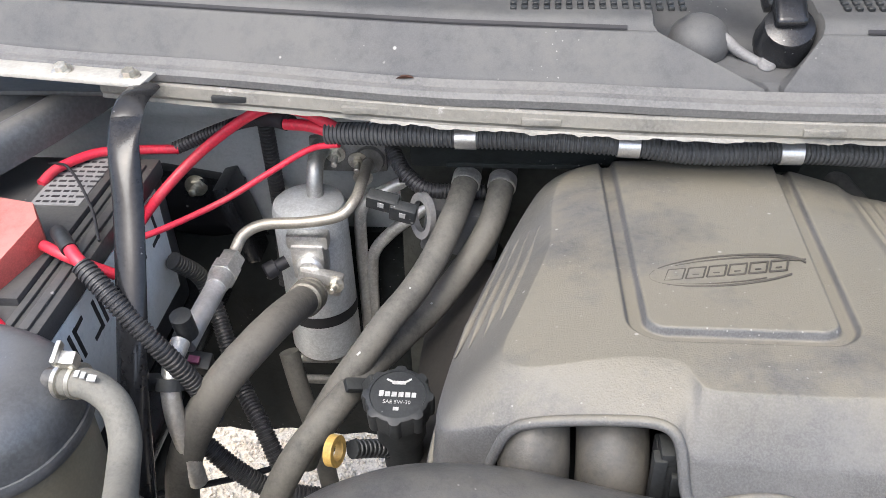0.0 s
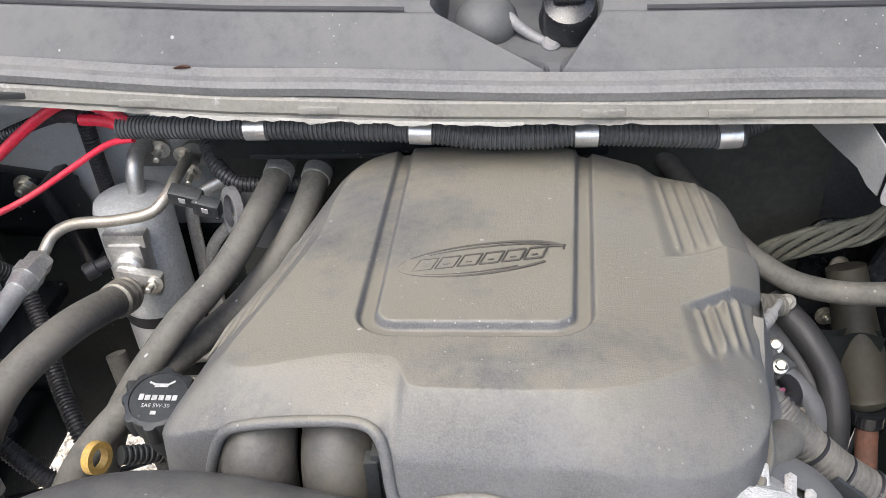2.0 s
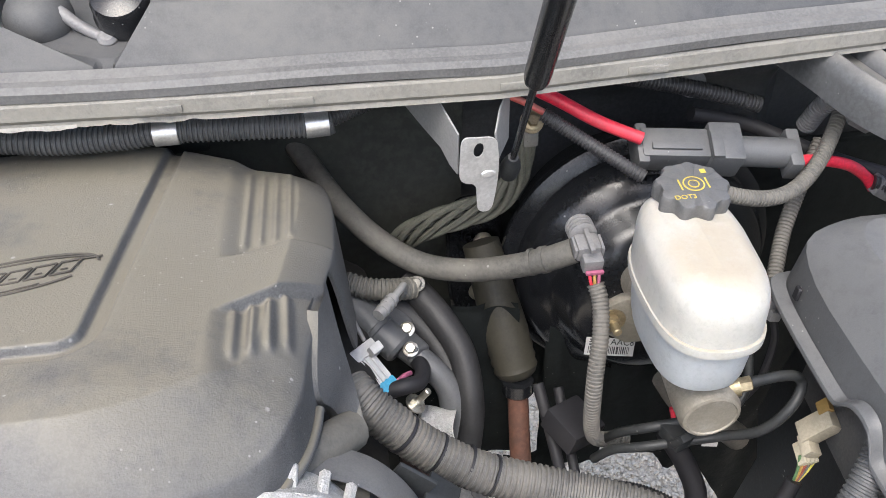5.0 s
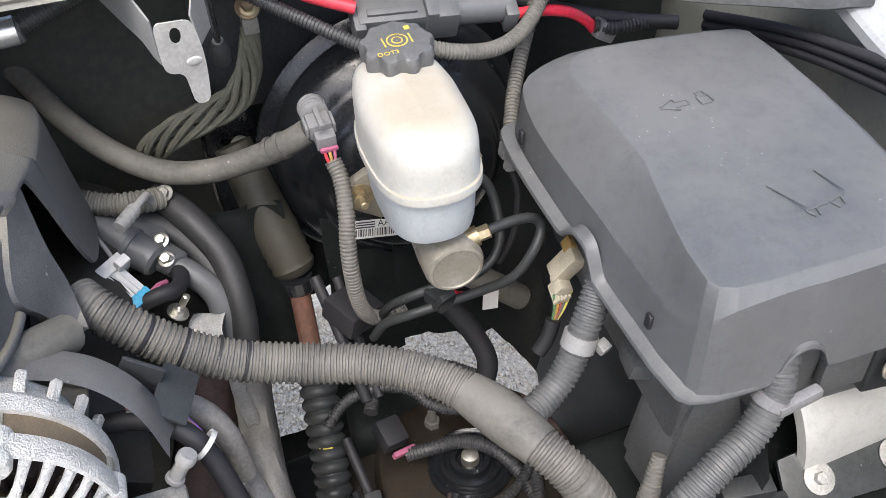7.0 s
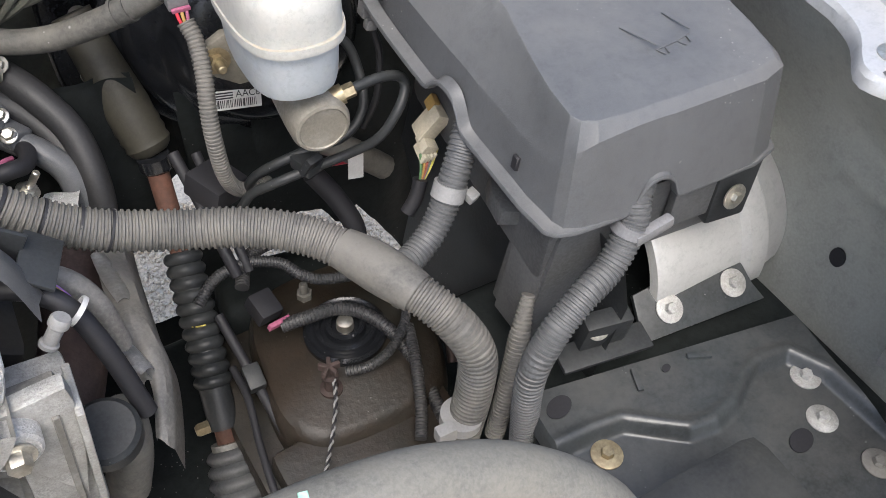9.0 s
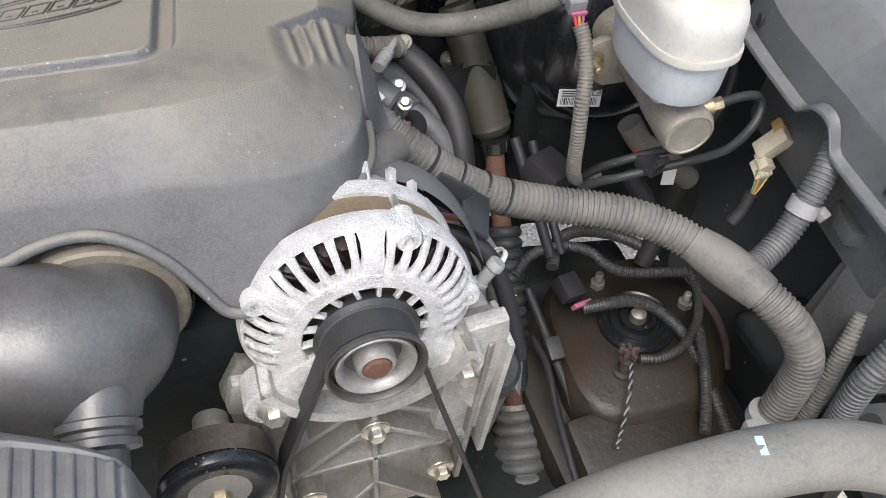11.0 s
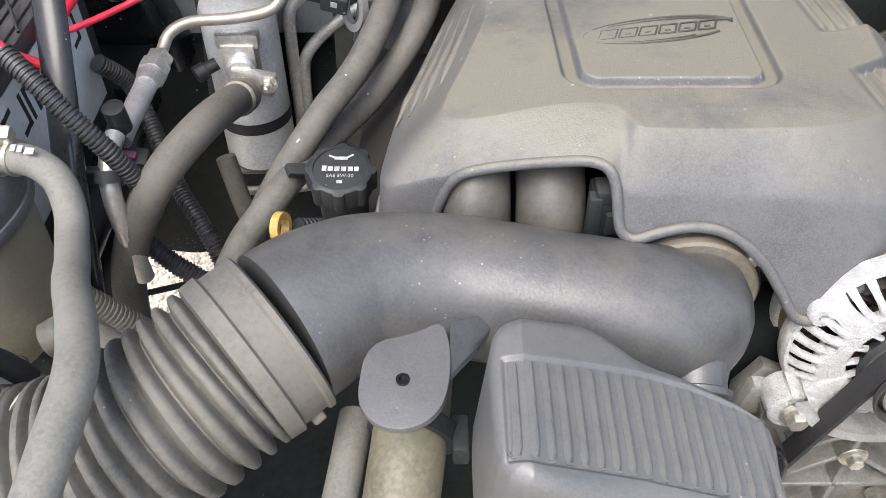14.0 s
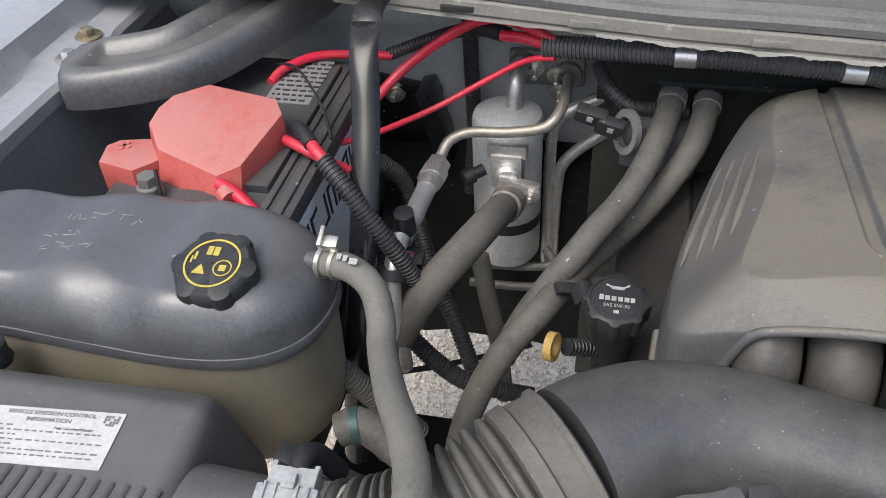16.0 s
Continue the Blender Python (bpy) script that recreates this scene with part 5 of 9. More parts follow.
    lines = [((0.385, 0.985), (0.385, 0.74)), ((0.385, 0.93), (0.31, 0.87)), ((0.385, 0.93), (0.46, 0.87)), ((0.385, 0.965), (0.33, 0.93)), ((0.385, 0.965), (0.44, 0.93)), ((0.31, 0.875), (0.47, 0.875)), ((0.485, 1.01), (0.465, 0.80)), ((0.29, 0.995), (0.31, 0.80)), ((0.385, 0.83), (0.32, 0.76)), ((0.385, 0.83), (0.45, 0.76))]
    for (x0, z0), (x1, z1) in lines:
        a, b = Vector((x0, 0.377, z0)), Vector((x1, 0.377, z1))
        ribs.box(((b - a).length, 0.024, 0.0055), basis((a + b) / 2, (b - a).cross(Vector((0, 1, 0))), b - a), 0.001, 1)
    part("ribs", ribs, CASTD, t)
    saddle = Geo()
    rows = []
    for i in range(25):
        a = math.pi * (1.12 + 0.76 * i / 24)
        ca, sa = math.cos(a), math.sin(a)
        rows.append([(c.x + r * ca, y, c.z + r * sa * 1.0) for r, y in ((0.079, 0.345), (0.089, 0.345), (0.089, 0.39), (0.079, 0.39))])
    saddle.grid(rows, close_u=True)
    saddle.prism([(0.446, 0.975), (0.440, 1.015), (0.450, 1.028), (0.478, 1.032), (0.4985, 1.034), (0.500, 1.018), (0.492, 0.955), (0.480, 0.90), (0.466, 0.93)], -0.384, -0.368, Matrix(((1, 0, 0, 0), (0, 0, -1, 0), (0, 1, 0, 0), (0, 0, 0, 1))), 0.003)
    saddle.box((0.006, 0.05, 0.16), pose(0.492, 0.385, 0.93, 0, 6), 0.002)
    saddle.box((0.03, 0.02, 0.04), pose(0.288, 0.385, 0.995, 0, 12), 0.006)
    saddle.box((0.050, 0.060, 0.13), pose(0.470, 0.404, 0.935, 0, 5, 2), 0.004)
    part("saddle", recalc(saddle), CASTM, t, "brighter cast saddle under the alternator")
    for x, z in ((0.385, 0.928), (0.447, 0.832), (0.325, 0.835)):
        b = Geo()
        hexbolt(b, (x, 0.362, z), (0, -1, 0), 0.0075, 0.008, 0.012)
        b.lathe([(0.013, -0.02), (0.013, 0)], basis((x, 0.362, z), (0, -1, 0)), 20)
        part("bracket_bolt", b, ZINC, t)
    # tensioner pulley
    t = thing("belt_tensioner", (0.256, 0.33, 0.92), "black belt tensioner pulley with a brown rim", "tensioner")
    centre = Vector((0.256, 0.322, 0.972))
    m2 = basis(centre, (0, -1, 0.03)) @ Matrix.Diagonal((1.27, 1.27, 1.15, 1))
    p = Geo().lathe([(0.008, 0.004), (0.0145, 0.003), (0.0165, 0.0052), (0.024, 0.0060), (0.030, 0.0070), (0.0335, 0.0055), (0.0352, 0.0015), (0.0352, -0.001), (0.034, -0.002), (0.034, -0.020), (0.01, -0.020)], m2, 56)
    pp = part("wheel", recalc(p), SATIN, t)
    rim = Geo().lathe([(0.0352, -0.021), (0.0356, -0.012), (0.0352, -0.002)], m2, 56, caps=False)
    part("rim", rim, material("polished brown steel rim", (0.115, 0.10, 0.085), 0.3, 0.6, (0.07, 0.055, 0.045), 0, 0.4, 30, 300, 0.1), pp, "brown polished rim")
    ws = Geo().lathe([(0.0135, 0.0), (0.0185, 0.003), (0.0185, 0.0055), (0.0135, 0.007)], m2, 36)
    part("washer", ws, CASTD, t, "pale steel dished washer")
    b = Geo()
    hexbolt(b, centre + Vector((0, -0.006, 0)), (0, -1, 0.03), 0.0085, 0.008, 0.0125)
    part("bolt", b, BRASSY, t)
    arm = Geo().tube([(0.257, 0.352, 0.968), (0.275, 0.356, 0.945), (0.29, 0.360, 0.89)], 0.020, 18)
    arm.lathe([(0.014, -0.03), (0.016, 0)], basis((0.256, 0.352, 0.972), (0, -1, 0)), 20)
    part("arm", arm, CASTD, t)
    # belt
    belt = Geo()
    pc, pr = Vector((0.3802, 0, 1.0690)), 0.0352
    line = [(0.288, 0.86), (0.297, 0.91), (0.3035, 0.950)]
    line += [(pc.x + pr * math.cos(math.radians(d)), pc.z + pr * math.sin(math.radians(d))) for d in range(160, -11, -6)]
    line += [(0.440, 0.965), (0.465, 0.87), (0.487, 0.785)]
    rows = []
    for i, (x, z) in enumerate(line):
        a, b = line[max(0, i - 1)], line[min(len(line) - 1, i + 1)]
        d = Vector((b[0] - a[0], 0, b[1] - a[1])).normalized()
        nrm = Vector((-d.z, 0, d.x)) * -1
        q = Vector((x, 0, z))
        rows.append([tuple(q + nrm * h + Vector((0, y, 0))) for h, y in ((0, 0.333), (0.004, 0.333), (0.004, 0.353), (0, 0.353))])
    belt.grid(rows, close_u=True)
    lone("drive_belt", recalc(belt), RUBBELT, "thin black ribbed drive belt over the alternator pulley", "belt")


def build_oil_filler():
    t = thing("oil_filler", (-0.072, 0.54, 0.98), "black oil filler neck and scalloped cap with pale print", "oil cap")
    c = Vector((-0.072, 0.551, 1.106))
    ax = (0.02, -0.18, 1)
    m = basis(c, ax, (1, 0, 0))
    g = Geo()

    def ring(r, h, k):
        return [m @ Vector(((r + k * max(0, math.cos(8 * a)) ** 0.5 * 0.0035 if k else r) * math.cos(a), (r + k * max(0, math.cos(8 * a)) ** 0.5 * 0.0035 if k else r) * math.sin(a), h)) for a in [6.2832 * i / 96 for i in range(96)]]
    rows = [ring(0.027, -0.024, 0), ring(0.029, -0.022, 1), ring(0.0295, -0.004, 1), ring(0.0285, 0.0, 1), ring(0.0265, 0.0015, 0), ring(0.025, 0.0018, 0), ring(0.0245, 0.0006, 0), ring(0.001, 0.0012, 0)]
    g.grid(rows, close_u=True)
    cap = part("cap", recalc(g), BLACK, t)
    pr = Geo()
    for x, y, w, h in ((-0.0145, 0.0, 0.004, 0.006), (-0.009, -0.0005, 0.0045, 0.005), (-0.003, -0.0005, 0.0045, 0.005), (0.003, -0.0005, 0.0045, 0.005), (0.009, -0.0005, 0.0045, 0.005), (0.0145, -0.0005, 0.004, 0.005)):
        pr.box((w, h, 0.0004), m @ Matrix.Translation((x, y, 0.0016)), 0, 1)
    pr.box((0.005, 0.0035, 0.0004), m @ Matrix.Translation((0, -0.0155, 0.0016)), 0, 1)
    part("print_bars", pr, PALEINK, cap, "pale printed bars")
    words("SAE 5W-30", 0.0052, m @ Matrix.Translation((0, -0.0085, 0.0015)), PALEINK, cap, "lettering", "pale printed words", 0.0002)
    can = Geo()
    can.box((0.012, 0.0035, 0.0004), m @ Matrix.Translation((0, 0.012, 0.0016)), 0, 1)
    can.box((0.007, 0.0018, 0.0004), m @ pose(0.008, 0.0145, 0.0016, 0, 0, 35), 0, 1)
    can.box((0.007, 0.0018, 0.0004), m @ pose(-0.008, 0.0138, 0.0016, 0, 0, -25), 0, 1)
    part("oil_can_symbol", can, PALEINK, cap, "pale printed oil can symbol")
    neck = Geo().lathe([(0.019, -0.11), (0.019, -0.06), (0.023, -0.058), (0.023, -0.024)], m, 36)
    part("neck", neck, BLACK, t)
    t = thing("oil_dipstick", (-0.125, 0.51, 1.0), "yellow ring-handled oil dipstick", "dipstick")
    h = Geo()
    mm = basis((-0.128, 0.522, 1.062), (0.95, -0.25, 0.15), (0, 0, 1))
    h.lathe([(0.009, -0.004), (0.0145, -0.004), (0.0145, 0.004), (0.009, 0.004), (0.009, -0.004)], mm, 28, caps=False)
    part("handle", recalc(h), DIPY, t)
    tu = Geo().tube([(-0.115, 0.535, 1.05), (-0.09, 0.555, 1.03), (-0.06, 0.575, 1.0), (-0.02, 0.59, 0.96)], 0.009, 12, corr=(0.005, 0.0012))
    part("tube", tu, BLACK, t)


build_cover()
build_intake_runners()
build_block()
build_throttle_and_duct()
build_alternator()
build_oil_filler()


# ---- battery side ----
def build_battery():
    t = thing("battery", (-0.482, 0.70, 0.955), "black car battery with pale blue label beside the coolant tank", "battery")
    x0, x1, y0, y1 = -0.592, -0.393, 0.548, 0.862
    g = Geo().box((x1 - x0, y1 - y0, 0.185), basis(((x0 + x1) / 2, (y0 + y1) / 2, 1.052)), 0.006)
    case = part("case", g, BATT, t)
    lid = Geo().box((x1 - x0 + 0.006, y1 - y0 + 0.006, 0.022), basis(((x0 + x1) / 2, (y0 + y1) / 2, 1.150)), 0.004)
    lid = part("lid", lid, BATT, t)
    for size, at in (((0.075, 0.25, 0.012), (-0.462, 0.715, 1.164)), ((0.010, 0.29, 0.005), (-0.404, 0.70, 1.1622)), ((0.008, 0.29, 0.005), (-0.420, 0.70, 1.1622)), ((0.05, 0.03, 0.01), (-0.49, 0.562, 1.163))):
        part("lid_rib", Geo().box(size, basis(at), 0.002), BATT, lid)
    lab = Geo().box((0.0012, 0.27, 0.142), basis((x1 + 0.0008, 0.70, 1.066)), 0)
    lab = part("side_label", lab, LABELB, case, "pale blue printed label")
    for i in range(9):
        y = 0.588 + i * 0.027
        for dy, hh in ((-0.008, 0.040), (0.008, 0.040)):
            if (i + (dy > 0)) % 3 != 2:
                part("label_stroke", Geo().box((0.0006, 0.0055, hh), pose(x1 + 0.0016, y + dy, 1.102, 8, 0, 0), 0, 1), INK, case)
        part("label_stroke", Geo().box((0.0006, 0.018, 0.0055), pose(x1 + 0.0016, y, 1.102 + (0.0175 if i % 2 else -0.0175), 8, 0, 0), 0, 1), INK, case)
    top = Geo().box((0.055, 0.10, 0.0008), basis((-0.462, 0.795, 1.1705)), 0)
    top = part("top_label", top, PALEG, t, "grey printed warning label")
    pr = Geo()
    rng = random.Random(3)
    for r in range(9):
        x = -0.485
        while x < -0.44:
            w = rng.uniform(0.003, 0.01)
            pr.box((w, 0.0035, 0.0004), basis((x + w / 2, 0.752 + r * 0.0105, 1.1711)), 0, 1)
            x += w + 0.003
    part("label_print", pr, INK, top, "small black print bars")
    post = Geo().lathe([(0.014, 0), (0.013, 0.014), (0.011, 0.016)], basis((-0.545, 0.572, 1.158)), 20)
    post.lathe([(0.011, 0), (0.0105, 0.012)], basis((-0.545, 0.572, 1.172)), 6)
    part("terminal_post", post, CASTD, t, "dull lead terminal")
    # terminal cover
    c = thing("terminal_cover", (-0.50, 0.63, 1.16), "faded red plastic battery terminal cover", "terminal cover")
    o = [(-0.572, 0.640), (-0.571, 0.664), (-0.562, 0.684), (-0.528, 0.705), (-0.445, 0.690), (-0.431, 0.668), (-0.450, 0.592), (-0.470, 0.576), (-0.546, 0.604)]
    g = Geo().prism(o, 1.158, 1.213, Matrix.Identity(4), 0.004, 2)
    g.v = [(x, y - (0.010 if z < 1.17 and y < 0.66 else 0), z - (0.20 * (0.70 - y) if z > 1.185 else 0)) for x, y, z in g.v]
    part("shield", g, REDCAP, c, angle=30)
    spout = Geo().tube([(-0.462, 0.572, 1.172), (-0.452, 0.563, 1.170)], 0.0105, 20)
    part("cable_spout", spout, REDCAP, c, "round cable spout")
    arm = Geo().prism([(-0.609, 0.590), (-0.616, 0.620), (-0.606, 0.632), (-0.570, 0.640), (-0.540, 0.626), (-0.548, 0.600), (-0.566, 0.580)], 1.142, 1.182, Matrix.Identity(4), 0.003)
    a = part("arm", arm, REDCAP, c)
    plus = Geo().box((0.016, 0.005, 0.0016), pose(-0.595, 0.621, 1.1825, 0, 0, -16), 0.0004, 1)
    plus.box((0.005, 0.016, 0.0016), pose(-0.595, 0.621, 1.1825, 0, 0, -16), 0.0004, 1)
    part("plus_sign", plus, REDCAP, a, "raised plus sign")
    # tray and box below the tank side
    s = Geo().box((0.30, 0.40, 0.02), basis((-0.50, 0.70, 0.948)), 0.006)
    lone("battery_tray", s, SATIN, "black steel battery tray", "tray")


def cable(name, pts, r, mat, label, category="cable", corr=None, seg=12):
    return lone(name, Geo().tube(pts, r, seg, corr=corr), mat, label, category)


def build_red_cables():
    cable("red_cable", [(-0.165, 0.826, 1.224), (-0.205, 0.845, 1.233), (-0.245, 0.858, 1.232), (-0.285, 0.862, 1.212), (-0.34, 0.855, 1.172), (-0.378, 0.82, 1.14), (-0.392, 0.77, 1.125), (-0.405, 0.73, 1.10), (-0.41, 0.69, 1.06)], 0.0062, RED, "thick red power cable curving down from the cowl loom")
    cable("red_cable", [(-0.165, 0.83, 1.214), (-0.20, 0.842, 1.218), (-0.23, 0.85, 1.216)], 0.0066, RED, "short red cable end entering the loom")
    cable("red_cable", [(-0.37, 0.875, 1.168), (-0.41, 0.865, 1.172), (-0.455, 0.845, 1.178), (-0.485, 0.81, 1.178), (-0.495, 0.785, 1.172)], 0.0056, RED, "red cable arching to the rear of the battery")
    t = cable("wire_loom", [(-0.222, 0.852, 1.217), (-0.25, 0.868, 1.214), (-0.29, 0.885, 1.20), (-0.33, 0.885, 1.185), (-0.375, 0.877, 1.168)], 0.0082, LOOMB, "black convoluted loom strapped to red cables", "wire loom", (0.0042, 0.0012))
    tape = Geo().tube([(-0.228, 0.853, 1.217), (-0.25, 0.868, 1.214), (-0.265, 0.875, 1.21)], 0.0098, 14)
    part("tape", tape, INK, t, "black tape wrap")
    cable("thin_red_cable", [(-0.165, 0.822, 1.207), (-0.20, 0.83, 1.196), (-0.25, 0.822, 1.168), (-0.297, 0.805, 1.144), (-0.34, 0.775, 1.134), (-0.372, 0.745, 1.133), (-0.40, 0.715, 1.14)], 0.0036, RED, "thin red cable sagging across the firewall")
    cable("black_cable_end", [(-0.42, 0.675, 1.185), (-0.408, 0.66, 1.19), (-0.395, 0.646, 1.186)], 0.008, BLACK, "black cable boot at the battery")
    cable("red_cable", [(-0.398, 0.65, 1.187), (-0.385, 0.637, 1.182), (-0.372, 0.63, 1.174)], 0.0066, RED, "red cable from the terminal cover into a loom")
    cable("red_cable", [(-0.43, 0.66, 1.18), (-0.40, 0.647, 1.176), (-0.38, 0.65, 1.163), (-0.362, 0.655, 1.15)], 0.0056, RED, "second red cable beside the terminal cover")
    cable("wire_loom", [(-0.38, 0.633, 1.178), (-0.352, 0.617, 1.155), (-0.322, 0.606, 1.118), (-0.298, 0.604, 1.08), (-0.285, 0.61, 1.04), (-0.282, 0.62, 0.99)], 0.0105, LOOMB, "black convoluted loom dropping from the battery", "wire loom", (0.0046, 0.0014), 16)
    cable("red_cable", [(-0.47, 0.578, 1.178), (-0.445, 0.567, 1.172), (-0.415, 0.552, 1.152), (-0.393, 0.54, 1.125), (-0.378, 0.53, 1.09), (-0.37, 0.52, 1.05)], 0.0066, RED, "thick red cable from terminal cover down past the tank")
    cable("black_wire", [(-0.50, 0.82, 1.178), (-0.46, 0.79, 1.19), (-0.415, 0.735, 1.178), (-0.39, 0.69, 1.165)], 0.0016, INK, "thin black wire lying across the battery", seg=8)
    cable("black_wire", [(-0.535, 0.575, 1.19), (-0.53, 0.565, 1.17), (-0.525, 0.555, 1.15)], 0.002, INK, "short black wire at the battery terminal", seg=8)


def build_coolant_tank():
    t = thing("coolant_tank", (-0.52, 0.46, 0.96), "black-topped coolant expansion tank with yellowed lower half", "coolant tank")

    def top(x, y):
        return 1.187 + 0.004 * math.cos((x + 0.43) * 55) * smooth(-0.42, -0.48, x) - 0.006 * smooth(-0.50, -0.70, x)
    o = []
    for x, y, a, b in ((-0.76, 0.41, 0.05, 0.05), (-0.76, 0.53, 0.04, 0.04), (-0.62, 0.553, 0.035, 0.035), (-0.50, 0.562, 0.035, 0.035), (-0.42, 0.560, 0.04, 0.04), (-0.36, 0.545, 0.05, 0.045), (-0.331, 0.515, 0.055, 0.046), (-0.323, 0.475, 0.055, 0.046), (-0.334, 0.43, 0.055, 0.046),
                       (-0.365, 0.402, 0.05, 0.046), (-0.41, 0.390, 0.05, 0.046), (-0.47, 0.388, 0.05, 0.046), (-0.54, 0.393, 0.05, 0.046), (-0.62, 0.398, 0.05, 0.046), (-0.70, 0.402, 0.05, 0.046)):
        o.append((x, y, a, b, 1.128))

    def dents(x, y, d):
        return -0.007 * smooth(0.47, 0.43, y) * math.exp(-(d / 0.034) ** 2) * (0.5 + 0.5 * math.cos((x + 0.40) * 62))
    up = part("upper_half", shell(o, top, (-0.53, 0.47), 360, 60, 0.003, 0.03, 2, dents), TANK, t, "black upper half")
    line = resample(chaikin([r[:2] for r in o], 2), 200)
    rim = Geo()
    rim.grid([[(-0.53 + (x + 0.53) * k, 0.47 + (y - 0.47) * k, z) for x, y in line] for k, z in ((0.97, 1.134), (1.012, 1.133), (1.018, 1.130), (1.018, 1.124), (1.012, 1.121), (0.96, 1.121))], close_u=True)
    part("seam_rim", rim, TANK, t, "moulded seam rim")
    low = Geo()
    low.grid([[(-0.53 + (x + 0.53) * k, 0.47 + (y - 0.47) * k, z) for x, y in line] for k, z in ((0.985, 1.124), (0.985, 1.10), (0.982, 1.06), (0.975, 1.02), (0.955, 0.99), (0.90, 0.975), (0.5, 0.97))], close_u=True)
    part("lower_half", recalc(low), AMBER, t, "yellowed translucent lower half")
    # cap
    m = basis((-0.4105, 0.440, 1.199), (0.0, -0.22, 1), (1, 0, 0))
    g = Geo()

    def ring(r, h, k):
        return [m @ Vector(((r + k * 0.0042 * max(0, math.cos(6 * a)) ** 0.6) * math.cos(a), (r + k * 0.0042 * max(0, math.cos(6 * a)) ** 0.6) * math.sin(a), h)) for a in [6.2832 * i / 96 for i in range(96)]]
    g.grid([ring(0.026, -0.03, 0), ring(0.034, -0.026, 0.3), ring(0.0355, -0.006, 1), ring(0.034, 0.0, 1), ring(0.031, 0.0025, 0), ring(0.001, 0.003, 0)], close_u=True)
    cap = part("cap", recalc(g), BLACK, t, "black six-lobed screw cap with yellow print")
    pr = Geo()
    pr.lathe([(0.0232, 0.0029), (0.0250, 0.0029), (0.0250, 0.0034), (0.0232, 0.0034)], m, 48, caps=False)
    pr.lathe([(0.0072, 0.0030), (0.0083, 0.0030), (0.0083, 0.0034), (0.0072, 0.0034)], m @ Matrix.Translation((0.0105, -0.004, 0)), 28, caps=False)
    pr.prism([(-0.015, -0.012), (-0.003, -0.012), (-0.009, -0.002)], 0.003, 0.0034, m)
    for x, y, w, h in ((-0.006, 0.0125, 0.005, 0.009), (0.0, 0.0125, 0.005, 0.009), (0.0105, -0.004, 0.006, 0.006), (-0.017, 0.006, 0.002, 0.008), (-0.0195, 0.002, 0.0015, 0.007)):
        pr.box((w, h, 0.0005), m @ Matrix.Translation((x, y, 0.0031)), 0, 1)
    part("cap_print", pr, YELLOW, cap, "yellow warning symbols")
    # chalk marks
    ch = Geo()
    rng = random.Random(11)
    for x0, y0, k in ((-0.585, 0.50, 6), (-0.59, 0.475, 3), (-0.585, 0.455, 4)):
        for i in range(k):
            x = x0 + i * 0.014
            z = top(x, y0) + 0.0006
            for _ in range(2):
                a = rng.uniform(0, 180)
                ch.box((rng.uniform(0.005, 0.010), 0.0006, 0.0004), pose(x + rng.uniform(-0.004, 0.004), y0 + rng.uniform(-0.006, 0.006), z - dents(x, y0, 0.08) * 0 + 0.0002, 0, 0, a), 0, 1)
    part("chalk_marks", ch, PALEINK, up, "pale hand-scratched marks that cannot be read")
    # outlet, clamp and hose
    sp = Geo().tube([(-0.345, 0.488, 1.17), (-0.318, 0.484, 1.174)], 0.011, 18)
    part("outlet_spout", sp, DUCT, t)
    h = thing("overflow_hose", (-0.25, 0.38, 1.1), "grey rubber coolant hose with spring clamp", "hose")
    g = Geo().tube([(-0.335, 0.487, 1.173), (-0.305, 0.481, 1.174), (-0.282, 0.468, 1.167), (-0.270, 0.448, 1.152), (-0.262, 0.42, 1.146), (-0.248, 0.385, 1.156), (-0.2316, 0.347, 1.175), (-0.206, 0.295, 1.196), (-0.190, 0.25, 1.206), (-0.189, 0.20, 1.203), (-0.197, 0.14, 1.185)], 0.0126, 22)
    part("hose", g, GREYHOSE, h)
    c = Geo()
    for k in (0.0, 0.012):
        c.tube([(-0.332 + k, 0.4865, 1.1732), (-0.328 + k, 0.4855, 1.1736)], 0.0152, 24)
    c.box((0.016, 0.012, 0.012), pose(-0.323, 0.489, 1.193, 20), 0.002)
    c.box((0.004, 0.02, 0.008), pose(-0.330, 0.489, 1.20, 20), 0.001)
    part("spring_clamp", c, ZINC, h, "steel spring clamp")
    mk = Geo()
    for i, (dx, dz) in enumerate(((0, 0), (0.006, 0.001), (0.012, -0.001), (0.016, 0.001))):
        mk.box((0.004, 0.006, 0.0006), pose(-0.312 + dx, 0.478 - dx * 0.3, 1.1895 + dz * 0.4, 15), 0, 1)
    part("paint_marks", mk, PALEINK, h, "worn white paint marks")


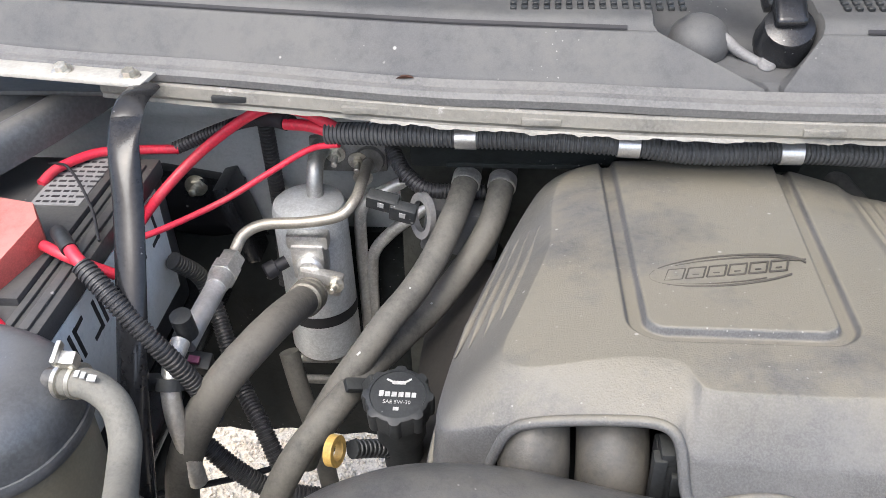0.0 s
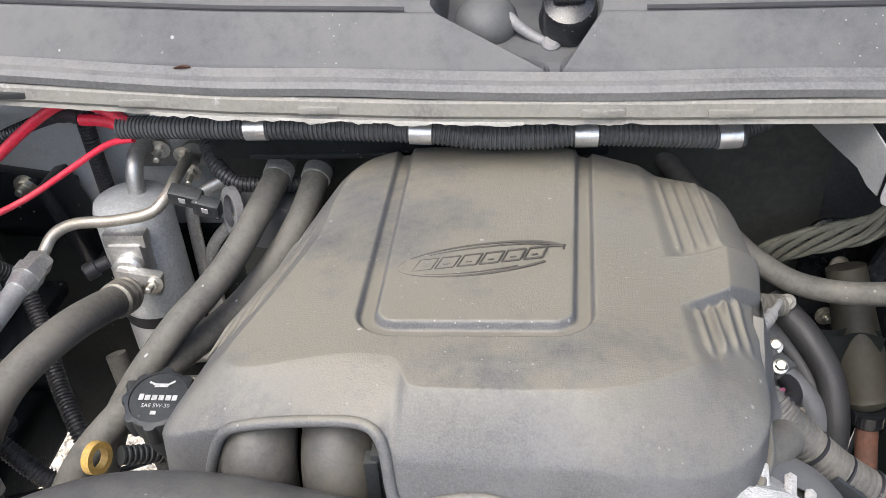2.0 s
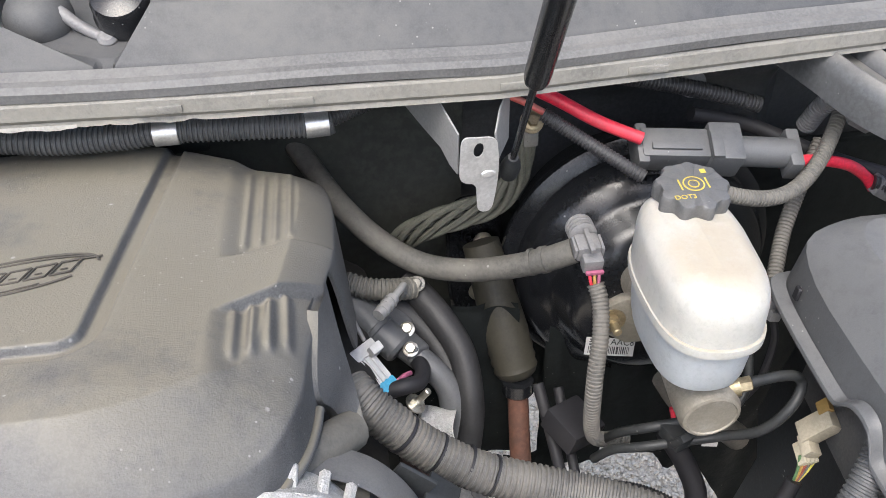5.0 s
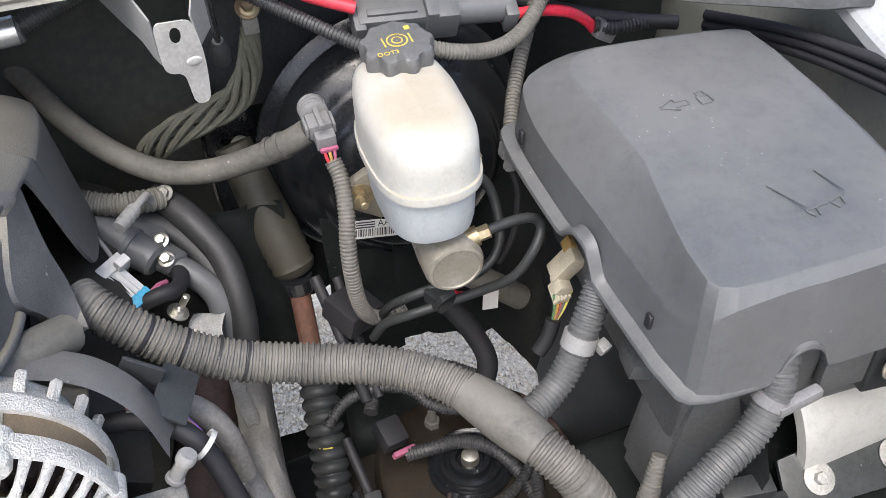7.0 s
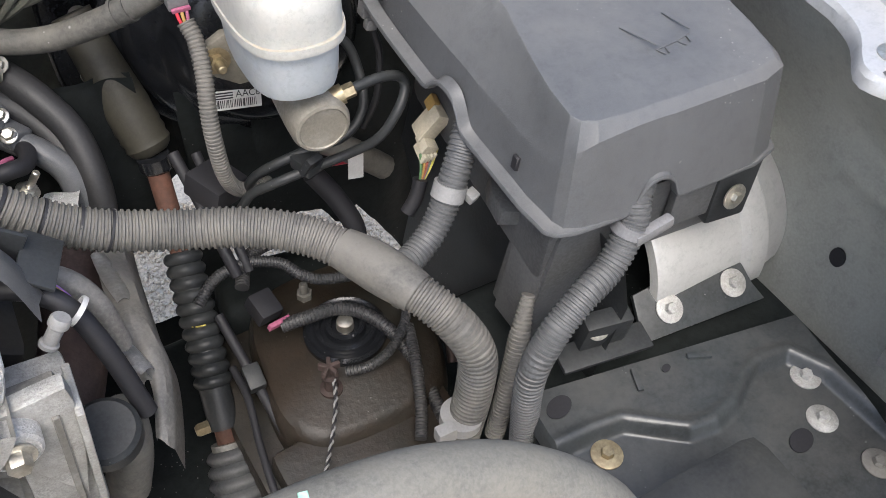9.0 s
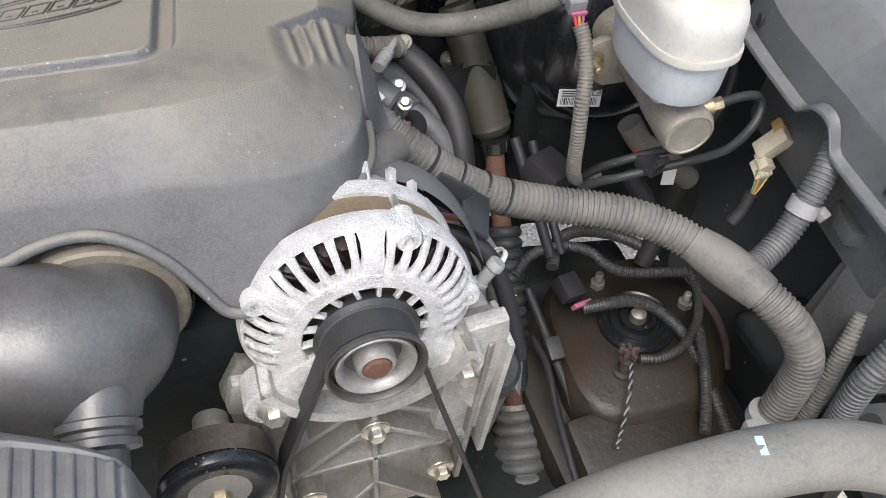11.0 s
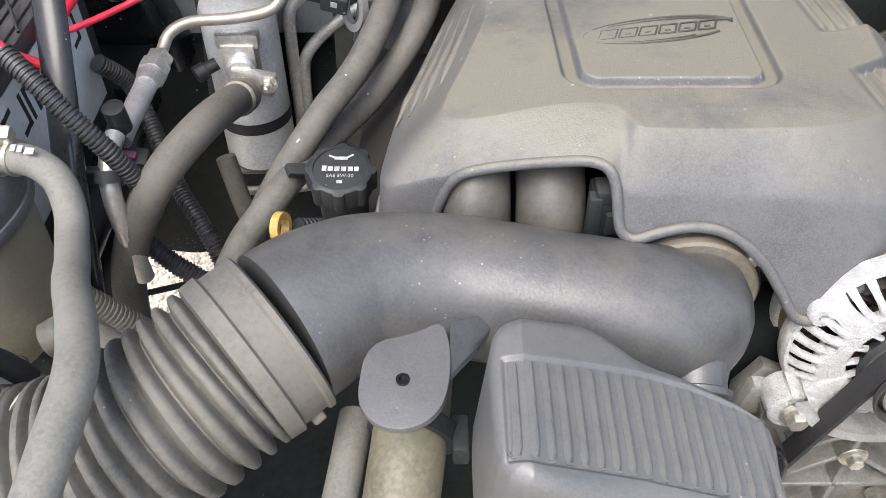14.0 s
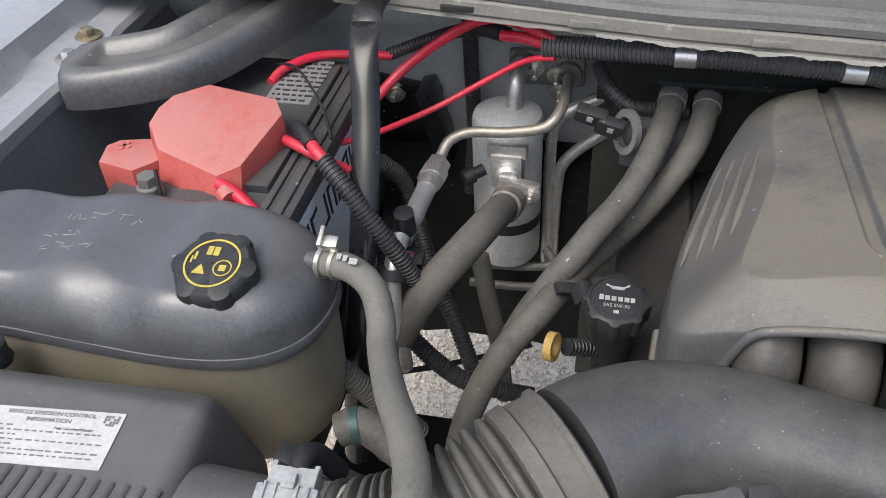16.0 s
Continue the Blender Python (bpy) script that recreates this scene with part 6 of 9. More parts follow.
def build_airbox():
    t = thing("air_filter_box", (-0.55, 0.25, 0.95), "grey plastic air filter box with white emission label", "air filter box")

    def top(x, y):
        return 1.143 - 0.02 * smooth(0.33, 0.37, y)

    o = [(-0.86, 0.05, 0.02, 0.02, 1.0), (-0.86, 0.33, 0.02, 0.02, 1.0), (-0.84, 0.352, 0.015, 0.012, 1.0), (-0.62, 0.360, 0.014, 0.01, 1.02), (-0.42, 0.366, 0.014, 0.012, 1.04), (-0.392, 0.366, 0.014, 0.012, 1.04), (-0.382, 0.355, 0.014, 0.014, 1.03), (-0.376, 0.30, 0.02, 0.02, 1.02), (-0.366, 0.22, 0.025, 0.025, 1.0), (-0.36, 0.05, 0.025, 0.025, 1.0)]
    lid = part("lid", shell(o, top, (-0.60, 0.22), 300, 60, 0.003, 0.25, 1), GREYP, t, angle=50)
    for i in range(26):
        x = -0.388 - 0.0122 * i
        r = Geo().tube([Vector((x, 0.2575, 1.1425)), Vector((x, 0.254, 1.1435)), Vector((x - 0.004, 0.19, 1.1435)), Vector((x - 0.009, 0.10, 1.1435))], 0.0042, 10, 0.01, raw=True)
        r.v = [(px, py, 1.1428 + (pz - 1.1428) * 0.75) for px, py, pz in r.v]
        part("rib", r, GREYP, lid)
    base = Geo().box((0.47, 0.32, 0.12), basis((-0.61, 0.20, 0.98)), 0.015)
    part("base", base, BLACK, t)
    lab = Geo().box((0.165, 0.053, 0.0006), pose(-0.5235, 0.284, 1.1438, 0, 0, 5), 0)
    lab = part("emission_label", lab, WHITE, lid, "white printed emission label")
    lm = pose(-0.5235, 0.284, 1.1443, 0, 0, 5)
    words("VEHICLE EMISSION CONTROL", 0.0056, lm @ Matrix.Translation((0.022, 0.0215, 0)), INK, lab, "lettering", "black printed heading", 0.0001)
    words("INFORMATION", 0.0056, lm @ Matrix.Translation((0.022, 0.0150, 0)), INK, lab, "lettering", "black printed heading", 0.0001)
    words("Fuel: Gasoline/Ethanol", 0.0036, lm @ Matrix.Translation((0.046, 0.0080, 0)), INK, lab, "lettering", "small black print", 0.0001)
    pr = Geo()
    rng = random.Random(5)
    for r in range(7):
        x = -0.078
        while x < 0.07:
            w = rng.uniform(0.002, 0.007)
            if not (r == 0 and x > -0.005):
                pr.box((min(w, 0.075 - x), 0.0013, 0.0002), lm @ Matrix.Translation((x + w / 2, 0.0085 - r * 0.0044, 0)), 0, 1)
            x += w + rng.uniform(0.0008, 0.003)
            if r in (2, 4) and x > 0.0:
                break
    for i in range(5):
        for j in range(4):
            if (i * 3 + j * 5) % 4:
                pr.box((0.0022, 0.0022, 0.0002), lm @ Matrix.Translation((0.068 + i * 0.0026, 0.0145 + j * 0.0026, 0)), 0, 1)
    pr.box((0.010, 0.010, 0.0002), lm @ Matrix.Translation((-0.072, 0.0200, 0)), 0, 1)
    part("label_print", pr, GREYC, lab, "rows of tiny print bars")
    # throat to the meter
    th = Geo().tube([(-0.37, 0.25, 1.085), (-0.34, 0.251, 1.086), (-0.30, 0.252, 1.087), (-0.275, 0.252, 1.087)], lambda s: 0.062 - 0.008 * s, 32)
    part("throat", th, GREYP, t)
    nub = Geo().lathe([(0.010, -0.02), (0.011, 0.004), (0.009, 0.006)], basis((-0.605, 0.372, 1.135)), 20)
    nub.box((0.05, 0.03, 0.012), basis((-0.62, 0.366, 1.122)), 0.004)
    part("lid_screw_boss", nub, BLACK, t, "black screw boss")
    nub = Geo().lathe([(0.009, -0.03), (0.010, 0.004), (0.008, 0.006)], basis((-0.305, 0.352, 1.075)), 20)
    nub.box((0.09, 0.022, 0.02), pose(-0.30, 0.345, 1.06, 0, 15, -8), 0.005)
    part("lid_screw_boss", nub, BLACK, t, "black screw boss")
    # mass air flow meter
    t = thing("air_flow_meter", (-0.295, 0.24, 1.10), "black air flow meter with light grey plug", "sensor")
    b = Geo().box((0.052, 0.05, 0.02), pose(-0.298, 0.222, 1.142, 8, 0, 2), 0.003)
    part("body", b, material("blue-grey sensor plastic", (0.04, 0.042, 0.046), 0.45, 0, (0.1, 0.1, 0.1), 0, 0.3, 20, 400, 0.1), t)
    pr = Geo()
    for i in range(5):
        pr.box((0.0022, 0.012 if i % 2 else 0.02, 0.0004), pose(-0.282 + (i // 3) * 0.005, 0.222 + (i % 3 - 1) * 0.012, 1.1526, 8, 0, 2), 0, 1)
    part("label_print", pr, PALEINK, t)
    fr = Geo()
    for sx in (-1, 1):
        fr.box((0.003, 0.046, 0.003), pose(-0.298 + sx * 0.0225, 0.222, 1.1525, 8, 0, 2), 0.001, 1)
    fr.box((0.044, 0.003, 0.003), pose(-0.298, 0.243, 1.1555, 8, 0, 2), 0.001, 1)
    part("lid_frame", fr, GREYP, t)
    p = Geo().box((0.046, 0.022, 0.024), pose(-0.301, 0.260, 1.146, 8, 0, 2), 0.002)
    p.box((0.036, 0.018, 0.022), pose(-0.301, 0.278, 1.147, 8, 0, 2), 0.002)
    p.box((0.010, 0.012, 0.006), pose(-0.301, 0.272, 1.160, 8, 0, 2), 0.001)
    for k in (-0.016, -0.008, 0.008, 0.016):
        p.box((0.0022, 0.020, 0.003), pose(-0.301 + k, 0.260, 1.1585, 8, 0, 2), 0.0006, 1)
    p.box((0.004, 0.022, 0.010), pose(-0.317, 0.279, 1.152, 8, 0, 2), 0.001)
    p.box((0.004, 0.022, 0.010), pose(-0.285, 0.279, 1.152, 8, 0, 2), 0.001)
    part("plug", p, material("pale grey connector", (0.30, 0.31, 0.31), 0.5, 0, (0.24, 0.235, 0.22), 0, 0.3, 30, 300, 0.08), t, "light grey plug")
    w = Geo().tube([(-0.301, 0.285, 1.15), (-0.30, 0.30, 1.152), (-0.295, 0.31, 1.14), (-0.285, 0.318, 1.11)], 0.009, 12)
    part("plug_boot", w, INK, t, "taped wires")
    s = Geo()
    hexbolt(s, (-0.319, 0.243, 1.146), (0, -0.1, 1), 0.0035, 0.003, 0.0055)
    part("screw", s, ZINC, t)
    t.location.x += 0.013
    r = Geo().lathe([(0.056, 0), (0.0605, 0.001), (0.0605, 0.021), (0.056, 0.022)], basis((-0.276, 0.252, 1.087), (1, 0, 0)), 44)
    lone("meter_ring", r, material("ivory plastic ring", (0.55, 0.53, 0.47), 0.5, 0, (0.4, 0.37, 0.3), 0, 0.3, 20, 300, 0.05), "ivory plastic ring between meter and bellows", "ring")
    r = Geo().lathe([(0.0615, 0), (0.0625, 0.001), (0.0625, 0.009), (0.0615, 0.010)], basis((-0.285, 0.252, 1.087), (1, 0, 0)), 44)
    r.box((0.012, 0.02, 0.008), basis((-0.28, 0.245, 1.156)), 0.001)
    lone("meter_clamp", r, ZINC, "thin steel band clamp on the air flow meter", "clamp")
    h = Geo().tube([(-0.305, 0.40, 1.05), (-0.285, 0.405, 1.055), (-0.25, 0.395, 1.04), (-0.22, 0.39, 1.01)], 0.016, 18)
    hs = lone("tank_hose", h, RUBBER, "black lower hose of the coolant tank with printed arrow", "hose")
    c = Geo().tube([(-0.293, 0.403, 1.0535), (-0.285, 0.405, 1.055)], 0.0175, 20)
    part("hose_clamp", c, material("teal painted clamp", (0.04, 0.075, 0.07), 0.5, 0.2, None, 0, 0.5, 30, 300, 0.05), hs, "teal clamp")


def build_ac():
    t = thing("ac_accumulator", (-0.226, 0.90, 0.85), "grey aluminium air-conditioning accumulator canister", "accumulator")
    c = (-0.230, 0.899)
    g = Geo().lathe([(0.02, 0.85), (0.042, 0.853), (0.0465, 0.862), (0.0465, 1.075), (0.044, 1.083), (0.034, 1.088), (0.012, 1.09)], basis((c[0], c[1], 0)), 44)
    part("canister", g, material("grey painted aluminium", (0.56, 0.58, 0.59), 0.35, 0.2, (0.36, 0.36, 0.34), 0.4, 0.35, 18, 300, 0.12, 0.12, 0.3), t)
    b = Geo().lathe([(0.0475, 0.915), (0.0475, 0.932)], basis((c[0], c[1], 0)), 44, caps=False)
    part("strap", b, INK, t, "black band")
    m = Geo().box((0.042, 0.03, 0.05), basis((-0.222, 0.848, 1.035)), 0.006)
    m.box((0.052, 0.02, 0.02), basis((-0.222, 0.848, 1.062)), 0.005)
    m.lathe([(0.018, 0), (0.018, 0.02), (0.014, 0.024)], basis((-0.220, 0.843, 1.03), (0.05, -0.85, 0.1)), 24)
    m.box((0.055, 0.016, 0.03), pose(-0.205, 0.818, 1.022, 0, 12), 0.006)
    part("valve_block", m, ALU, t, "bare aluminium valve block")
    v = Geo().lathe([(0.008, 0), (0.008, 0.014), (0.011, 0.015), (0.011, 0.028), (0.009, 0.03)], basis((-0.252, 0.845, 1.03), (-0.8, -0.5, -0.25)), 16)
    part("service_cap", v, INK, t, "black service port cap")
    n = Geo()
    stud(n, (-0.187, 0.812, 1.022), (0.05, -1, 0.2), 0.007, 0.02)
    part("clamp_nut", n, ZINC, t)
    # pipe from firewall into the canister
    p = Geo().tube([(-0.218, 0.965, 1.120), (-0.2195, 0.94, 1.130), (-0.221, 0.918, 1.122), (-0.222, 0.907, 1.10), (-0.222, 0.905, 1.08)], 0.0105, 20)
    part("inlet_pipe", p, ALU, t, "bright bent aluminium pipe")
    # firewall flange
    t2 = thing("expansion_flange", (-0.19, 0.965, 1.09), "dark steel pipe flange bolted to the firewall", "flange")
    f = Geo().box((0.10, 0.012, 0.05), pose(-0.188, 0.966, 1.115, 0, 0), 0.006)
    f.lathe([(0.020, 0), (0.018, 0.008)], basis((-0.218, 0.962, 1.120), (0, -1, 0)), 24)
    f.lathe([(0.020, 0), (0.018, 0.008)], basis((-0.160, 0.962, 1.110), (0, -1, 0)), 24)
    part("plate", f, CASTD, t2)
    for x, z in ((-0.2027, 1.1195), (-0.1747, 1.111), (-0.170, 1.086)):
        n = Geo()
        stud(n, (x, 0.955, z), (0.1, -1, -0.1), 0.0075, 0.024)
        part("stud_nut", n, ZINC, t2)
    # liquid line
    l = thing("liquid_line", (-0.25, 0.8, 1.0), "dull aluminium refrigerant line with hexagon union", "pipe")
    p = Geo().tube([(-0.160, 0.950, 1.107), (-0.157, 0.925, 1.122), (-0.155, 0.88, 1.127), (-0.160, 0.848, 1.119), (-0.176, 0.833, 1.107), (-0.217, 0.828, 1.100), (-0.265, 0.826, 1.097), (-0.289, 0.818, 1.088), (-0.297, 0.803, 1.076), (-0.2985, 0.785, 1.0705)], 0.0068, 16)
    part("pipe", p, material("dull stained aluminium", (0.40, 0.375, 0.33), 0.45, 0.6, (0.26, 0.235, 0.19), 0, 0.45, 40, 300, 0.12, 0.15), l)
    m = basis((-0.2985, 0.79, 1.0705), (-0.06, -1, 0.02))
    f = Geo().lathe([(0.0125, -0.006), (0.0152, -0.002), (0.0152, 0.014)], m, 6)
    f.lathe([(0.0176, 0.017), (0.0176, 0.033)], m, 6)
    f.lathe([(0.0135, 0.014), (0.0135, 0.017)], m, 20)
    f.lathe([(0.0150, 0.033), (0.0142, 0.037), (0.012, 0.052)], m, 20)
    part("union", f, ALU, l, "aluminium hexagon union")
    q = Geo().tube([(-0.3005, 0.755, 1.071), (-0.304, 0.72, 1.068), (-0.308, 0.68, 1.064), (-0.311, 0.655, 1.06)], 0.0118, 18)
    part("muffler", q, material("chalky aluminium", (0.5, 0.5, 0.5), 0.5, 0.6, (0.38, 0.36, 0.33), 0, 0.4, 40, 300, 0.1, 0.1), l)
    k = Geo().lathe([(0.011, -0.01), (0.011, 0.02), (0.004, 0.021)], basis((-0.303, 0.650, 1.088), (0, -0.2, 1)), 20)
    k.box((0.02, 0.04, 0.008), pose(-0.308, 0.64, 1.075, 10), 0.002)
    part("rubber_mount", k, BLACK, l, "black rubber mount")
    s = Geo().tube([(-0.307, 0.640, 1.078), (-0.308, 0.615, 1.07), (-0.308, 0.597, 1.05), (-0.306, 0.588, 1.02), (-0.302, 0.585, 0.98), (-0.30, 0.585, 0.93)], 0.010, 16)
    part("lower_pipe", s, ALU, l)
    c = Geo().tube([(-0.308, 0.604, 1.063), (-0.308, 0.597, 1.053)], 0.0145, 18)
    c.box((0.02, 0.012, 0.016), basis((-0.322, 0.60, 1.06)), 0.003)
    part("pipe_clip", c, BLACK, l, "black plastic pipe clip")
    # suction hose
    h = thing("suction_hose", (-0.26, 0.65, 0.95), "thick dusty black air-conditioning suction hose", "hose")
    g = Geo().tube([(-0.2135, 0.775, 1.028), (-0.2175, 0.735, 1.046), (-0.224, 0.69, 1.062), (-0.238, 0.645, 1.066), (-0.26, 0.615, 1.05), (-0.287, 0.598, 1.01), (-0.310, 0.592, 0.96), (-0.326, 0.592, 0.90), (-0.335, 0.595, 0.83), (-0.34, 0.60, 0.74)], 0.0185, 26)
    part("hose", g, SUCTION, h)
    m = basis((-0.211, 0.80, 1.02), (-0.06, -0.87, 0.32))
    f = Geo().lathe([(0.012, -0.012), (0.012, 0.0), (0.0165, 0.001), (0.0165, 0.006), (0.0205, 0.008), (0.0215, 0.012), (0.0195, 0.015), (0.0215, 0.018), (0.0215, 0.022), (0.0195, 0.025), (0.0215, 0.028), (0.021, 0.035), (0.0188, 0.037)], m, 32)
    part("ferrule", f, material("dull crimped ferrule", (0.26, 0.245, 0.21), 0.5, 0.6, (0.16, 0.145, 0.12), 0, 0.4, 40, 300, 0.2), h, "crimped metal ferrule")
    # twin evaporator lines with sensor clip
    l = thing("heater_lines", (-0.14, 0.93, 0.9), "pair of bright bent aluminium lines behind the canister", "pipe")
    for pts in ([(-0.05, 0.955, 1.125), (-0.095, 0.946, 1.098), (-0.134, 0.941, 1.079), (-0.160, 0.937, 1.064), (-0.173, 0.934, 1.045), (-0.176, 0.933, 1.0), (-0.176, 0.928, 0.92), (-0.175, 0.92, 0.82)],
                [(-0.03, 0.95, 1.105), (-0.075, 0.945, 1.06), (-0.105, 0.942, 1.037), (-0.135, 0.940, 1.012), (-0.158, 0.936, 0.985), (-0.164, 0.932, 0.955), (-0.166, 0.926, 0.88), (-0.165, 0.92, 0.80)]):
        part("line", Geo().tube(pts, 0.0082, 14), ALU, l)
    for i, pts in enumerate(([(-0.175, 0.90, 0.86), (-0.16, 0.885, 0.845), (-0.20, 0.88, 0.838), (-0.27, 0.88, 0.835)], [(-0.165, 0.89, 0.83), (-0.15, 0.87, 0.82), (-0.20, 0.865, 0.812), (-0.28, 0.865, 0.81)])):
        part("line", Geo().tube(pts, 0.0065, 12), CASTD, l)
    s = thing("pressure_sensor", (-0.11, 0.82, 1.12), "dark grey sensor plug with pale lamp and lock symbols", "sensor")
    g = Geo().box((0.036, 0.016, 0.02), pose(-0.120, 0.812, 1.142, 20, 12, -6), 0.003)
    g.box((0.03, 0.014, 0.024), pose(-0.097, 0.806, 1.132, 20, 12, -6), 0.003)
    part("plug", g, BLACK, s)
    y = Geo()
    for x, z in ((-0.121, 1.1435), (-0.108, 1.139), (-0.097, 1.1335)):
        y.box((0.007 if x != -0.108 else 0.0018, 0.0006, 0.008 if x != -0.108 else 0.013), pose(x, 0.8005 if x < -0.1 else 0.796, z, 20, 12 if x != -0.108 else 35, -6), 0, 1)
    part("symbols", y, PALEINK, s, "pale printed symbols")
    r = Geo().lathe([(0.014, -0.004), (0.021, -0.004), (0.021, 0.004), (0.014, 0.004), (0.014, -0.004)], basis((-0.078, 0.825, 1.115), (-0.7, -0.6, 0.2)) @ Matrix.Diagonal((1, 1.3, 1, 1)), 30, caps=False)
    part("clip_ring", recalc(r), GREYC, s)
    bx = Geo().box((0.09, 0.05, 0.06), pose(-0.035, 0.855, 1.085, 0, 10), 0.005)
    lone("dark_module", bx, LID, "dark grey module box between the lines and heater hoses", "module")
    cable("wire_loom", [(-0.12, 0.90, 1.16), (-0.105, 0.875, 1.145), (-0.08, 0.86, 1.13), (-0.05, 0.862, 1.125), (-0.01, 0.87, 1.12)], 0.0095, LOOMB, "black convoluted loom behind the heater hoses", "wire loom", (0.0042, 0.0012))
    # heater hoses
    for pts, lab in (([(-0.027, 0.885, 1.147), (-0.030, 0.862, 1.140), (-0.040, 0.810, 1.128), (-0.058, 0.755, 1.108), (-0.078, 0.715, 1.092), (-0.100, 0.685, 1.078), (-0.124, 0.655, 1.055), (-0.147, 0.635, 1.027), (-0.17, 0.62, 0.99), (-0.19, 0.61, 0.94)], "black rubber heater hose with white marks, clamped at the firewall"),
                     ([(0.014, 0.895, 1.14), (0.011, 0.868, 1.133), (0.000, 0.82, 1.11), (-0.025, 0.785, 1.078), (-0.060, 0.745, 1.048), (-0.095, 0.70, 1.036), (-0.125, 0.648, 1.034), (-0.150, 0.60, 1.026), (-0.180, 0.568, 1.0), (-0.205, 0.545, 0.955), (-0.222, 0.525, 0.90), (-0.235, 0.51, 0.82)], "black rubber heater hose running down past the oil filler")):
        h = thing("heater_hose", pts[4], lab, "hose", "heater hoses")
        part("hose", Geo().tube(pts, 0.0150, 22), RUBBER, h)
        a, b = Vector(pts[0]), Vector(pts[1])
        d = (b - a).normalized()
        part("clamp", Geo().tube([b - d * 0.008, b + d * 0.006], 0.0166, 28, raw=True), ALU, h, "bright crimped clamp")
        for k in (4, 6):
            p = Vector(pts[k])
            mk = Geo().box((0.005, 0.0022, 0.0012), basis(p + Vector((-0.002, -0.0098, 0.0112)), (-0.1, -0.65, 0.75), (0.5, 0.6, 0)), 0.0004, 1)
            part("paint_mark", mk, PALEINK, h, "white paint mark")
    c = Geo().box((0.03, 0.014, 0.008), pose(-0.122, 0.615, 1.052, 20, 25, 30), 0.002)
    c.box((0.012, 0.022, 0.02), pose(-0.107, 0.607, 1.056, 20, 25, 30), 0.003)
    lone("hose_clip", c, BLACK, "black plastic clip holding the heater hoses together", "clip")
    # looms and tubes deep behind
    cable("wire_loom", [(-0.375, 0.80, 1.06), (-0.355, 0.82, 1.02), (-0.335, 0.80, 0.98), (-0.30, 0.74, 0.93), (-0.262, 0.69, 0.90), (-0.235, 0.66, 0.85)], 0.011, LOOMB, "black convoluted loom deep beside the canister", "wire loom", (0.0046, 0.0014))
    cable("wire_loom", [(-0.29, 0.96, 1.20), (-0.287, 0.955, 1.12), (-0.285, 0.95, 1.02), (-0.29, 0.94, 0.92)], 0.0105, LOOMB, "black convoluted loom hanging on the firewall", "wire loom", (0.0046, 0.0014))
    cable("black_hose", [(-0.25, 0.79, 0.93), (-0.235, 0.77, 0.87), (-0.22, 0.76, 0.80), (-0.21, 0.75, 0.70)], 0.0125, RUBBER, "black hose below the canister", "hose")
    cable("wire_loom", [(-0.32, 0.64, 0.94), (-0.28, 0.63, 0.90), (-0.24, 0.63, 0.865), (-0.20, 0.64, 0.845), (-0.16, 0.65, 0.83)], 0.0115, LOOMB, "black convoluted loom low behind the suction hose", "wire loom", (0.0046, 0.0014))
    cable("black_hose", [(-0.36, 0.49, 1.05), (-0.33, 0.50, 1.0), (-0.30, 0.51, 0.95), (-0.27, 0.52, 0.90)], 0.0135, RUBBER, "black ribbed hose below the coolant tank outlet", "hose", (0.005, 0.001))
    n = Geo()
    stud(n, (-0.398, 0.962, 1.064), (0.1, -1, 0.1), 0.009, 0.024)
    lone("firewall_stud", n, ZINC, "zinc stud and nut on the firewall", "stud")
    b = Geo().box((0.12, 0.02, 0.10), pose(-0.40, 0.972, 1.03, 0, 10), 0.006)
    b.box((0.02, 0.06, 0.12), pose(-0.335, 0.945, 1.03, 0, -14), 0.004)
    lone("firewall_bracket", b, SATIN, "black pressed bracket on the firewall", "bracket")
    w = Geo().box((0.025, 0.02, 0.018), pose(-0.30, 0.655, 1.035, 20, 10), 0.002)
    q = lone("line_connector", w, BLACK, "black plug with magenta lock by the refrigerant line", "connector")
    w = Geo().box((0.012, 0.008, 0.006), pose(-0.302, 0.648, 1.046, 20, 10), 0.001)
    part("lock_tab", w, PINK, q, "magenta lock tab")
    cable("thin_rod", [(-0.42, 0.66, 0.80), (-0.30, 0.72, 0.78), (-0.18, 0.80, 0.76)], 0.004, INK, "thin black rod crossing above the ground", "rod", seg=8)


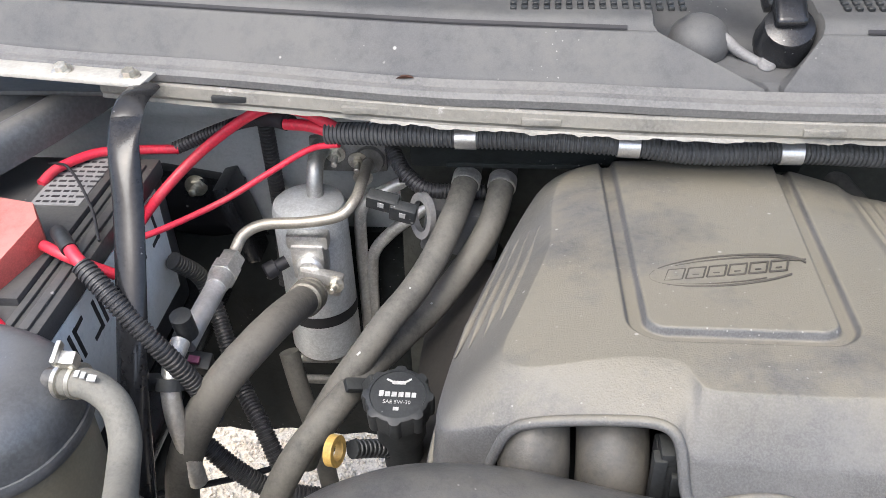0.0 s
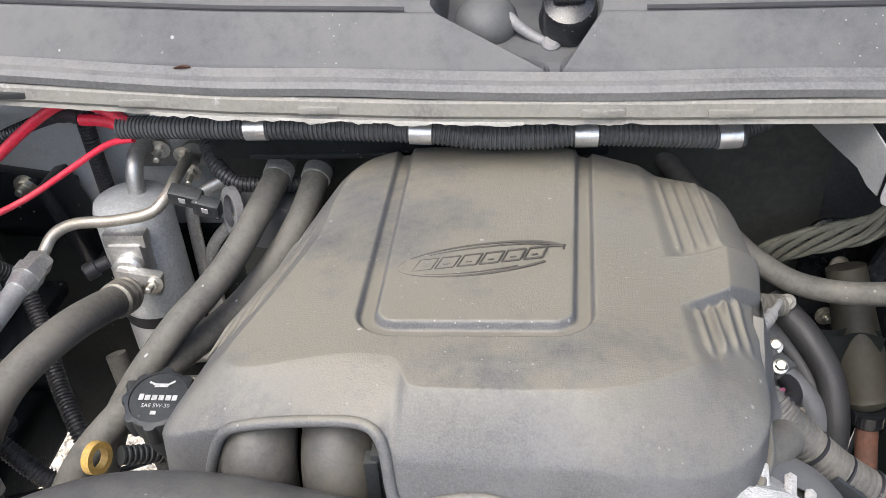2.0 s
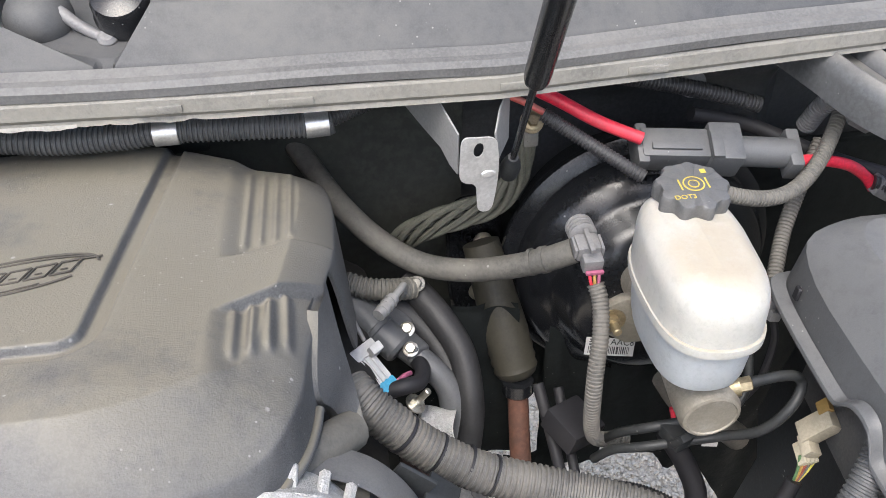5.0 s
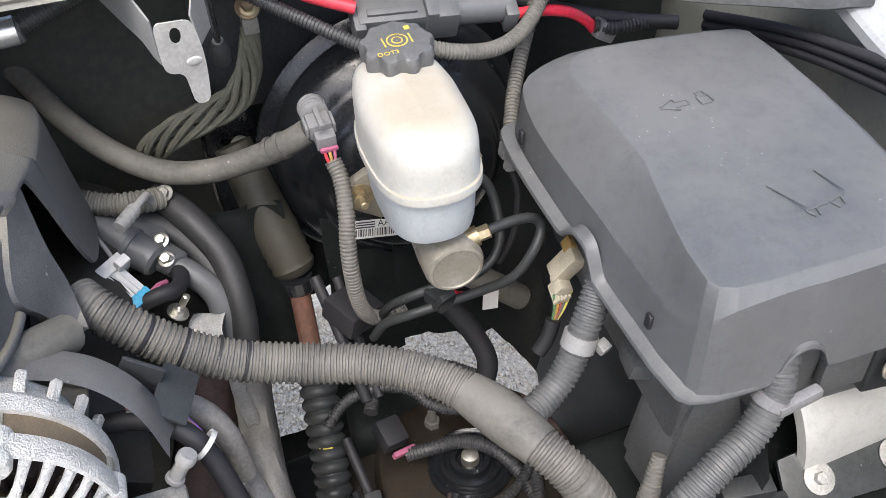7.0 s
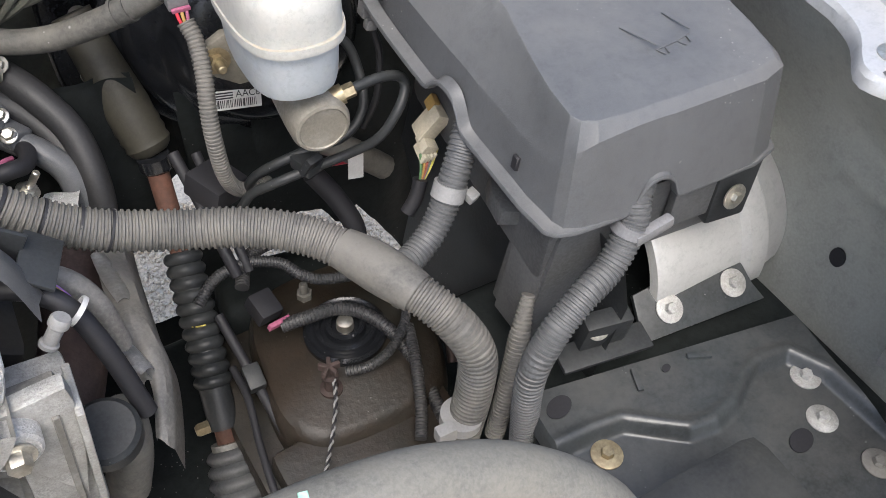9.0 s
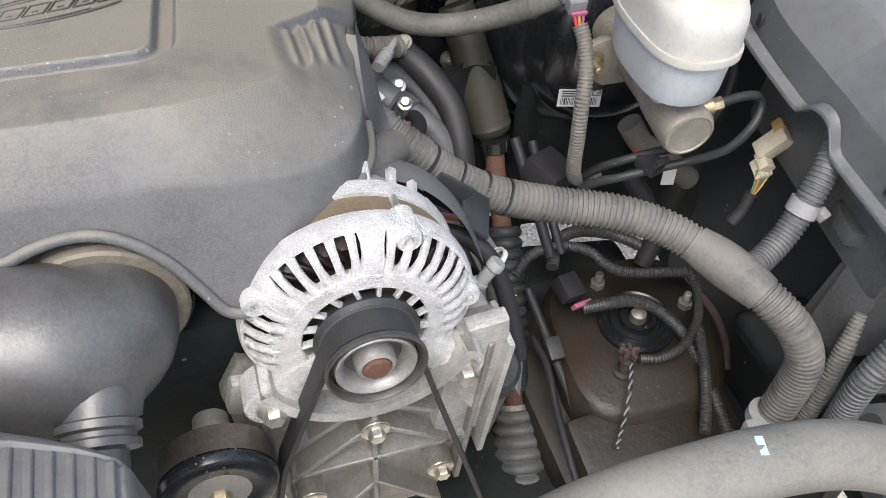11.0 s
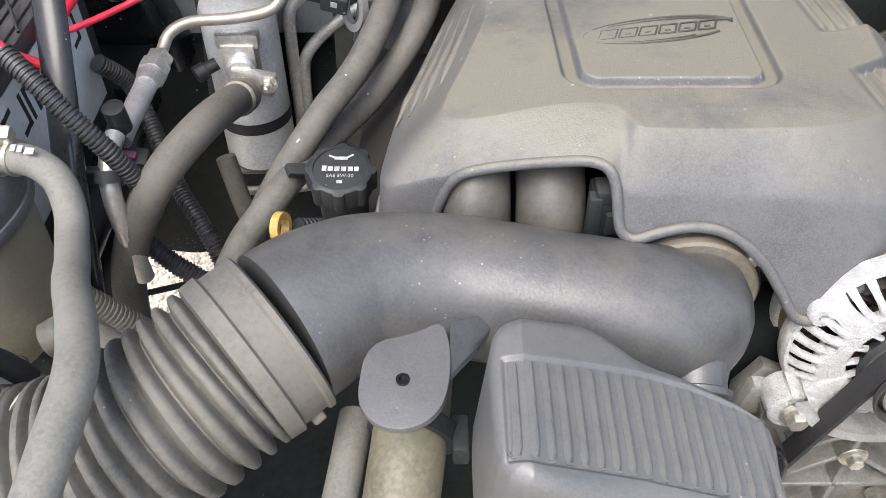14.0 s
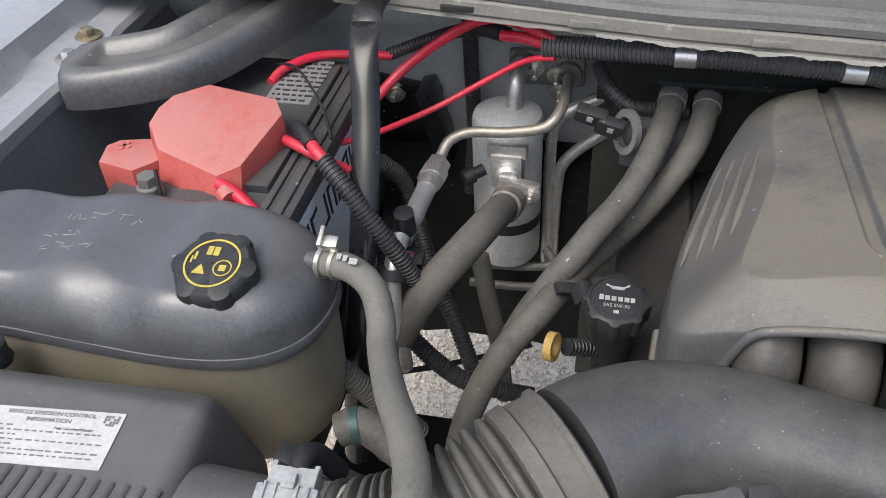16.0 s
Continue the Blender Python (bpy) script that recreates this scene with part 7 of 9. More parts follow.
def build_cowl_loom():
    t = thing("cowl_loom", (0.13, 0.80, 1.20), "black convoluted cable loom with foil bands under the cowl", "wire loom")
    g = Geo().tube([(-0.178, 0.829, 1.217), (-0.10, 0.815, 1.224), (-0.026, 0.807, 1.227), (0.06, 0.801, 1.228), (0.14, 0.799, 1.2248), (0.20, 0.799, 1.217), (0.26, 0.799, 1.217), (0.301, 0.799, 1.220), (0.37, 0.800, 1.217), (0.438, 0.803, 1.213), (0.452, 0.805, 1.214)], 0.0124, 20, corr=(0.0046, 0.0015))
    part("sleeve", g, LOOMC, t)
    g = Geo().tube([(0.44, 0.803, 1.213), (0.48, 0.815, 1.223), (0.53, 0.83, 1.235), (0.58, 0.845, 1.243)], 0.0088, 16, corr=(0.0034, 0.0011))
    part("thin_sleeve", g, LOOMB, t)
    for a, b in (((-0.037, 0.8073, 1.2268), (-0.015, 0.8065, 1.2272)), ((0.129, 0.799, 1.2253), (0.151, 0.799, 1.2242)), ((0.290, 0.799, 1.2195), (0.312, 0.799, 1.2197)), ((0.427, 0.8027, 1.2135), (0.449, 0.8043, 1.2137))):
        part("foil_band", Geo().tube([a, b], 0.0133, 24, raw=True), material("aluminium foil tape", (0.7, 0.7, 0.7), 0.3, 0.9, None, 0, 0.5, 50, 300, 0.2, 0.08) if "aluminium foil tape" not in bpy.data.materials else bpy.data.materials["aluminium foil tape"], t, "silver foil band")


build_battery()
build_red_cables()
build_coolant_tank()
build_airbox()
build_ac()
build_cowl_loom()


# ---- brake and fuse box side ----
def build_big_loom():
    t = thing("main_loom", (0.65, 0.52, 0.94), "thick dusty grey convoluted engine loom with taped branch", "wire loom")
    g = Geo().tube([(0.446, 0.605, 1.060), (0.456, 0.592, 1.056), (0.474, 0.580, 1.042), (0.511, 0.566, 1.011), (0.557, 0.553, 0.987), (0.618, 0.540, 0.970), (0.672, 0.520, 0.966), (0.718, 0.495, 0.957), (0.752, 0.460, 0.946), (0.778, 0.412, 0.941), (0.803, 0.372, 0.922), (0.820, 0.352, 0.885), (0.820, 0.348, 0.835), (0.808, 0.345, 0.76)], 0.0190, 26, corr=(0.0056, 0.0017))
    part("sleeve", g, LOOM, t)
    for p, q in (((0.487, 0.573, 1.031), (0.489, 0.5725, 1.029)), ((0.514, 0.565, 1.009), (0.516, 0.5645, 1.0075)), ((0.541, 0.558, 0.9945), (0.543, 0.5575, 0.9935)), ((0.563, 0.5515, 0.985), (0.565, 0.551, 0.984))):
        part("tape_ring", Geo().tube([p, q], 0.0193, 26, raw=True), INK, t, "narrow black tape ring")
    w = Geo().tube([(0.744, 0.472, 0.949), (0.760, 0.447, 0.945), (0.776, 0.416, 0.9415), (0.784, 0.40, 0.938)], lambda s: 0.0195 + 0.0035 * math.sin(s * 3.14), 26)
    part("tape_wrap", w, LOOM, t, "grey fabric tape wrap at the branch")
    b = Geo().tube([(0.772, 0.425, 0.945), (0.80, 0.437, 0.944), (0.824, 0.447, 0.955), (0.841, 0.455, 0.975), (0.856, 0.463, 1.005), (0.872, 0.476, 1.028), (0.889, 0.492, 1.044), (0.91, 0.51, 1.05)], 0.0140, 22, corr=(0.0050, 0.0013))
    part("branch_sleeve", b, LOOMC, t)
    z = Geo().tube([(0.844, 0.4565, 0.981), (0.850, 0.4600, 0.994)], 0.0160, 24)
    z.box((0.012, 0.012, 0.010), pose(0.866, 0.450, 0.98, 20, 0, 20), 0.002)
    part("cable_tie", z, PALEG, t, "light grey cable tie")
    k = Geo().tube([(0.806, 0.345, 0.80), (0.805, 0.345, 0.788)], 0.0215, 24)
    k.box((0.02, 0.014, 0.02), pose(0.782, 0.335, 0.797), 0.003)
    part("clamp_band", k, PALEG, t, "grey clamp band low on the loom")
    cable("wire_loom", [(0.884, 0.368, 0.915), (0.877, 0.361, 0.90), (0.868, 0.352, 0.88), (0.852, 0.338, 0.83), (0.838, 0.33, 0.76)], lambda s: 0.0065 + 0.004 * min(1, s * 4), LOOM, "slim dusty convoluted loom beside the main loom", "wire loom", (0.0042, 0.0010))
    l = thing("fuse_box_loom", (0.92, 0.31, 0.9), "dusty convoluted loom leaving the fuse box front", "wire loom")
    g = Geo().tube([(0.982, 0.360, 1.035), (0.964, 0.345, 1.027), (0.957, 0.335, 1.006), (0.935, 0.325, 0.974), (0.898, 0.315, 0.958), (0.866, 0.308, 0.930), (0.848, 0.304, 0.882), (0.855, 0.305, 0.770)], 0.0142, 22, corr=(0.0050, 0.0013))
    part("sleeve", g, LOOMC, l)
    z = Geo().tube([(0.957, 0.335, 1.006), (0.953, 0.334, 0.997)], 0.0165, 24)
    z.box((0.042, 0.010, 0.012), pose(0.971, 0.323, 1.002, 0, -6, 4), 0.003)
    part("cable_tie", z, GREYC, l, "grey cable tie")


def build_fuse_box():
    t = thing("fuse_box", (1.02, 0.52, 0.86), "large charcoal plastic fuse box with embossed lid", "fuse box")

    def top(x, y):
        return 1.114 + 0.145 * (y - 0.349)

    # rows of x, y, width and fall of the bevelled shoulder, height of the lower edge
    o = [(0.885, 0.364, 0.017, 0.046, 1.022), (0.880, 0.462, 0.032, 0.046, 1.037), (0.879, 0.473, 0.034, 0.046, 1.041), (0.879, 0.480, 0.035, 0.046, 1.056), (0.879, 0.490, 0.037, 0.046, 1.068), (0.878, 0.508, 0.040, 0.046, 1.070), (0.877, 0.519, 0.041, 0.046, 1.062), (0.877, 0.526, 0.043, 0.046, 1.052), (0.876, 0.537, 0.044, 0.046, 1.052), (0.873, 0.610, 0.056, 0.046, 1.066), (0.874, 0.646, 0.060, 0.036, 1.074), (0.880, 0.660, 0.052, 0.024, 1.078), (0.905, 0.663, 0.026, 0.014, 1.078), (0.935, 0.660, 0.010, 0.006, 1.078), (1.000, 0.652, 0.007, 0.004, 1.077), (1.090, 0.640, 0.007, 0.004, 1.075), (1.109, 0.626, 0.007, 0.004, 1.070), (1.119, 0.500, 0.007, 0.004, 1.050), (1.116, 0.375, 0.008, 0.005, 1.024), (1.104, 0.346, 0.010, 0.006, 1.020), (1.012, 0.346, 0.010, 0.006, 1.020), (1.000, 0.346, 0.010, 0.006, 1.022), (0.995, 0.346, 0.010, 0.006, 1.042), (0.984, 0.346, 0.010, 0.006, 1.052), (0.972, 0.347, 0.010, 0.006, 1.051), (0.963, 0.347, 0.010, 0.006, 1.040), (0.958, 0.347, 0.010, 0.006, 1.021), (0.946, 0.347, 0.010, 0.006, 1.020), (0.899, 0.350, 0.012, 0.014, 1.020)]
    lid = part("lid", shell(o, top, (1.00, 0.49), 620, 130, 0.003, 0.16, 1, facet=1.0), LID, t, angle=24)
    line = resample(chaikin([r[:2] + (r[4],) for r in o], 1), 300)
    rim = Geo()
    rows = []
    for off, dz in ((0.006, 0.005), (0.011, 0.0025), (0.0165, 0.0022), (0.0175, 0.0005), (0.0175, -0.002), (0.016, -0.0035), (0.007, -0.0035)):
        row = []
        for x, y, z in line:
            row.append((1.0 + (x - 1.0) * (1 + off / 0.120), 0.50 + (y - 0.50) * (1 + off * 0.75 / 0.15), z + dz))
        rows.append(row)
    rim.grid(rows, close_u=True)
    part("lid_rim", rim, LID, t, "raised rim of the lid")
    base = Geo().box((0.21, 0.28, 0.10), pose(1.006, 0.50, 0.98, 6, 0, -3), 0.012)
    part("base", base, LOOMC, t)
    ft = Geo().prism([(-0.026, -0.02), (0.03, -0.026), (0.034, 0.03), (-0.02, 0.045)], -0.11, 0.09, pose(0.925, 0.385, 0.935, 5, 5), 0.004)
    ft.box((0.006, 0.05, 0.16), pose(0.899, 0.395, 0.92, 0, 8), 0.002)
    part("leg", ft, LOOMC, t)
    ft = Geo().prism([(-0.03, -0.016), (-0.012, -0.022), (0.075, -0.022), (0.075, 0.03), (-0.012, 0.03), (-0.024, 0.010)], -0.008, 0.010, pose(0.906, 0.436, 0.966, 4, 14, 4), 0.003)
    part("side_lug", ft, LOOMC, t)
    ft = Geo().box((0.045, 0.06, 0.075), pose(1.088, 0.368, 0.985, 0, 0, -6), 0.004)
    part("end_wall", ft, BLACK, t)
    ft = Geo().box((0.085, 0.010, 0.06), pose(1.06, 0.349, 0.99, 0, 0, -3), 0.003)
    part("front_wall", ft, LOOMC, t)
    b = Geo()
    hexbolt(b, (1.075, 0.330, 0.99), (0, -1, 0.2), 0.006, 0.005, 0.013)
    part("bolt", b, ZINC, t)
    slot = Geo().box((0.004, 0.008, 0.014), pose(0.8775, 0.405, 1.052, 0, 6), 0.001, 1)
    part("latch_slot", slot, INK, lid, "small dark latch slot")
    slot = Geo().box((0.004, 0.008, 0.014), pose(0.8655, 0.63, 1.092, 0, 6), 0.001, 1)
    part("latch_slot", slot, INK, lid, "small dark latch slot")
    em = Geo()

    def stroke(x0, y0, x1, y1, w=0.0018):
        a, b = Vector((x0, y0, 0)), Vector((x1, y1, 0))
        z = max(top(x0, y0), top(x1, y1))
        em.box(((b - a).length, w, 0.0012), basis(Vector(((x0 + x1) / 2, (y0 + y1) / 2, z + 0.0003)), (0, 0, 1), b - a), 0.0003, 1)
    sx, sy = 0.978, 0.552
    for q in ((-0.016, 0, 0.0, 0.008), (-0.016, 0, 0.0, -0.008), (0, 0.008, 0, 0.003), (0, 0.003, 0.012, 0.003), (0.012, 0.003, 0.012, -0.003), (0.012, -0.003, 0, -0.003), (0, -0.003, 0, -0.008)):
        stroke(sx + q[0], sy + q[1], sx + q[2], sy + q[3])
    for q in ((0.022, -0.007, 0.034, -0.007), (0.034, -0.007, 0.034, 0.003), (0.034, 0.003, 0.022, 0.003), (0.022, 0.003, 0.022, -0.007), (0.024, 0.003, 0.024, 0.009), (0.024, 0.009, 0.032, 0.009), (0.032, 0.009, 0.032, 0.003)):
        stroke(sx + q[0], sy + q[1], sx + q[2], sy + q[3])
    part("arrow_lock_symbol", em, LID, lid, "raised arrow and lock symbol")
    em = Geo()
    sx, sy = 1.02, 0.42
    for q in ((-0.025, 0.02, -0.012, -0.014), (-0.012, -0.014, 0.012, -0.012), (0.022, 0.022, 0.028, -0.008), (-0.012, -0.014, -0.008, -0.022), (-0.004, -0.022, -0.002, -0.014), (0.012, -0.012, 0.016, -0.02), (0.022, -0.018, 0.024, -0.009), (0.012, -0.012, 0.028, -0.008)):
        stroke(sx + q[0], sy + q[1], sx + q[2], sy + q[3])
    part("terminal_symbol", em, LID, lid, "raised terminal symbol")
    c = Geo().box((0.018, 0.022, 0.040), pose(0.893, 0.574, 0.966, 15, 30), 0.002)
    c.box((0.016, 0.022, 0.012), pose(0.884, 0.567, 0.947, 15, 30), 0.002)
    for k in range(4):
        c.box((0.003, 0.024, 0.010), pose(0.876 + 0.004 * k, 0.566, 0.938, 15, 30), 0.0008, 1)
    q = lone("wire_connector", c, CREAM, "cream multi-way plug hanging behind the loom", "connector")
    for i, (col, nm) in enumerate((((0.09, 0.17, 0.08), "green"), ((0.38, 0.24, 0.07), "amber"), ((0.26, 0.07, 0.05), "red"), ((0.12, 0.12, 0.12), "black"), ((0.55, 0.5, 0.1), "yellow"))):
        mt = material(nm + " wire", col, 0.5, 0, None, 0, 0.5, 40, 300, 0.0)
        part("wire", Geo().tube([(0.874 + 0.005 * i, 0.562, 0.94), (0.872 + 0.003 * i, 0.556, 0.925), (0.868 + 0.001 * i, 0.552, 0.91)], 0.0016, 6), mt, q, nm + " wire")
    part("plug_tail", Geo().tube([(0.870, 0.553, 0.914), (0.862, 0.548, 0.895), (0.85, 0.545, 0.88)], 0.008, 12), INK, q, "taped wire tail")
    y = Geo().box((0.008, 0.014, 0.014), pose(0.897, 0.581, 0.985, 15, 30), 0.002)
    part("lock_piece", y, DIPY, q, "yellow lock piece")


STEP = [(0.80, 0.262), (0.864, 0.255), (0.895, 0.254), (0.926, 0.250), (0.951, 0.231), (0.977, 0.212), (1.008, 0.208), (1.04, 0.216), (1.064, 0.231), (1.088, 0.239), (1.124, 0.235), (1.143, 0.20), (1.15, 0.10), (1.15, 0.0)]


def build_tray():
    t = thing("battery_tray_east", (1.0, 0.22, 0.80), "black pressed steel auxiliary battery tray with bolts", "tray")
    t.name = "auxiliary_tray"
    g = Geo()
    rows = []
    n = 130
    for j in range(n + 1):
        v = j / n
        row = []
        for i in range(n + 1):
            u = i / n
            a, b = Vector((0.856, 0.324)), Vector((1.173, 0.272))
            c, d = Vector((0.835, 0.06)), Vector((1.142, 0.04))
            p = a.lerp(b, u).lerp(c.lerp(d, u), v)
            z = 0.828
            gap = 9.0
            for (xa, ya), (xb, yb) in zip(STEP, STEP[1:]):
                ex, ey = xb - xa, yb - ya
                k = min(1.0, max(0.0, ((p.x - xa) * ex + (p.y - ya) * ey) / (ex * ex + ey * ey)))
                gap = min(gap, math.hypot(p.x - xa - ex * k, p.y - ya - ey * k))
            edge = next((ya + (yb - ya) * (p.x - xa) / (xb - xa) for (xa, ya), (xb, yb) in zip(STEP, STEP[1:]) if p.x <= xb), -1)
            gap = -gap if p.y < edge else gap
            z -= 0.012 * smooth(0.005, -0.006, gap)
            z += 0.0028 * math.exp(-((gap - 0.009) / 0.005) ** 2)
            z -= 0.018 * smooth(0.012, 0.0, min(u, v, 1 - u))
            row.append((p.x, p.y, z))
        rows.append(row)
    g.grid(rows)
    g.grid([[(x, y, z - 0.004) for x, y, z in r] for r in rows][::-1])
    tray = part("tray", g, TRAYM, t)
    fl = Geo().prism([(-0.085, -0.02), (-0.078, 0.030), (-0.03, 0.036), (0.03, 0.046), (0.055, 0.046), (0.062, 0.0), (0.07, -0.02)], -0.003, 0.003, basis((1.09, 0.328, 0.832), (-0.05, -0.55, 0.83), (1, -0.08, 0)), 0.001)
    part("rear_flange", fl, TRAYM, t)
    for p, d, mt in (((1.046, 0.333, 0.838), (-0.05, -0.55, 0.83), CASTM), ((1.128, 0.328, 0.840), (-0.05, -0.55, 0.83), CASTM), ((1.128, 0.211, 0.8165), (0, 0, 1), CASTM), ((1.106, 0.167, 0.8165), (0, 0, 1), CASTM), ((0.897, 0.235, 0.8165), (0, 0, 1), BRASSY), ((1.117, 0.107, 0.8165), (0, 0, 1), CASTD)):
        b = Geo()
        hexbolt(b, p, d, 0.0065, 0.006, 0.0155)
        part("bolt", b, mt, t, "flanged bolt on a wide washer")
    for x, y, r in ((0.881, 0.293, 0.012), (1.070, 0.159, 0.012), (1.001, 0.280, 0.0045), (0.985, 0.13, 0.006)):
        h = Geo().lathe([(r, 0), (r, 0.0012)], pose(x, y, 0.8285 if y > 0.2 else 0.8168, 0, 0, 20) @ Matrix.Diagonal((1.25, 0.85, 1, 1)), 20)
        part("punched_hole", h, INK, tray, "dark punched hole")
    for x, y, a in ((0.966, 0.282, 70), (1.04, 0.276, -25)):
        s = Geo().box((0.026, 0.007, 0.005), pose(x, y, 0.830, 0, 0, a), 0.002)
        part("pressed_louvre", s, TRAYM, tray)
    b = Geo().box((0.05, 0.02, 0.07), pose(0.955, 0.335, 0.85, 10, 0, -10), 0.003)
    b.box((0.10, 0.03, 0.006), pose(0.955, 0.325, 0.838, 8, 0, -8), 0.002)
    br = lone("tray_bracket", b, BLACK, "black plastic bracket behind the tray", "bracket")
    k = Geo()
    hexbolt(k, (0.946, 0.331, 0.872), (0, -0.8, 0.6), 0.006, 0.005, 0.0145)
    part("bolt", k, ZINC, br)
    # rounded wheel-house dome
    d = Geo()
    rows = []
    for i in range(31):
        a = math.radians(-4 + 94 * i / 30)
        ca, sa = math.cos(a), math.sin(a)
        rows.append([(1.05 + k, 0.456 - (0.115 + h) * ca, 0.83 + (0.115 + h) * sa) for k, h in ((-0.016, -0.012), (-0.014, -0.002), (-0.010, 0), (0.02, 0), (0.08, 0), (0.098, 0.0005), (0.101, 0.004), (0.104, 0.009), (0.110, 0.0105), (0.126, 0.0105), (0.130, 0.007), (0.133, 0.001), (0.15, -0.002), (0.17, -0.006))])
    d.grid(rows)
    lone("wheelhouse_dome", d, DOMEM, "silver-painted rounded wheelhouse dome with a flanged lip", "wheelhouse", kind="structure")
    r = Geo().tube([(1.122, 0.272, 1.152), (1.12, 0.262, 1.142), (1.12, 0.225, 1.088), (1.12, 0.163, 0.998), (1.12, 0.083, 0.87), (1.12, 0.055, 0.825)], 0.0085, 14)
    rd = lone("support_rod", r, material("grey steel rod", (0.22, 0.23, 0.24), 0.3, 0.6, (0.15, 0.14, 0.13), 0, 0.4, 30, 300, 0.1), "grey steel radiator support rod beside the fender", "rod")
    # black cables at the rear corner of the fuse box
    for k in range(3):
        cable("black_cable", [(1.12, 0.72, 1.10 + 0.012 * k), (1.16, 0.62, 1.12 + 0.01 * k), (1.185, 0.48, 1.13 + 0.012 * k), (1.195, 0.36, 1.135 + 0.01 * k), (1.20, 0.30, 1.15)], 0.0055, INK, "black cable along the fender behind the fuse box")
    l = Geo().lathe([(0.03, -0.006), (0.045, -0.004), (0.045, 0.004), (0.03, 0.006)], basis((1.165, 0.13, 0.94), (-0.8, -0.5, 0.3)), 32)
    l.box((0.01, 0.10, 0.16), pose(1.185, 0.13, 0.93, 0, 0, 10), 0.004)
    lone("lamp_housing", l, PALEG, "grey plastic lamp housing beyond the support rod", "lamp housing")


def build_brakes():
    t = thing("brake_booster", (0.798, 0.85, 0.81), "glossy black round brake booster with stepped face", "brake booster")
    m = basis((0.798, 0.86, 0.970), (0.0, -1, 0.06))
    g = Geo().lathe([(0.10, -0.09), (0.135, -0.07), (0.150, -0.03), (0.163, -0.006), (0.166, 0.0), (0.166, 0.008), (0.160, 0.012), (0.150, 0.016), (0.147, 0.036), (0.138, 0.052), (0.120, 0.060), (0.112, 0.066), (0.106, 0.085), (0.092, 0.098), (0.060, 0.104), (0.03, 0.106)], m, 80)
    part("shell", g, SATIN, t)
    l = Geo().box((0.058, 0.0008, 0.022), pose(0.742, 0.752, 0.925, -18, 8, -4), 0)
    lab = part("label", l, WHITE, t, "white bar-code label")
    lm = pose(0.742, 0.752, 0.925, -18, 8, -4)
    bars = Geo()
    rng = random.Random(8)
    x = -0.025
    while x < 0.024:
        w = rng.uniform(0.0005, 0.0016)
        bars.box((w, 0.0003, 0.009), lm @ Matrix.Translation((x, -0.0006, -0.004)), 0, 1)
        x += w + rng.uniform(0.0006, 0.0014)
    for i in range(3):
        bars.box((0.022, 0.0003, 0.0016), lm @ Matrix.Translation((-0.014, -0.0006, 0.0085 - i * 0.003)), 0, 1)
    part("bar_code", bars, INK, lab, "black bar code")
    words("AAC8", 0.011, lm @ Matrix.Translation((0.014, -0.0006, 0.006)) @ pose(0, 0, 0, 90), INK, lab, "lettering", "black printed code", 0.0001)
    c = Geo().box((0.024, 0.022, 0.018), pose(0.690, 0.724, 1.096, 10), 0.003)
    c.box((0.020, 0.014, 0.016), pose(0.692, 0.709, 1.088, 10), 0.002)
    c.box((0.005, 0.030, 0.005), pose(0.690, 0.718, 1.108, 10), 0.001)
    for k in (-0.0135, 0.0135):
        c.box((0.003, 0.020, 0.012), pose(0.690 + k, 0.722, 1.098, 10), 0.001)
    for k in range(4):
        c.lathe([(0.012, -0.002), (0.0145, -0.001), (0.0145, 0.001), (0.012, 0.002)], basis((0.690, 0.738 + 0.005 * k, 1.100), (0, -1, 0.1)), 20)
    c = part("valve_plug", c, GREYC, t, "grey check valve plug")
    p = Geo().box((0.018, 0.004, 0.004), pose(0.693, 0.7005, 1.0815, 10), 0.001)
    part("lock_strip", p, PINK, c, "magenta lock strip")
    for k, mt in ((-0.005, RED), (0.0, DIPY), (0.005, PINK)):
        part("wire", Geo().tube([(0.693 + k, 0.701, 1.080), (0.693 + k * 0.8, 0.697, 1.072), (0.694 + k * 0.3, 0.695, 1.062)], 0.0016, 6), mt, c, "thin coloured wire")
    # vacuum hose
    h = thing("vacuum_hose", (0.53, 0.80, 1.02), "dusty black vacuum hose from engine to booster", "hose")
    g = Geo().tube([(0.395, 0.96, 1.12), (0.420, 0.925, 1.098), (0.450, 0.868, 1.078), (0.488, 0.832, 1.050), (0.530, 0.803, 1.034), (0.575, 0.780, 1.036), (0.62, 0.756, 1.054), (0.655, 0.738, 1.074), (0.680, 0.728, 1.09)], 0.0128, 20)
    part("hose", g, RUBBER, h)
    k = Geo().tube([(0.650, 0.741, 1.071), (0.655, 0.738, 1.074)], 0.0142, 20)
    k.tube([(0.640, 0.746, 1.0655), (0.643, 0.7445, 1.067)], 0.0142, 20)
    part("clip", k, RUBBER, h)
    # loom down from the plug
    cable("wire_loom", [(0.694, 0.697, 1.07), (0.697, 0.685, 1.055), (0.694, 0.665, 1.03), (0.688, 0.65, 1.0), (0.686, 0.642, 0.965), (0.690, 0.645, 0.92), (0.702, 0.658, 0.885), (0.722, 0.67, 0.865), (0.745, 0.675, 0.86)], 0.0088, LOOM, "grey-black convoluted loom from the booster plug", "wire loom", (0.0040, 0.0009))
    # master cylinder
    t = thing("master_cylinder", (0.775, 0.65, 0.98), "dirty cast brake master cylinder with brake pipes", "master cylinder")
    ax = basis((0.776, 0.76, 1.018), (-0.02, -1, -0.05))
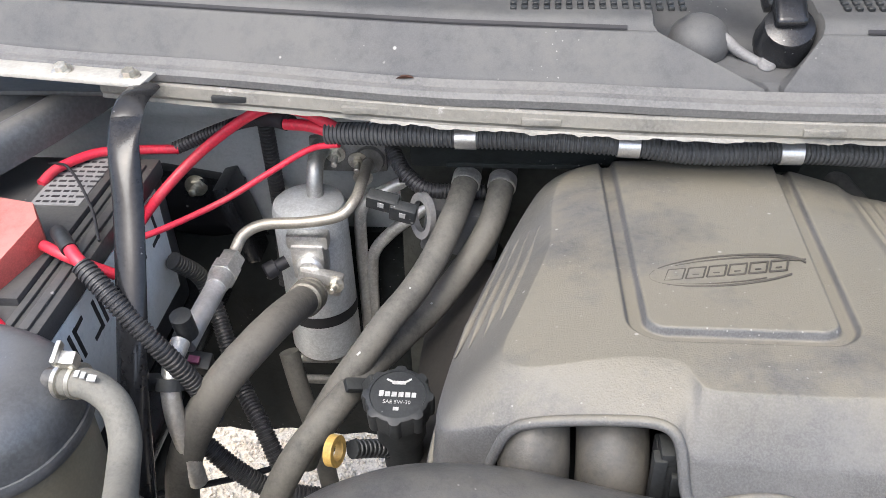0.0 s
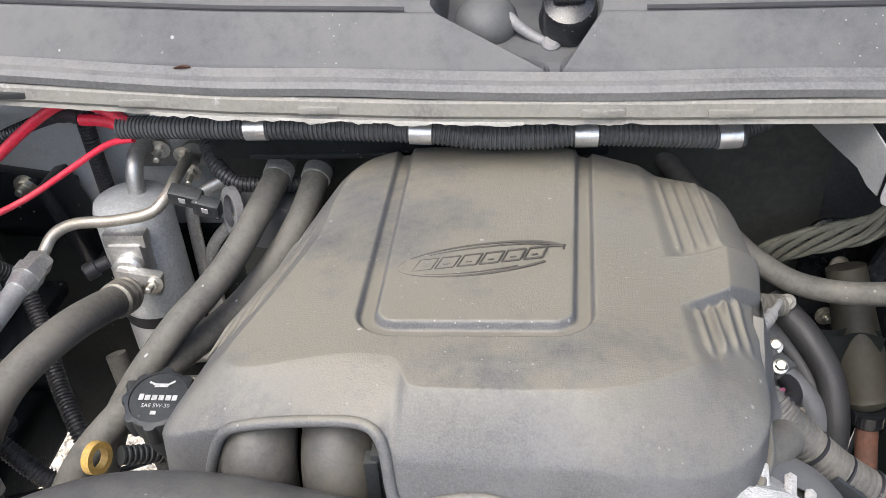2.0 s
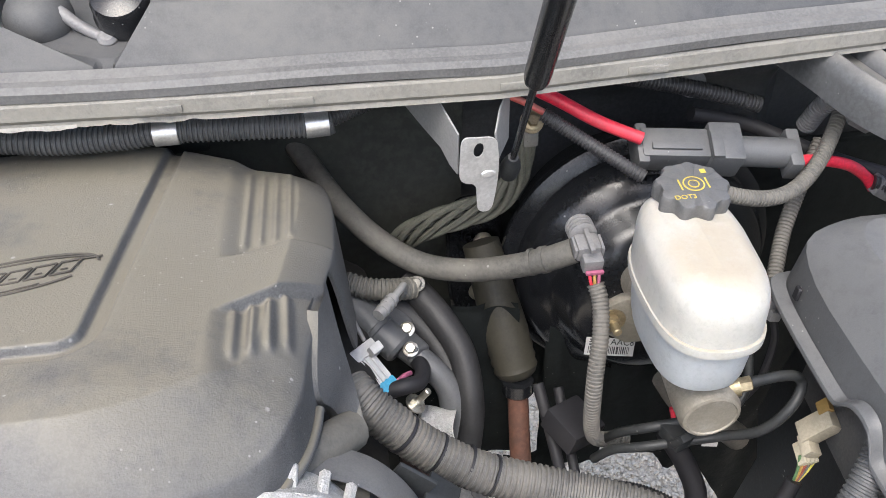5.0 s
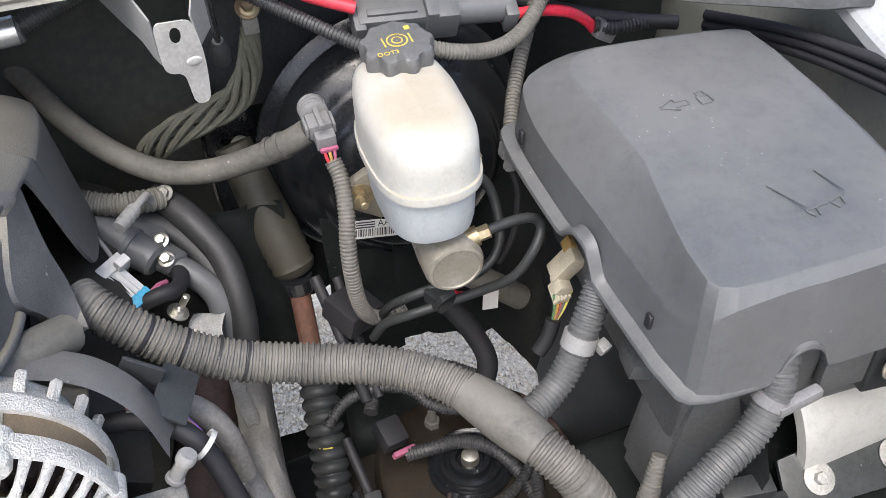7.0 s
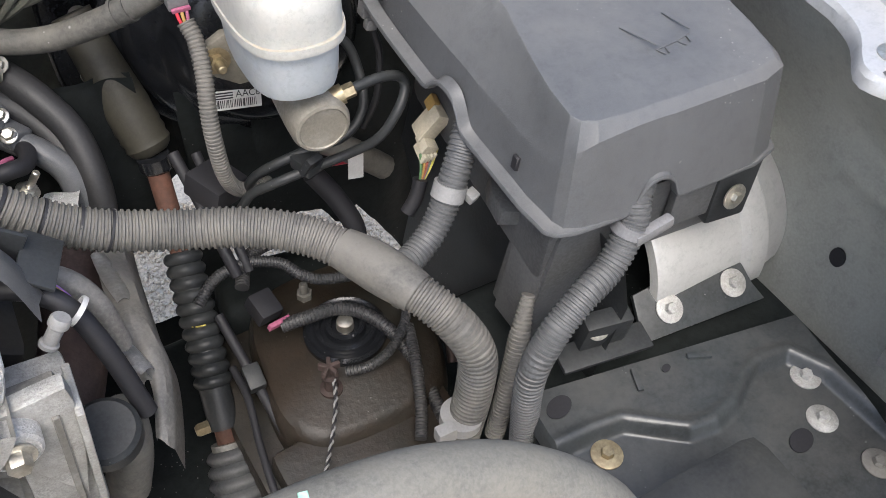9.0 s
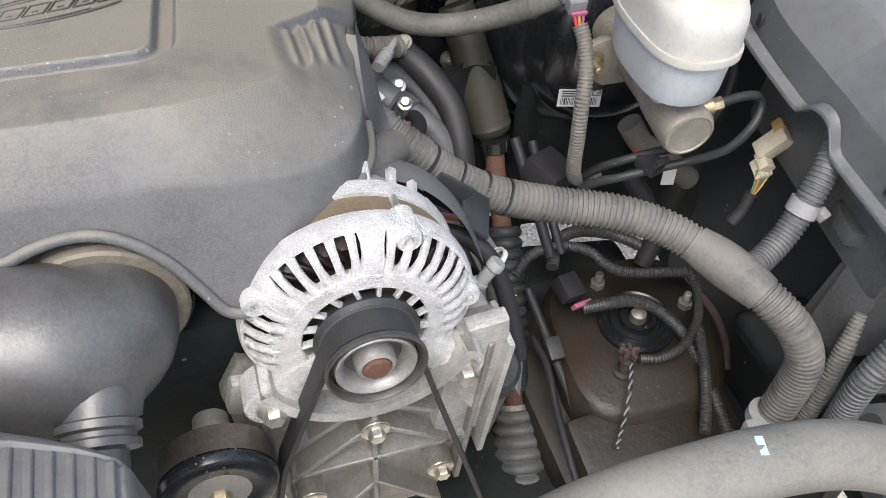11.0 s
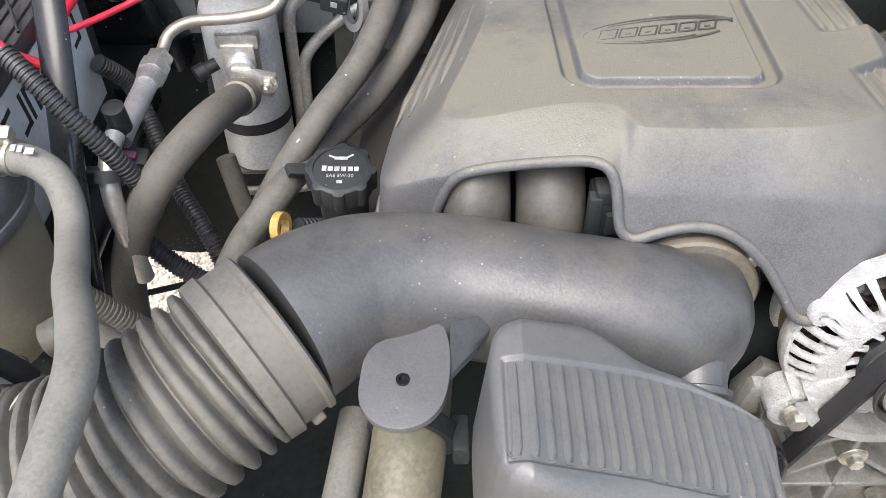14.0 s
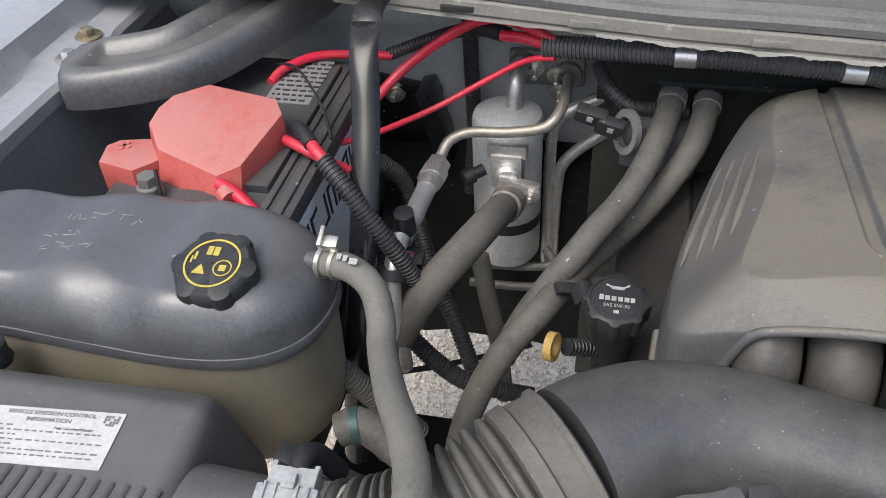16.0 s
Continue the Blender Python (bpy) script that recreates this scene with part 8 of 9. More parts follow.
    g = Geo().lathe([(0.030, 0), (0.030, 0.02), (0.026, 0.03), (0.0255, 0.12), (0.0275, 0.13), (0.0295, 0.165), (0.0295, 0.188), (0.027, 0.194), (0.024, 0.195), (0.023, 0.1935), (0.01, 0.1935)], ax, 36)
    g.prism([(-0.075, 0.02), (-0.05, 0.034), (0.05, 0.034), (0.075, 0.02), (0.075, -0.005), (0.04, -0.03), (-0.04, -0.03), (-0.075, -0.005)], 0.055, 0.067, ax, 0.003)
    body = part("body", recalc(g), material("dirty cast body", (0.33, 0.31, 0.27), 0.6, 0.4, (0.2, 0.18, 0.14), 0, 0.5, 22, 300, 0.5, 0.15), t)
    for x in (-0.06, 0.06):
        n = Geo()
        stud(n, ax @ Vector((x, 0.008, 0.068)), (0, -1, 0.05), 0.0085, 0.02)
        part("stud_nut", n, BRASSY, t)
    n = Geo().lathe([(0.0075, 0), (0.0075, 0.012), (0.006, 0.013)], basis((0.800, 0.583, 1.028), (1, -0.1, 0.25)), 6)
    n.lathe([(0.010, -0.012), (0.010, 0.001)], basis((0.800, 0.583, 1.028), (1, -0.1, 0.25)), 18)
    part("pipe_nut", n, BRASSY, t, "brass-coloured pipe nut")
    for pts in ([(0.808, 0.582, 1.031), (0.84, 0.585, 1.032), (0.862, 0.588, 1.025), (0.868, 0.585, 1.012), (0.855, 0.575, 0.995), (0.835, 0.578, 0.965), (0.810, 0.598, 0.938), (0.770, 0.608, 0.925), (0.735, 0.615, 0.915), (0.712, 0.632, 0.895), (0.700, 0.65, 0.86)],
                [(0.80, 0.66, 1.03), (0.835, 0.665, 1.03), (0.848, 0.655, 1.0), (0.842, 0.63, 0.965), (0.815, 0.618, 0.945), (0.775, 0.622, 0.938), (0.742, 0.628, 0.928), (0.722, 0.645, 0.905), (0.712, 0.665, 0.87)]):
        part("brake_pipe", Geo().tube(pts, 0.0052, 12), BLACK, t, "black coated brake pipe")
    k = Geo().box((0.022, 0.028, 0.016), pose(0.768, 0.612, 0.931, 0, 0, 20), 0.002)
    k.box((0.018, 0.008, 0.03), pose(0.768, 0.60, 0.938, 30, 0, 20), 0.002)
    part("pipe_clip", k, BLACK, t, "black pipe clip")
    # fluid reservoir
    r = thing("brake_reservoir", (0.755, 0.61, 1.05), "milky white brake fluid reservoir with black cap", "reservoir")

    def top(x, y):
        return 1.178 - 0.10 * max(0, 0.64 - y) - 0.02 * abs(x - 0.757) * 4
    o = []
    for x, y, a, b in ((0.725, 0.700, 0.02, 0.02), (0.760, 0.706, 0.02, 0.02), (0.795, 0.700, 0.02, 0.02), (0.806, 0.66, 0.022, 0.022), (0.806, 0.61, 0.024, 0.024), (0.803, 0.575, 0.026, 0.026), (0.788, 0.552, 0.028, 0.028), (0.760, 0.545, 0.03, 0.03), (0.730, 0.552, 0.028, 0.028), (0.715, 0.575, 0.026, 0.026), (0.712, 0.61, 0.024, 0.024), (0.713, 0.66, 0.022, 0.022)):
        o.append((x, y, a, b, 1.112))
    part("upper_half", shell(o, top, (0.760, 0.625), 200, 40, 0.002, 0.02, 2), MILK, r)
    line = resample(chaikin([q[:2] for q in o], 2), 160)
    sc = lambda k, z, dy=0: [(0.760 + (x - 0.760) * k, 0.625 + dy + (y - 0.625) * k, z) for x, y in line]
    rim = Geo().grid([sc(0.98, 1.116), sc(1.045, 1.1155), sc(1.05, 1.111), sc(1.045, 1.107), sc(0.95, 1.107)], close_u=True)
    part("seam_rim", rim, MILK, r, "white seam rim")
    low = Geo().grid([sc(0.95, 1.109), sc(0.93, 1.09), sc(0.90, 1.065), sc(0.86, 1.055), sc(0.5, 1.050)], close_u=True)
    low.box((0.05, 0.09, 0.03), pose(0.765, 0.64, 1.045), 0.006)
    low.lathe([(0.012, 0), (0.010, 0.02)], basis((0.775, 0.59, 1.034)), 18)
    part("lower_half", recalc(low), MILKB, r, "bluish translucent lower half")
    neck = Geo().lathe([(0.024, -0.02), (0.024, 0.012)], basis((0.7635, 0.676, 1.17)), 28)
    part("neck", neck, MILK, r)
    m = basis((0.7635, 0.674, 1.194), (0, -0.12, 1), (1, 0, 0))
    g = Geo()

    def ring(rr, h, k):
        return [m @ Vector(((rr + k * 0.0028 * math.cos(9 * a)) * math.cos(a), (rr + k * 0.0028 * math.cos(9 * a)) * math.sin(a), h)) for a in [6.2832 * i / 108 for i in range(108)]]
    g.grid([ring(0.028, -0.020, 0), ring(0.0310, -0.018, 1), ring(0.032, -0.004, 1), ring(0.0305, 0, 0.8), ring(0.029, 0.0012, 0), ring(0.001, 0.0015, 0)], close_u=True)
    cap = part("cap", recalc(g), GREYP, r, "charcoal scalloped cap with yellow print")
    pr = Geo()
    for r0, r1 in ((0.0085, 0.0098), (0.004, 0.0052)):
        pr.lathe([(r0, 0.0014), (r1, 0.0014), (r1, 0.0019), (r0, 0.0019)], m, 36, caps=False)
    for sx in (-1, 1):
        pr.box((0.0014, 0.014, 0.0004), m @ pose(sx * 0.0125, 0, 0.0017), 0, 1)
    pr.box((0.005, 0.0055, 0.0004), m @ pose(0.014, 0.016, 0.0017), 0, 1)
    part("cap_symbol", pr, YELLOW, cap, "yellow brake symbol")
    words("DOT3", 0.0075, m @ Matrix.Translation((-0.013, -0.0165, 0.0016)), YELLOW, cap, "lettering", "yellow printed words", 0.0002)


def build_upper_east():
    # fuse holder and red cables
    t = thing("fuse_holder", (0.83, 0.77, 1.16), "dark grey inline fuse holder on red cable", "fuse holder")
    d = Vector((0.162, 0.002, -0.048)).normalized()
    m = basis((0.832, 0.775, 1.163), (0, -0.5, 1), d)
    g = Geo().box((0.075, 0.034, 0.03), m @ Matrix.Translation((-0.042, 0, 0)), 0.004)
    g.box((0.012, 0.046, 0.03), m @ Matrix.Translation((-0.078, 0, -0.002)), 0.003)
    g.box((0.034, 0.044, 0.036), m @ Matrix.Translation((0.005, 0, 0.002)), 0.004)
    part("body", g, LID, t)
    g = Geo().tube([m @ Vector((0.018, 0, 0)), m @ Vector((0.078, 0, -0.002))], 0.0155, 20)
    g.box((0.014, 0.044, 0.028), m @ Matrix.Translation((0.078, 0, -0.003)), 0.003)
    part("end_cap", g, LID, t)
    l = Geo().box((0.012, 0.03, 0.006), m @ Matrix.Translation((-0.006, -0.006, 0.020)), 0.0015)
    l.box((0.05, 0.008, 0.004), m @ Matrix.Translation((-0.045, -0.006, 0.016)), 0.001)
    part("latch", l, LID, t)
    cable("red_cable", [(0.60, 0.815, 1.243), (0.635, 0.812, 1.235), (0.67, 0.805, 1.219), (0.71, 0.79, 1.199), (0.752, 0.775, 1.184)], 0.0066, RED, "thick red cable from cowl to fuse holder")
    cable("red_cable", [(0.905, 0.776, 1.141), (0.930, 0.776, 1.141), (0.956, 0.775, 1.139), (0.985, 0.774, 1.131), (1.005, 0.770, 1.118), (1.015, 0.765, 1.105)], 0.0062, RED, "red cable leaving the fuse holder")
    cable("thin_red_cable", [(0.60, 0.812, 1.234), (0.635, 0.80, 1.222), (0.665, 0.79, 1.207)], 0.0034, REDCAP, "thin orange-red wire end")
    cable("wire_loom", [(0.655, 0.793, 1.21), (0.69, 0.775, 1.19), (0.72, 0.755, 1.175), (0.745, 0.74, 1.162)], 0.0072, LOOMB, "black convoluted loom behind the reservoir cap", "wire loom", (0.0036, 0.001))
    cable("wire_loom", [(0.66, 0.85, 1.235), (0.72, 0.855, 1.22), (0.78, 0.85, 1.208), (0.84, 0.84, 1.196), (0.90, 0.83, 1.18)], 0.0092, LOOMB, "black convoluted loom along the cowl", "wire loom", (0.0040, 0.0010))
    cable("wire_loom", [(0.79, 0.715, 1.165), (0.83, 0.708, 1.152), (0.872, 0.715, 1.142), (0.91, 0.735, 1.142), (0.945, 0.765, 1.155), (0.975, 0.80, 1.18)], 0.0082, LOOM, "grey convoluted loom curving past the reservoir", "wire loom", (0.0040, 0.0010))
    cable("wire_loom", [(0.955, 0.79, 1.155), (0.93, 0.765, 1.12), (0.905, 0.735, 1.085), (0.885, 0.70, 1.06), (0.872, 0.672, 1.04)], 0.0082, LOOM, "grey convoluted loom dropping behind the fuse box", "wire loom", (0.0040, 0.0010))
    c = Geo().box((0.018, 0.015, 0.015), pose(0.866, 0.660, 1.058, 0, 10), 0.002)
    c.box((0.012, 0.010, 0.012), pose(0.864, 0.652, 1.046, 0, 10), 0.002)
    c.box((0.021, 0.004, 0.006), pose(0.866, 0.652, 1.062, 0, 10), 0.001)
    lone("level_plug", c, GREYC, "grey level sensor plug beside the reservoir", "connector")
    cable("black_wire", [(0.866, 0.655, 1.04), (0.872, 0.65, 1.01), (0.865, 0.645, 0.96), (0.85, 0.65, 0.92)], 0.004, INK, "black wire below the level sensor", seg=8)
    c = Geo().box((0.03, 0.024, 0.024), pose(0.99, 0.785, 1.185, 20, 30), 0.003)
    c.box((0.024, 0.02, 0.02), pose(1.022, 0.762, 1.108, 0, 30), 0.003)
    c.tube([(0.968, 0.80, 1.20), (0.962, 0.815, 1.18), (0.96, 0.83, 1.15)], 0.011, 14, corr=(0.004, 0.001))
    lone("corner_connector", c, GREYC, "cluster of grey plugs in the cowl corner", "connector")
    cable("black_cable", [(0.83, 0.84, 1.17), (0.90, 0.84, 1.15), (0.98, 0.80, 1.125), (1.05, 0.76, 1.115), (1.10, 0.74, 1.11)], 0.008, INK, "black cable behind the fuse holder")
    cable("wire_loom", [(1.01, 0.762, 1.115), (1.03, 0.755, 1.112), (1.06, 0.752, 1.112), (1.09, 0.75, 1.108)], 0.008, LOOMB, "short black convoluted loom behind the fuse box", "wire loom", (0.0040, 0.0010))
    # bright bracket
    b = thing("relay_bracket", (0.56, 0.75, 1.13), "bright zinc-plated pressed bracket with an oval hole", "bracket")
    zinc_sheet = material("bright zinc sheet", (0.62, 0.62, 0.615), 0.36, 0.55, (0.46, 0.45, 0.43), 0, 0.3, 30, 260, 0.12, 0.1)
    out = chaikin([list(q) for q in [(-0.0170, 0.0400), (-0.004, 0.0385), (0.0160, 0.0365), (0.0190, 0.020), (0.0208, 0.004), (0.0212, -0.014), (0.0200, -0.034), (0.0180, -0.0545), (0.0040, -0.0535), (0.0022, -0.036), (0.0004, -0.0165), (-0.0125, -0.0135), (-0.0168, -0.006), (-0.0170, 0.016)]], 2)
    m = basis((0.580, 0.7345, 1.190), (0.12, -1, -0.16), (1, 0.12, 0))
    hole = Vector((0.0, 0.0240))
    ordered = sorted(out, key=lambda q: math.atan2(q[1] - hole.y, q[0] - hole.x))
    sheet = Geo()
    rows = []
    for k, z in ((0, 0.001), (1, 0.001), (1, -0.001), (0, -0.001)):
        row = []
        for u, v in ordered:
            a = math.atan2(v - hole.y, u - hole.x)
            q = (hole.x + 0.0050 * math.cos(a), hole.y + 0.0085 * math.sin(a)) if k == 0 else (u, v)
            row.append(m @ Vector((q[0], q[1], z)))
        rows.append(row)
    rows.append(rows[0])
    sheet.grid(rows, close_u=True)
    pl = part("plate", recalc(sheet), zinc_sheet, b)
    dimple = Geo().lathe([(0.0058, 0.0), (0.0050, 0.0016), (0.002, 0.0024)], m @ Matrix.Translation((0.0110, -0.006, 0.0008)) @ Matrix.Diagonal((1.3, 0.8, 1, 1)), 20)
    part("dimple", dimple, zinc_sheet, pl)

    def wall(loop, name, label):
        loop = [Vector(q) for q in loop]
        n = (loop[1] - loop[0]).cross(loop[-1] - loop[0]).normalized()
        f = basis(loop[0], n, loop[1] - loop[0])
        back = f.inverted()
        part(name, recalc(Geo().prism([tuple((back @ q)[:2]) for q in loop], -0.001, 0.001, f, 0.0004, 1)), PALEG, b, label)
    wall([(0.5625, 0.7325, 1.230), (0.5635, 0.741, 1.183), (0.557, 0.753, 1.186), (0.549, 0.767, 1.197), (0.535, 0.787, 1.200), (0.517, 0.806, 1.203), (0.470, 0.862, 1.215), (0.470, 0.855, 1.262), (0.540, 0.772, 1.255), (0.557, 0.745, 1.238)], "side_wall", "dull grey folded side")
    wall([(0.5965, 0.7365, 1.226), (0.6005, 0.740, 1.196), (0.606, 0.775, 1.200), (0.607, 0.785, 1.250), (0.6035, 0.752, 1.243)], "return_flange", "dull grey return flange")
    # hood strut
    s = thing("hood_strut", (0.616, 0.752, 1.17), "black gas hood strut with thin polished rod", "gas strut")
    a, d = Vector((0.616, 0.755, 1.176)), Vector((-0.004, -0.0905, 0.137)).normalized()
    part("rod", Geo().tube([a + d * 0.01, a + d * 0.172], 0.0031, 14, raw=True), SATIN, s)
    part("cylinder", Geo().lathe([(0.005, 0.160), (0.0095, 0.163), (0.0105, 0.168), (0.0105, 0.174), (0.0108, 0.175), (0.0108, 0.42)], basis(a, d), 24), SATIN, s)
    e = Geo().lathe([(0.009, -0.012), (0.010, 0.004), (0.0075, 0.016), (0.005, 0.024)], basis(a, d), 18)
    part("end_socket", e, BLACK, s, "black ball socket")
    # braided strap
    strap = thing("braided_strap", (0.60, 0.85, 1.06), "dirty green-grey woven braided ground strap", "strap")
    line = spline([(0.655, 0.838, 1.158), (0.651, 0.840, 1.137), (0.644, 0.845, 1.104), (0.624, 0.850, 1.072), (0.593, 0.855, 1.057), (0.557, 0.860, 1.043), (0.525, 0.870, 1.020), (0.505, 0.885, 0.985)], 14)
    for k in range(8):
        strand = []
        for i, p in enumerate(line):
            d = (line[min(i + 1, len(line) - 1)] - line[max(i - 1, 0)]).normalized()
            side = d.cross(Vector((0.2, -1, 0.1))).normalized()
            wide = 0.0065 + 0.0085 * smooth(0.0, 0.5, i / len(line))
            a = 0.55 * i + k * 0.785
            strand.append(p + side * wide * math.cos(a * 0.14 + k * 0.785) + Vector((0, -0.0035 * math.sin(a * 0.14 + k * 0.785), 0)))
        part("strand", Geo().tube(strand, 0.0042, 8, 0.004, raw=True), BRAID, strap)
    lug = thing("ground_lug", (0.655, 0.836, 1.176), "stained crimped ground lug bolted at the end of the strap", "lug")
    lm = basis((0.6555, 0.836, 1.1776), (0, -0.75, 0.66))
    part("ring", Geo().lathe([(0.006, 0), (0.0125, 0), (0.0125, 0.003), (0.006, 0.003)], lm, 24), BRASSY, lug)
    nut = Geo()
    hexbolt(nut, (0.6555, 0.833, 1.1800), (0, -0.75, 0.66), 0.0065, 0.007, 0.0095)
    part("nut", nut, BRASSY, lug)
    part("crimp", Geo().box((0.017, 0.010, 0.020), pose(0.655, 0.836, 1.160, -8, 0, 2), 0.003), CASTD, lug, "dull crimped sleeve")
    # steering column plate and shaft
    p = thing("column_plate", (0.61, 0.91, 0.93), "black steel column plate bolted on the firewall", "plate")
    g = Geo()
    rows = []
    for k, z in ((1.0, 0.0), (1.0, 0.006), (0.92, 0.009), (0.86, 0.004), (0.2, 0.004)):
        rows.append([basis((0.612, 0.905, 0.95), (0, -1, 0.25)) @ Vector((0.036 * k * math.copysign(abs(math.cos(w)) ** 0.6, math.cos(w)), 0.085 * k * math.copysign(abs(math.sin(w)) ** 0.6, math.sin(w)), z)) for w in [6.2832 * i / 48 for i in range(48)]])
    g.grid(rows, close_u=True)
    part("plate", g, SATIN, p)
    for q in ((0.620, 0.897, 0.983), (0.612, 0.880, 0.918)):
        n = Geo()
        stud(n, q, (0, -1, 0.25), 0.007, 0.016)
        part("nut", n, ZINC, p)
    t = thing("steering_shaft", (0.63, 0.70, 0.70), "rusty steering shaft with olive cover and ribbed boot", "steering shaft")
    part("cover", Geo().lathe([(0.018, 0.0), (0.023, 0.004), (0.027, 0.012), (0.0255, 0.018), (0.0275, 0.024), (0.026, 0.030), (0.0275, 0.036), (0.0265, 0.044), (0.0275, 0.06), (0.0245, 0.11), (0.022, 0.17)], basis((0.644, 0.780, 0.864), (-0.20, 0.46, 0.86)), 28), material("olive grey plastic", (0.026, 0.0245, 0.018), 0.6, 0, (0.05, 0.046, 0.034), 0, 0.4, 16, 300, 0.2), t, "olive plastic cover")
    part("collar", Geo().lathe([(0.015, -0.02), (0.019, -0.015), (0.019, 0.0)], basis((0.641, 0.770, 0.868), (-0.03, 0.2, 0.98)), 24), SATIN, t)
    part("shaft", Geo().tube([(0.641, 0.767, 0.855), (0.638, 0.735, 0.815), (0.634, 0.70, 0.785), (0.628, 0.65, 0.745), (0.612, 0.56, 0.66), (0.605, 0.52, 0.62)], 0.0125, 18), RUST, t, "rust-red steel shaft")
    bt = spline([(0.6335, 0.69, 0.787), (0.627, 0.65, 0.748), (0.619, 0.60, 0.70), (0.614, 0.575, 0.676)], 24)
    part("ribbed_boot", Geo().tube([tuple(q) for q in bt], lambda s: 0.0175 + 0.005 * abs(math.sin(s * 3.1416 * 11)) ** 0.7, 28, 0.0012, raw=True), BLACK, t, "ribbed black rubber boot")
    part("boot_sleeve", Geo().tube([(0.6145, 0.578, 0.679), (0.609, 0.54, 0.642)], 0.018, 22), BLACK, t)
    mk = Geo().box((0.012, 0.003, 0.004), basis((0.6225, 0.616, 0.739), (0, -0.6, 0.8), (1, -0.3, 0)), 0.001, 1)
    mk.box((0.008, 0.003, 0.004), basis((0.616, 0.620, 0.741), (0, -0.6, 0.8), (1, 1.2, 0)), 0.001, 1)
    part("paint_mark", mk, YELLOW, t, "pale yellow paint mark")
    for sx in (-1, 1):
        n = Geo().lathe([(0.0085, 0.016), (0.0085, 0.028), (0.006, 0.032)], basis((0.609, 0.545, 0.648), (sx, 0, 0.05)), 6)
        part("clamp_bolt", n, BRASSY, t)
    bt = spline([(0.606, 0.525, 0.62), (0.598, 0.47, 0.575), (0.59, 0.42, 0.53)], 24)
    part("lower_boot", Geo().tube([tuple(q) for q in bt], lambda s: 0.022 + 0.02 * s + 0.006 * abs(math.sin(s * 3.1416 * 9)) ** 0.8, 28, 0.0012, raw=True), LOOMC, t, "folded rubber boot")
    part("boot_ring", Geo().tube([(0.6065, 0.53, 0.626), (0.605, 0.52, 0.617)], 0.02, 22), CASTD, t)


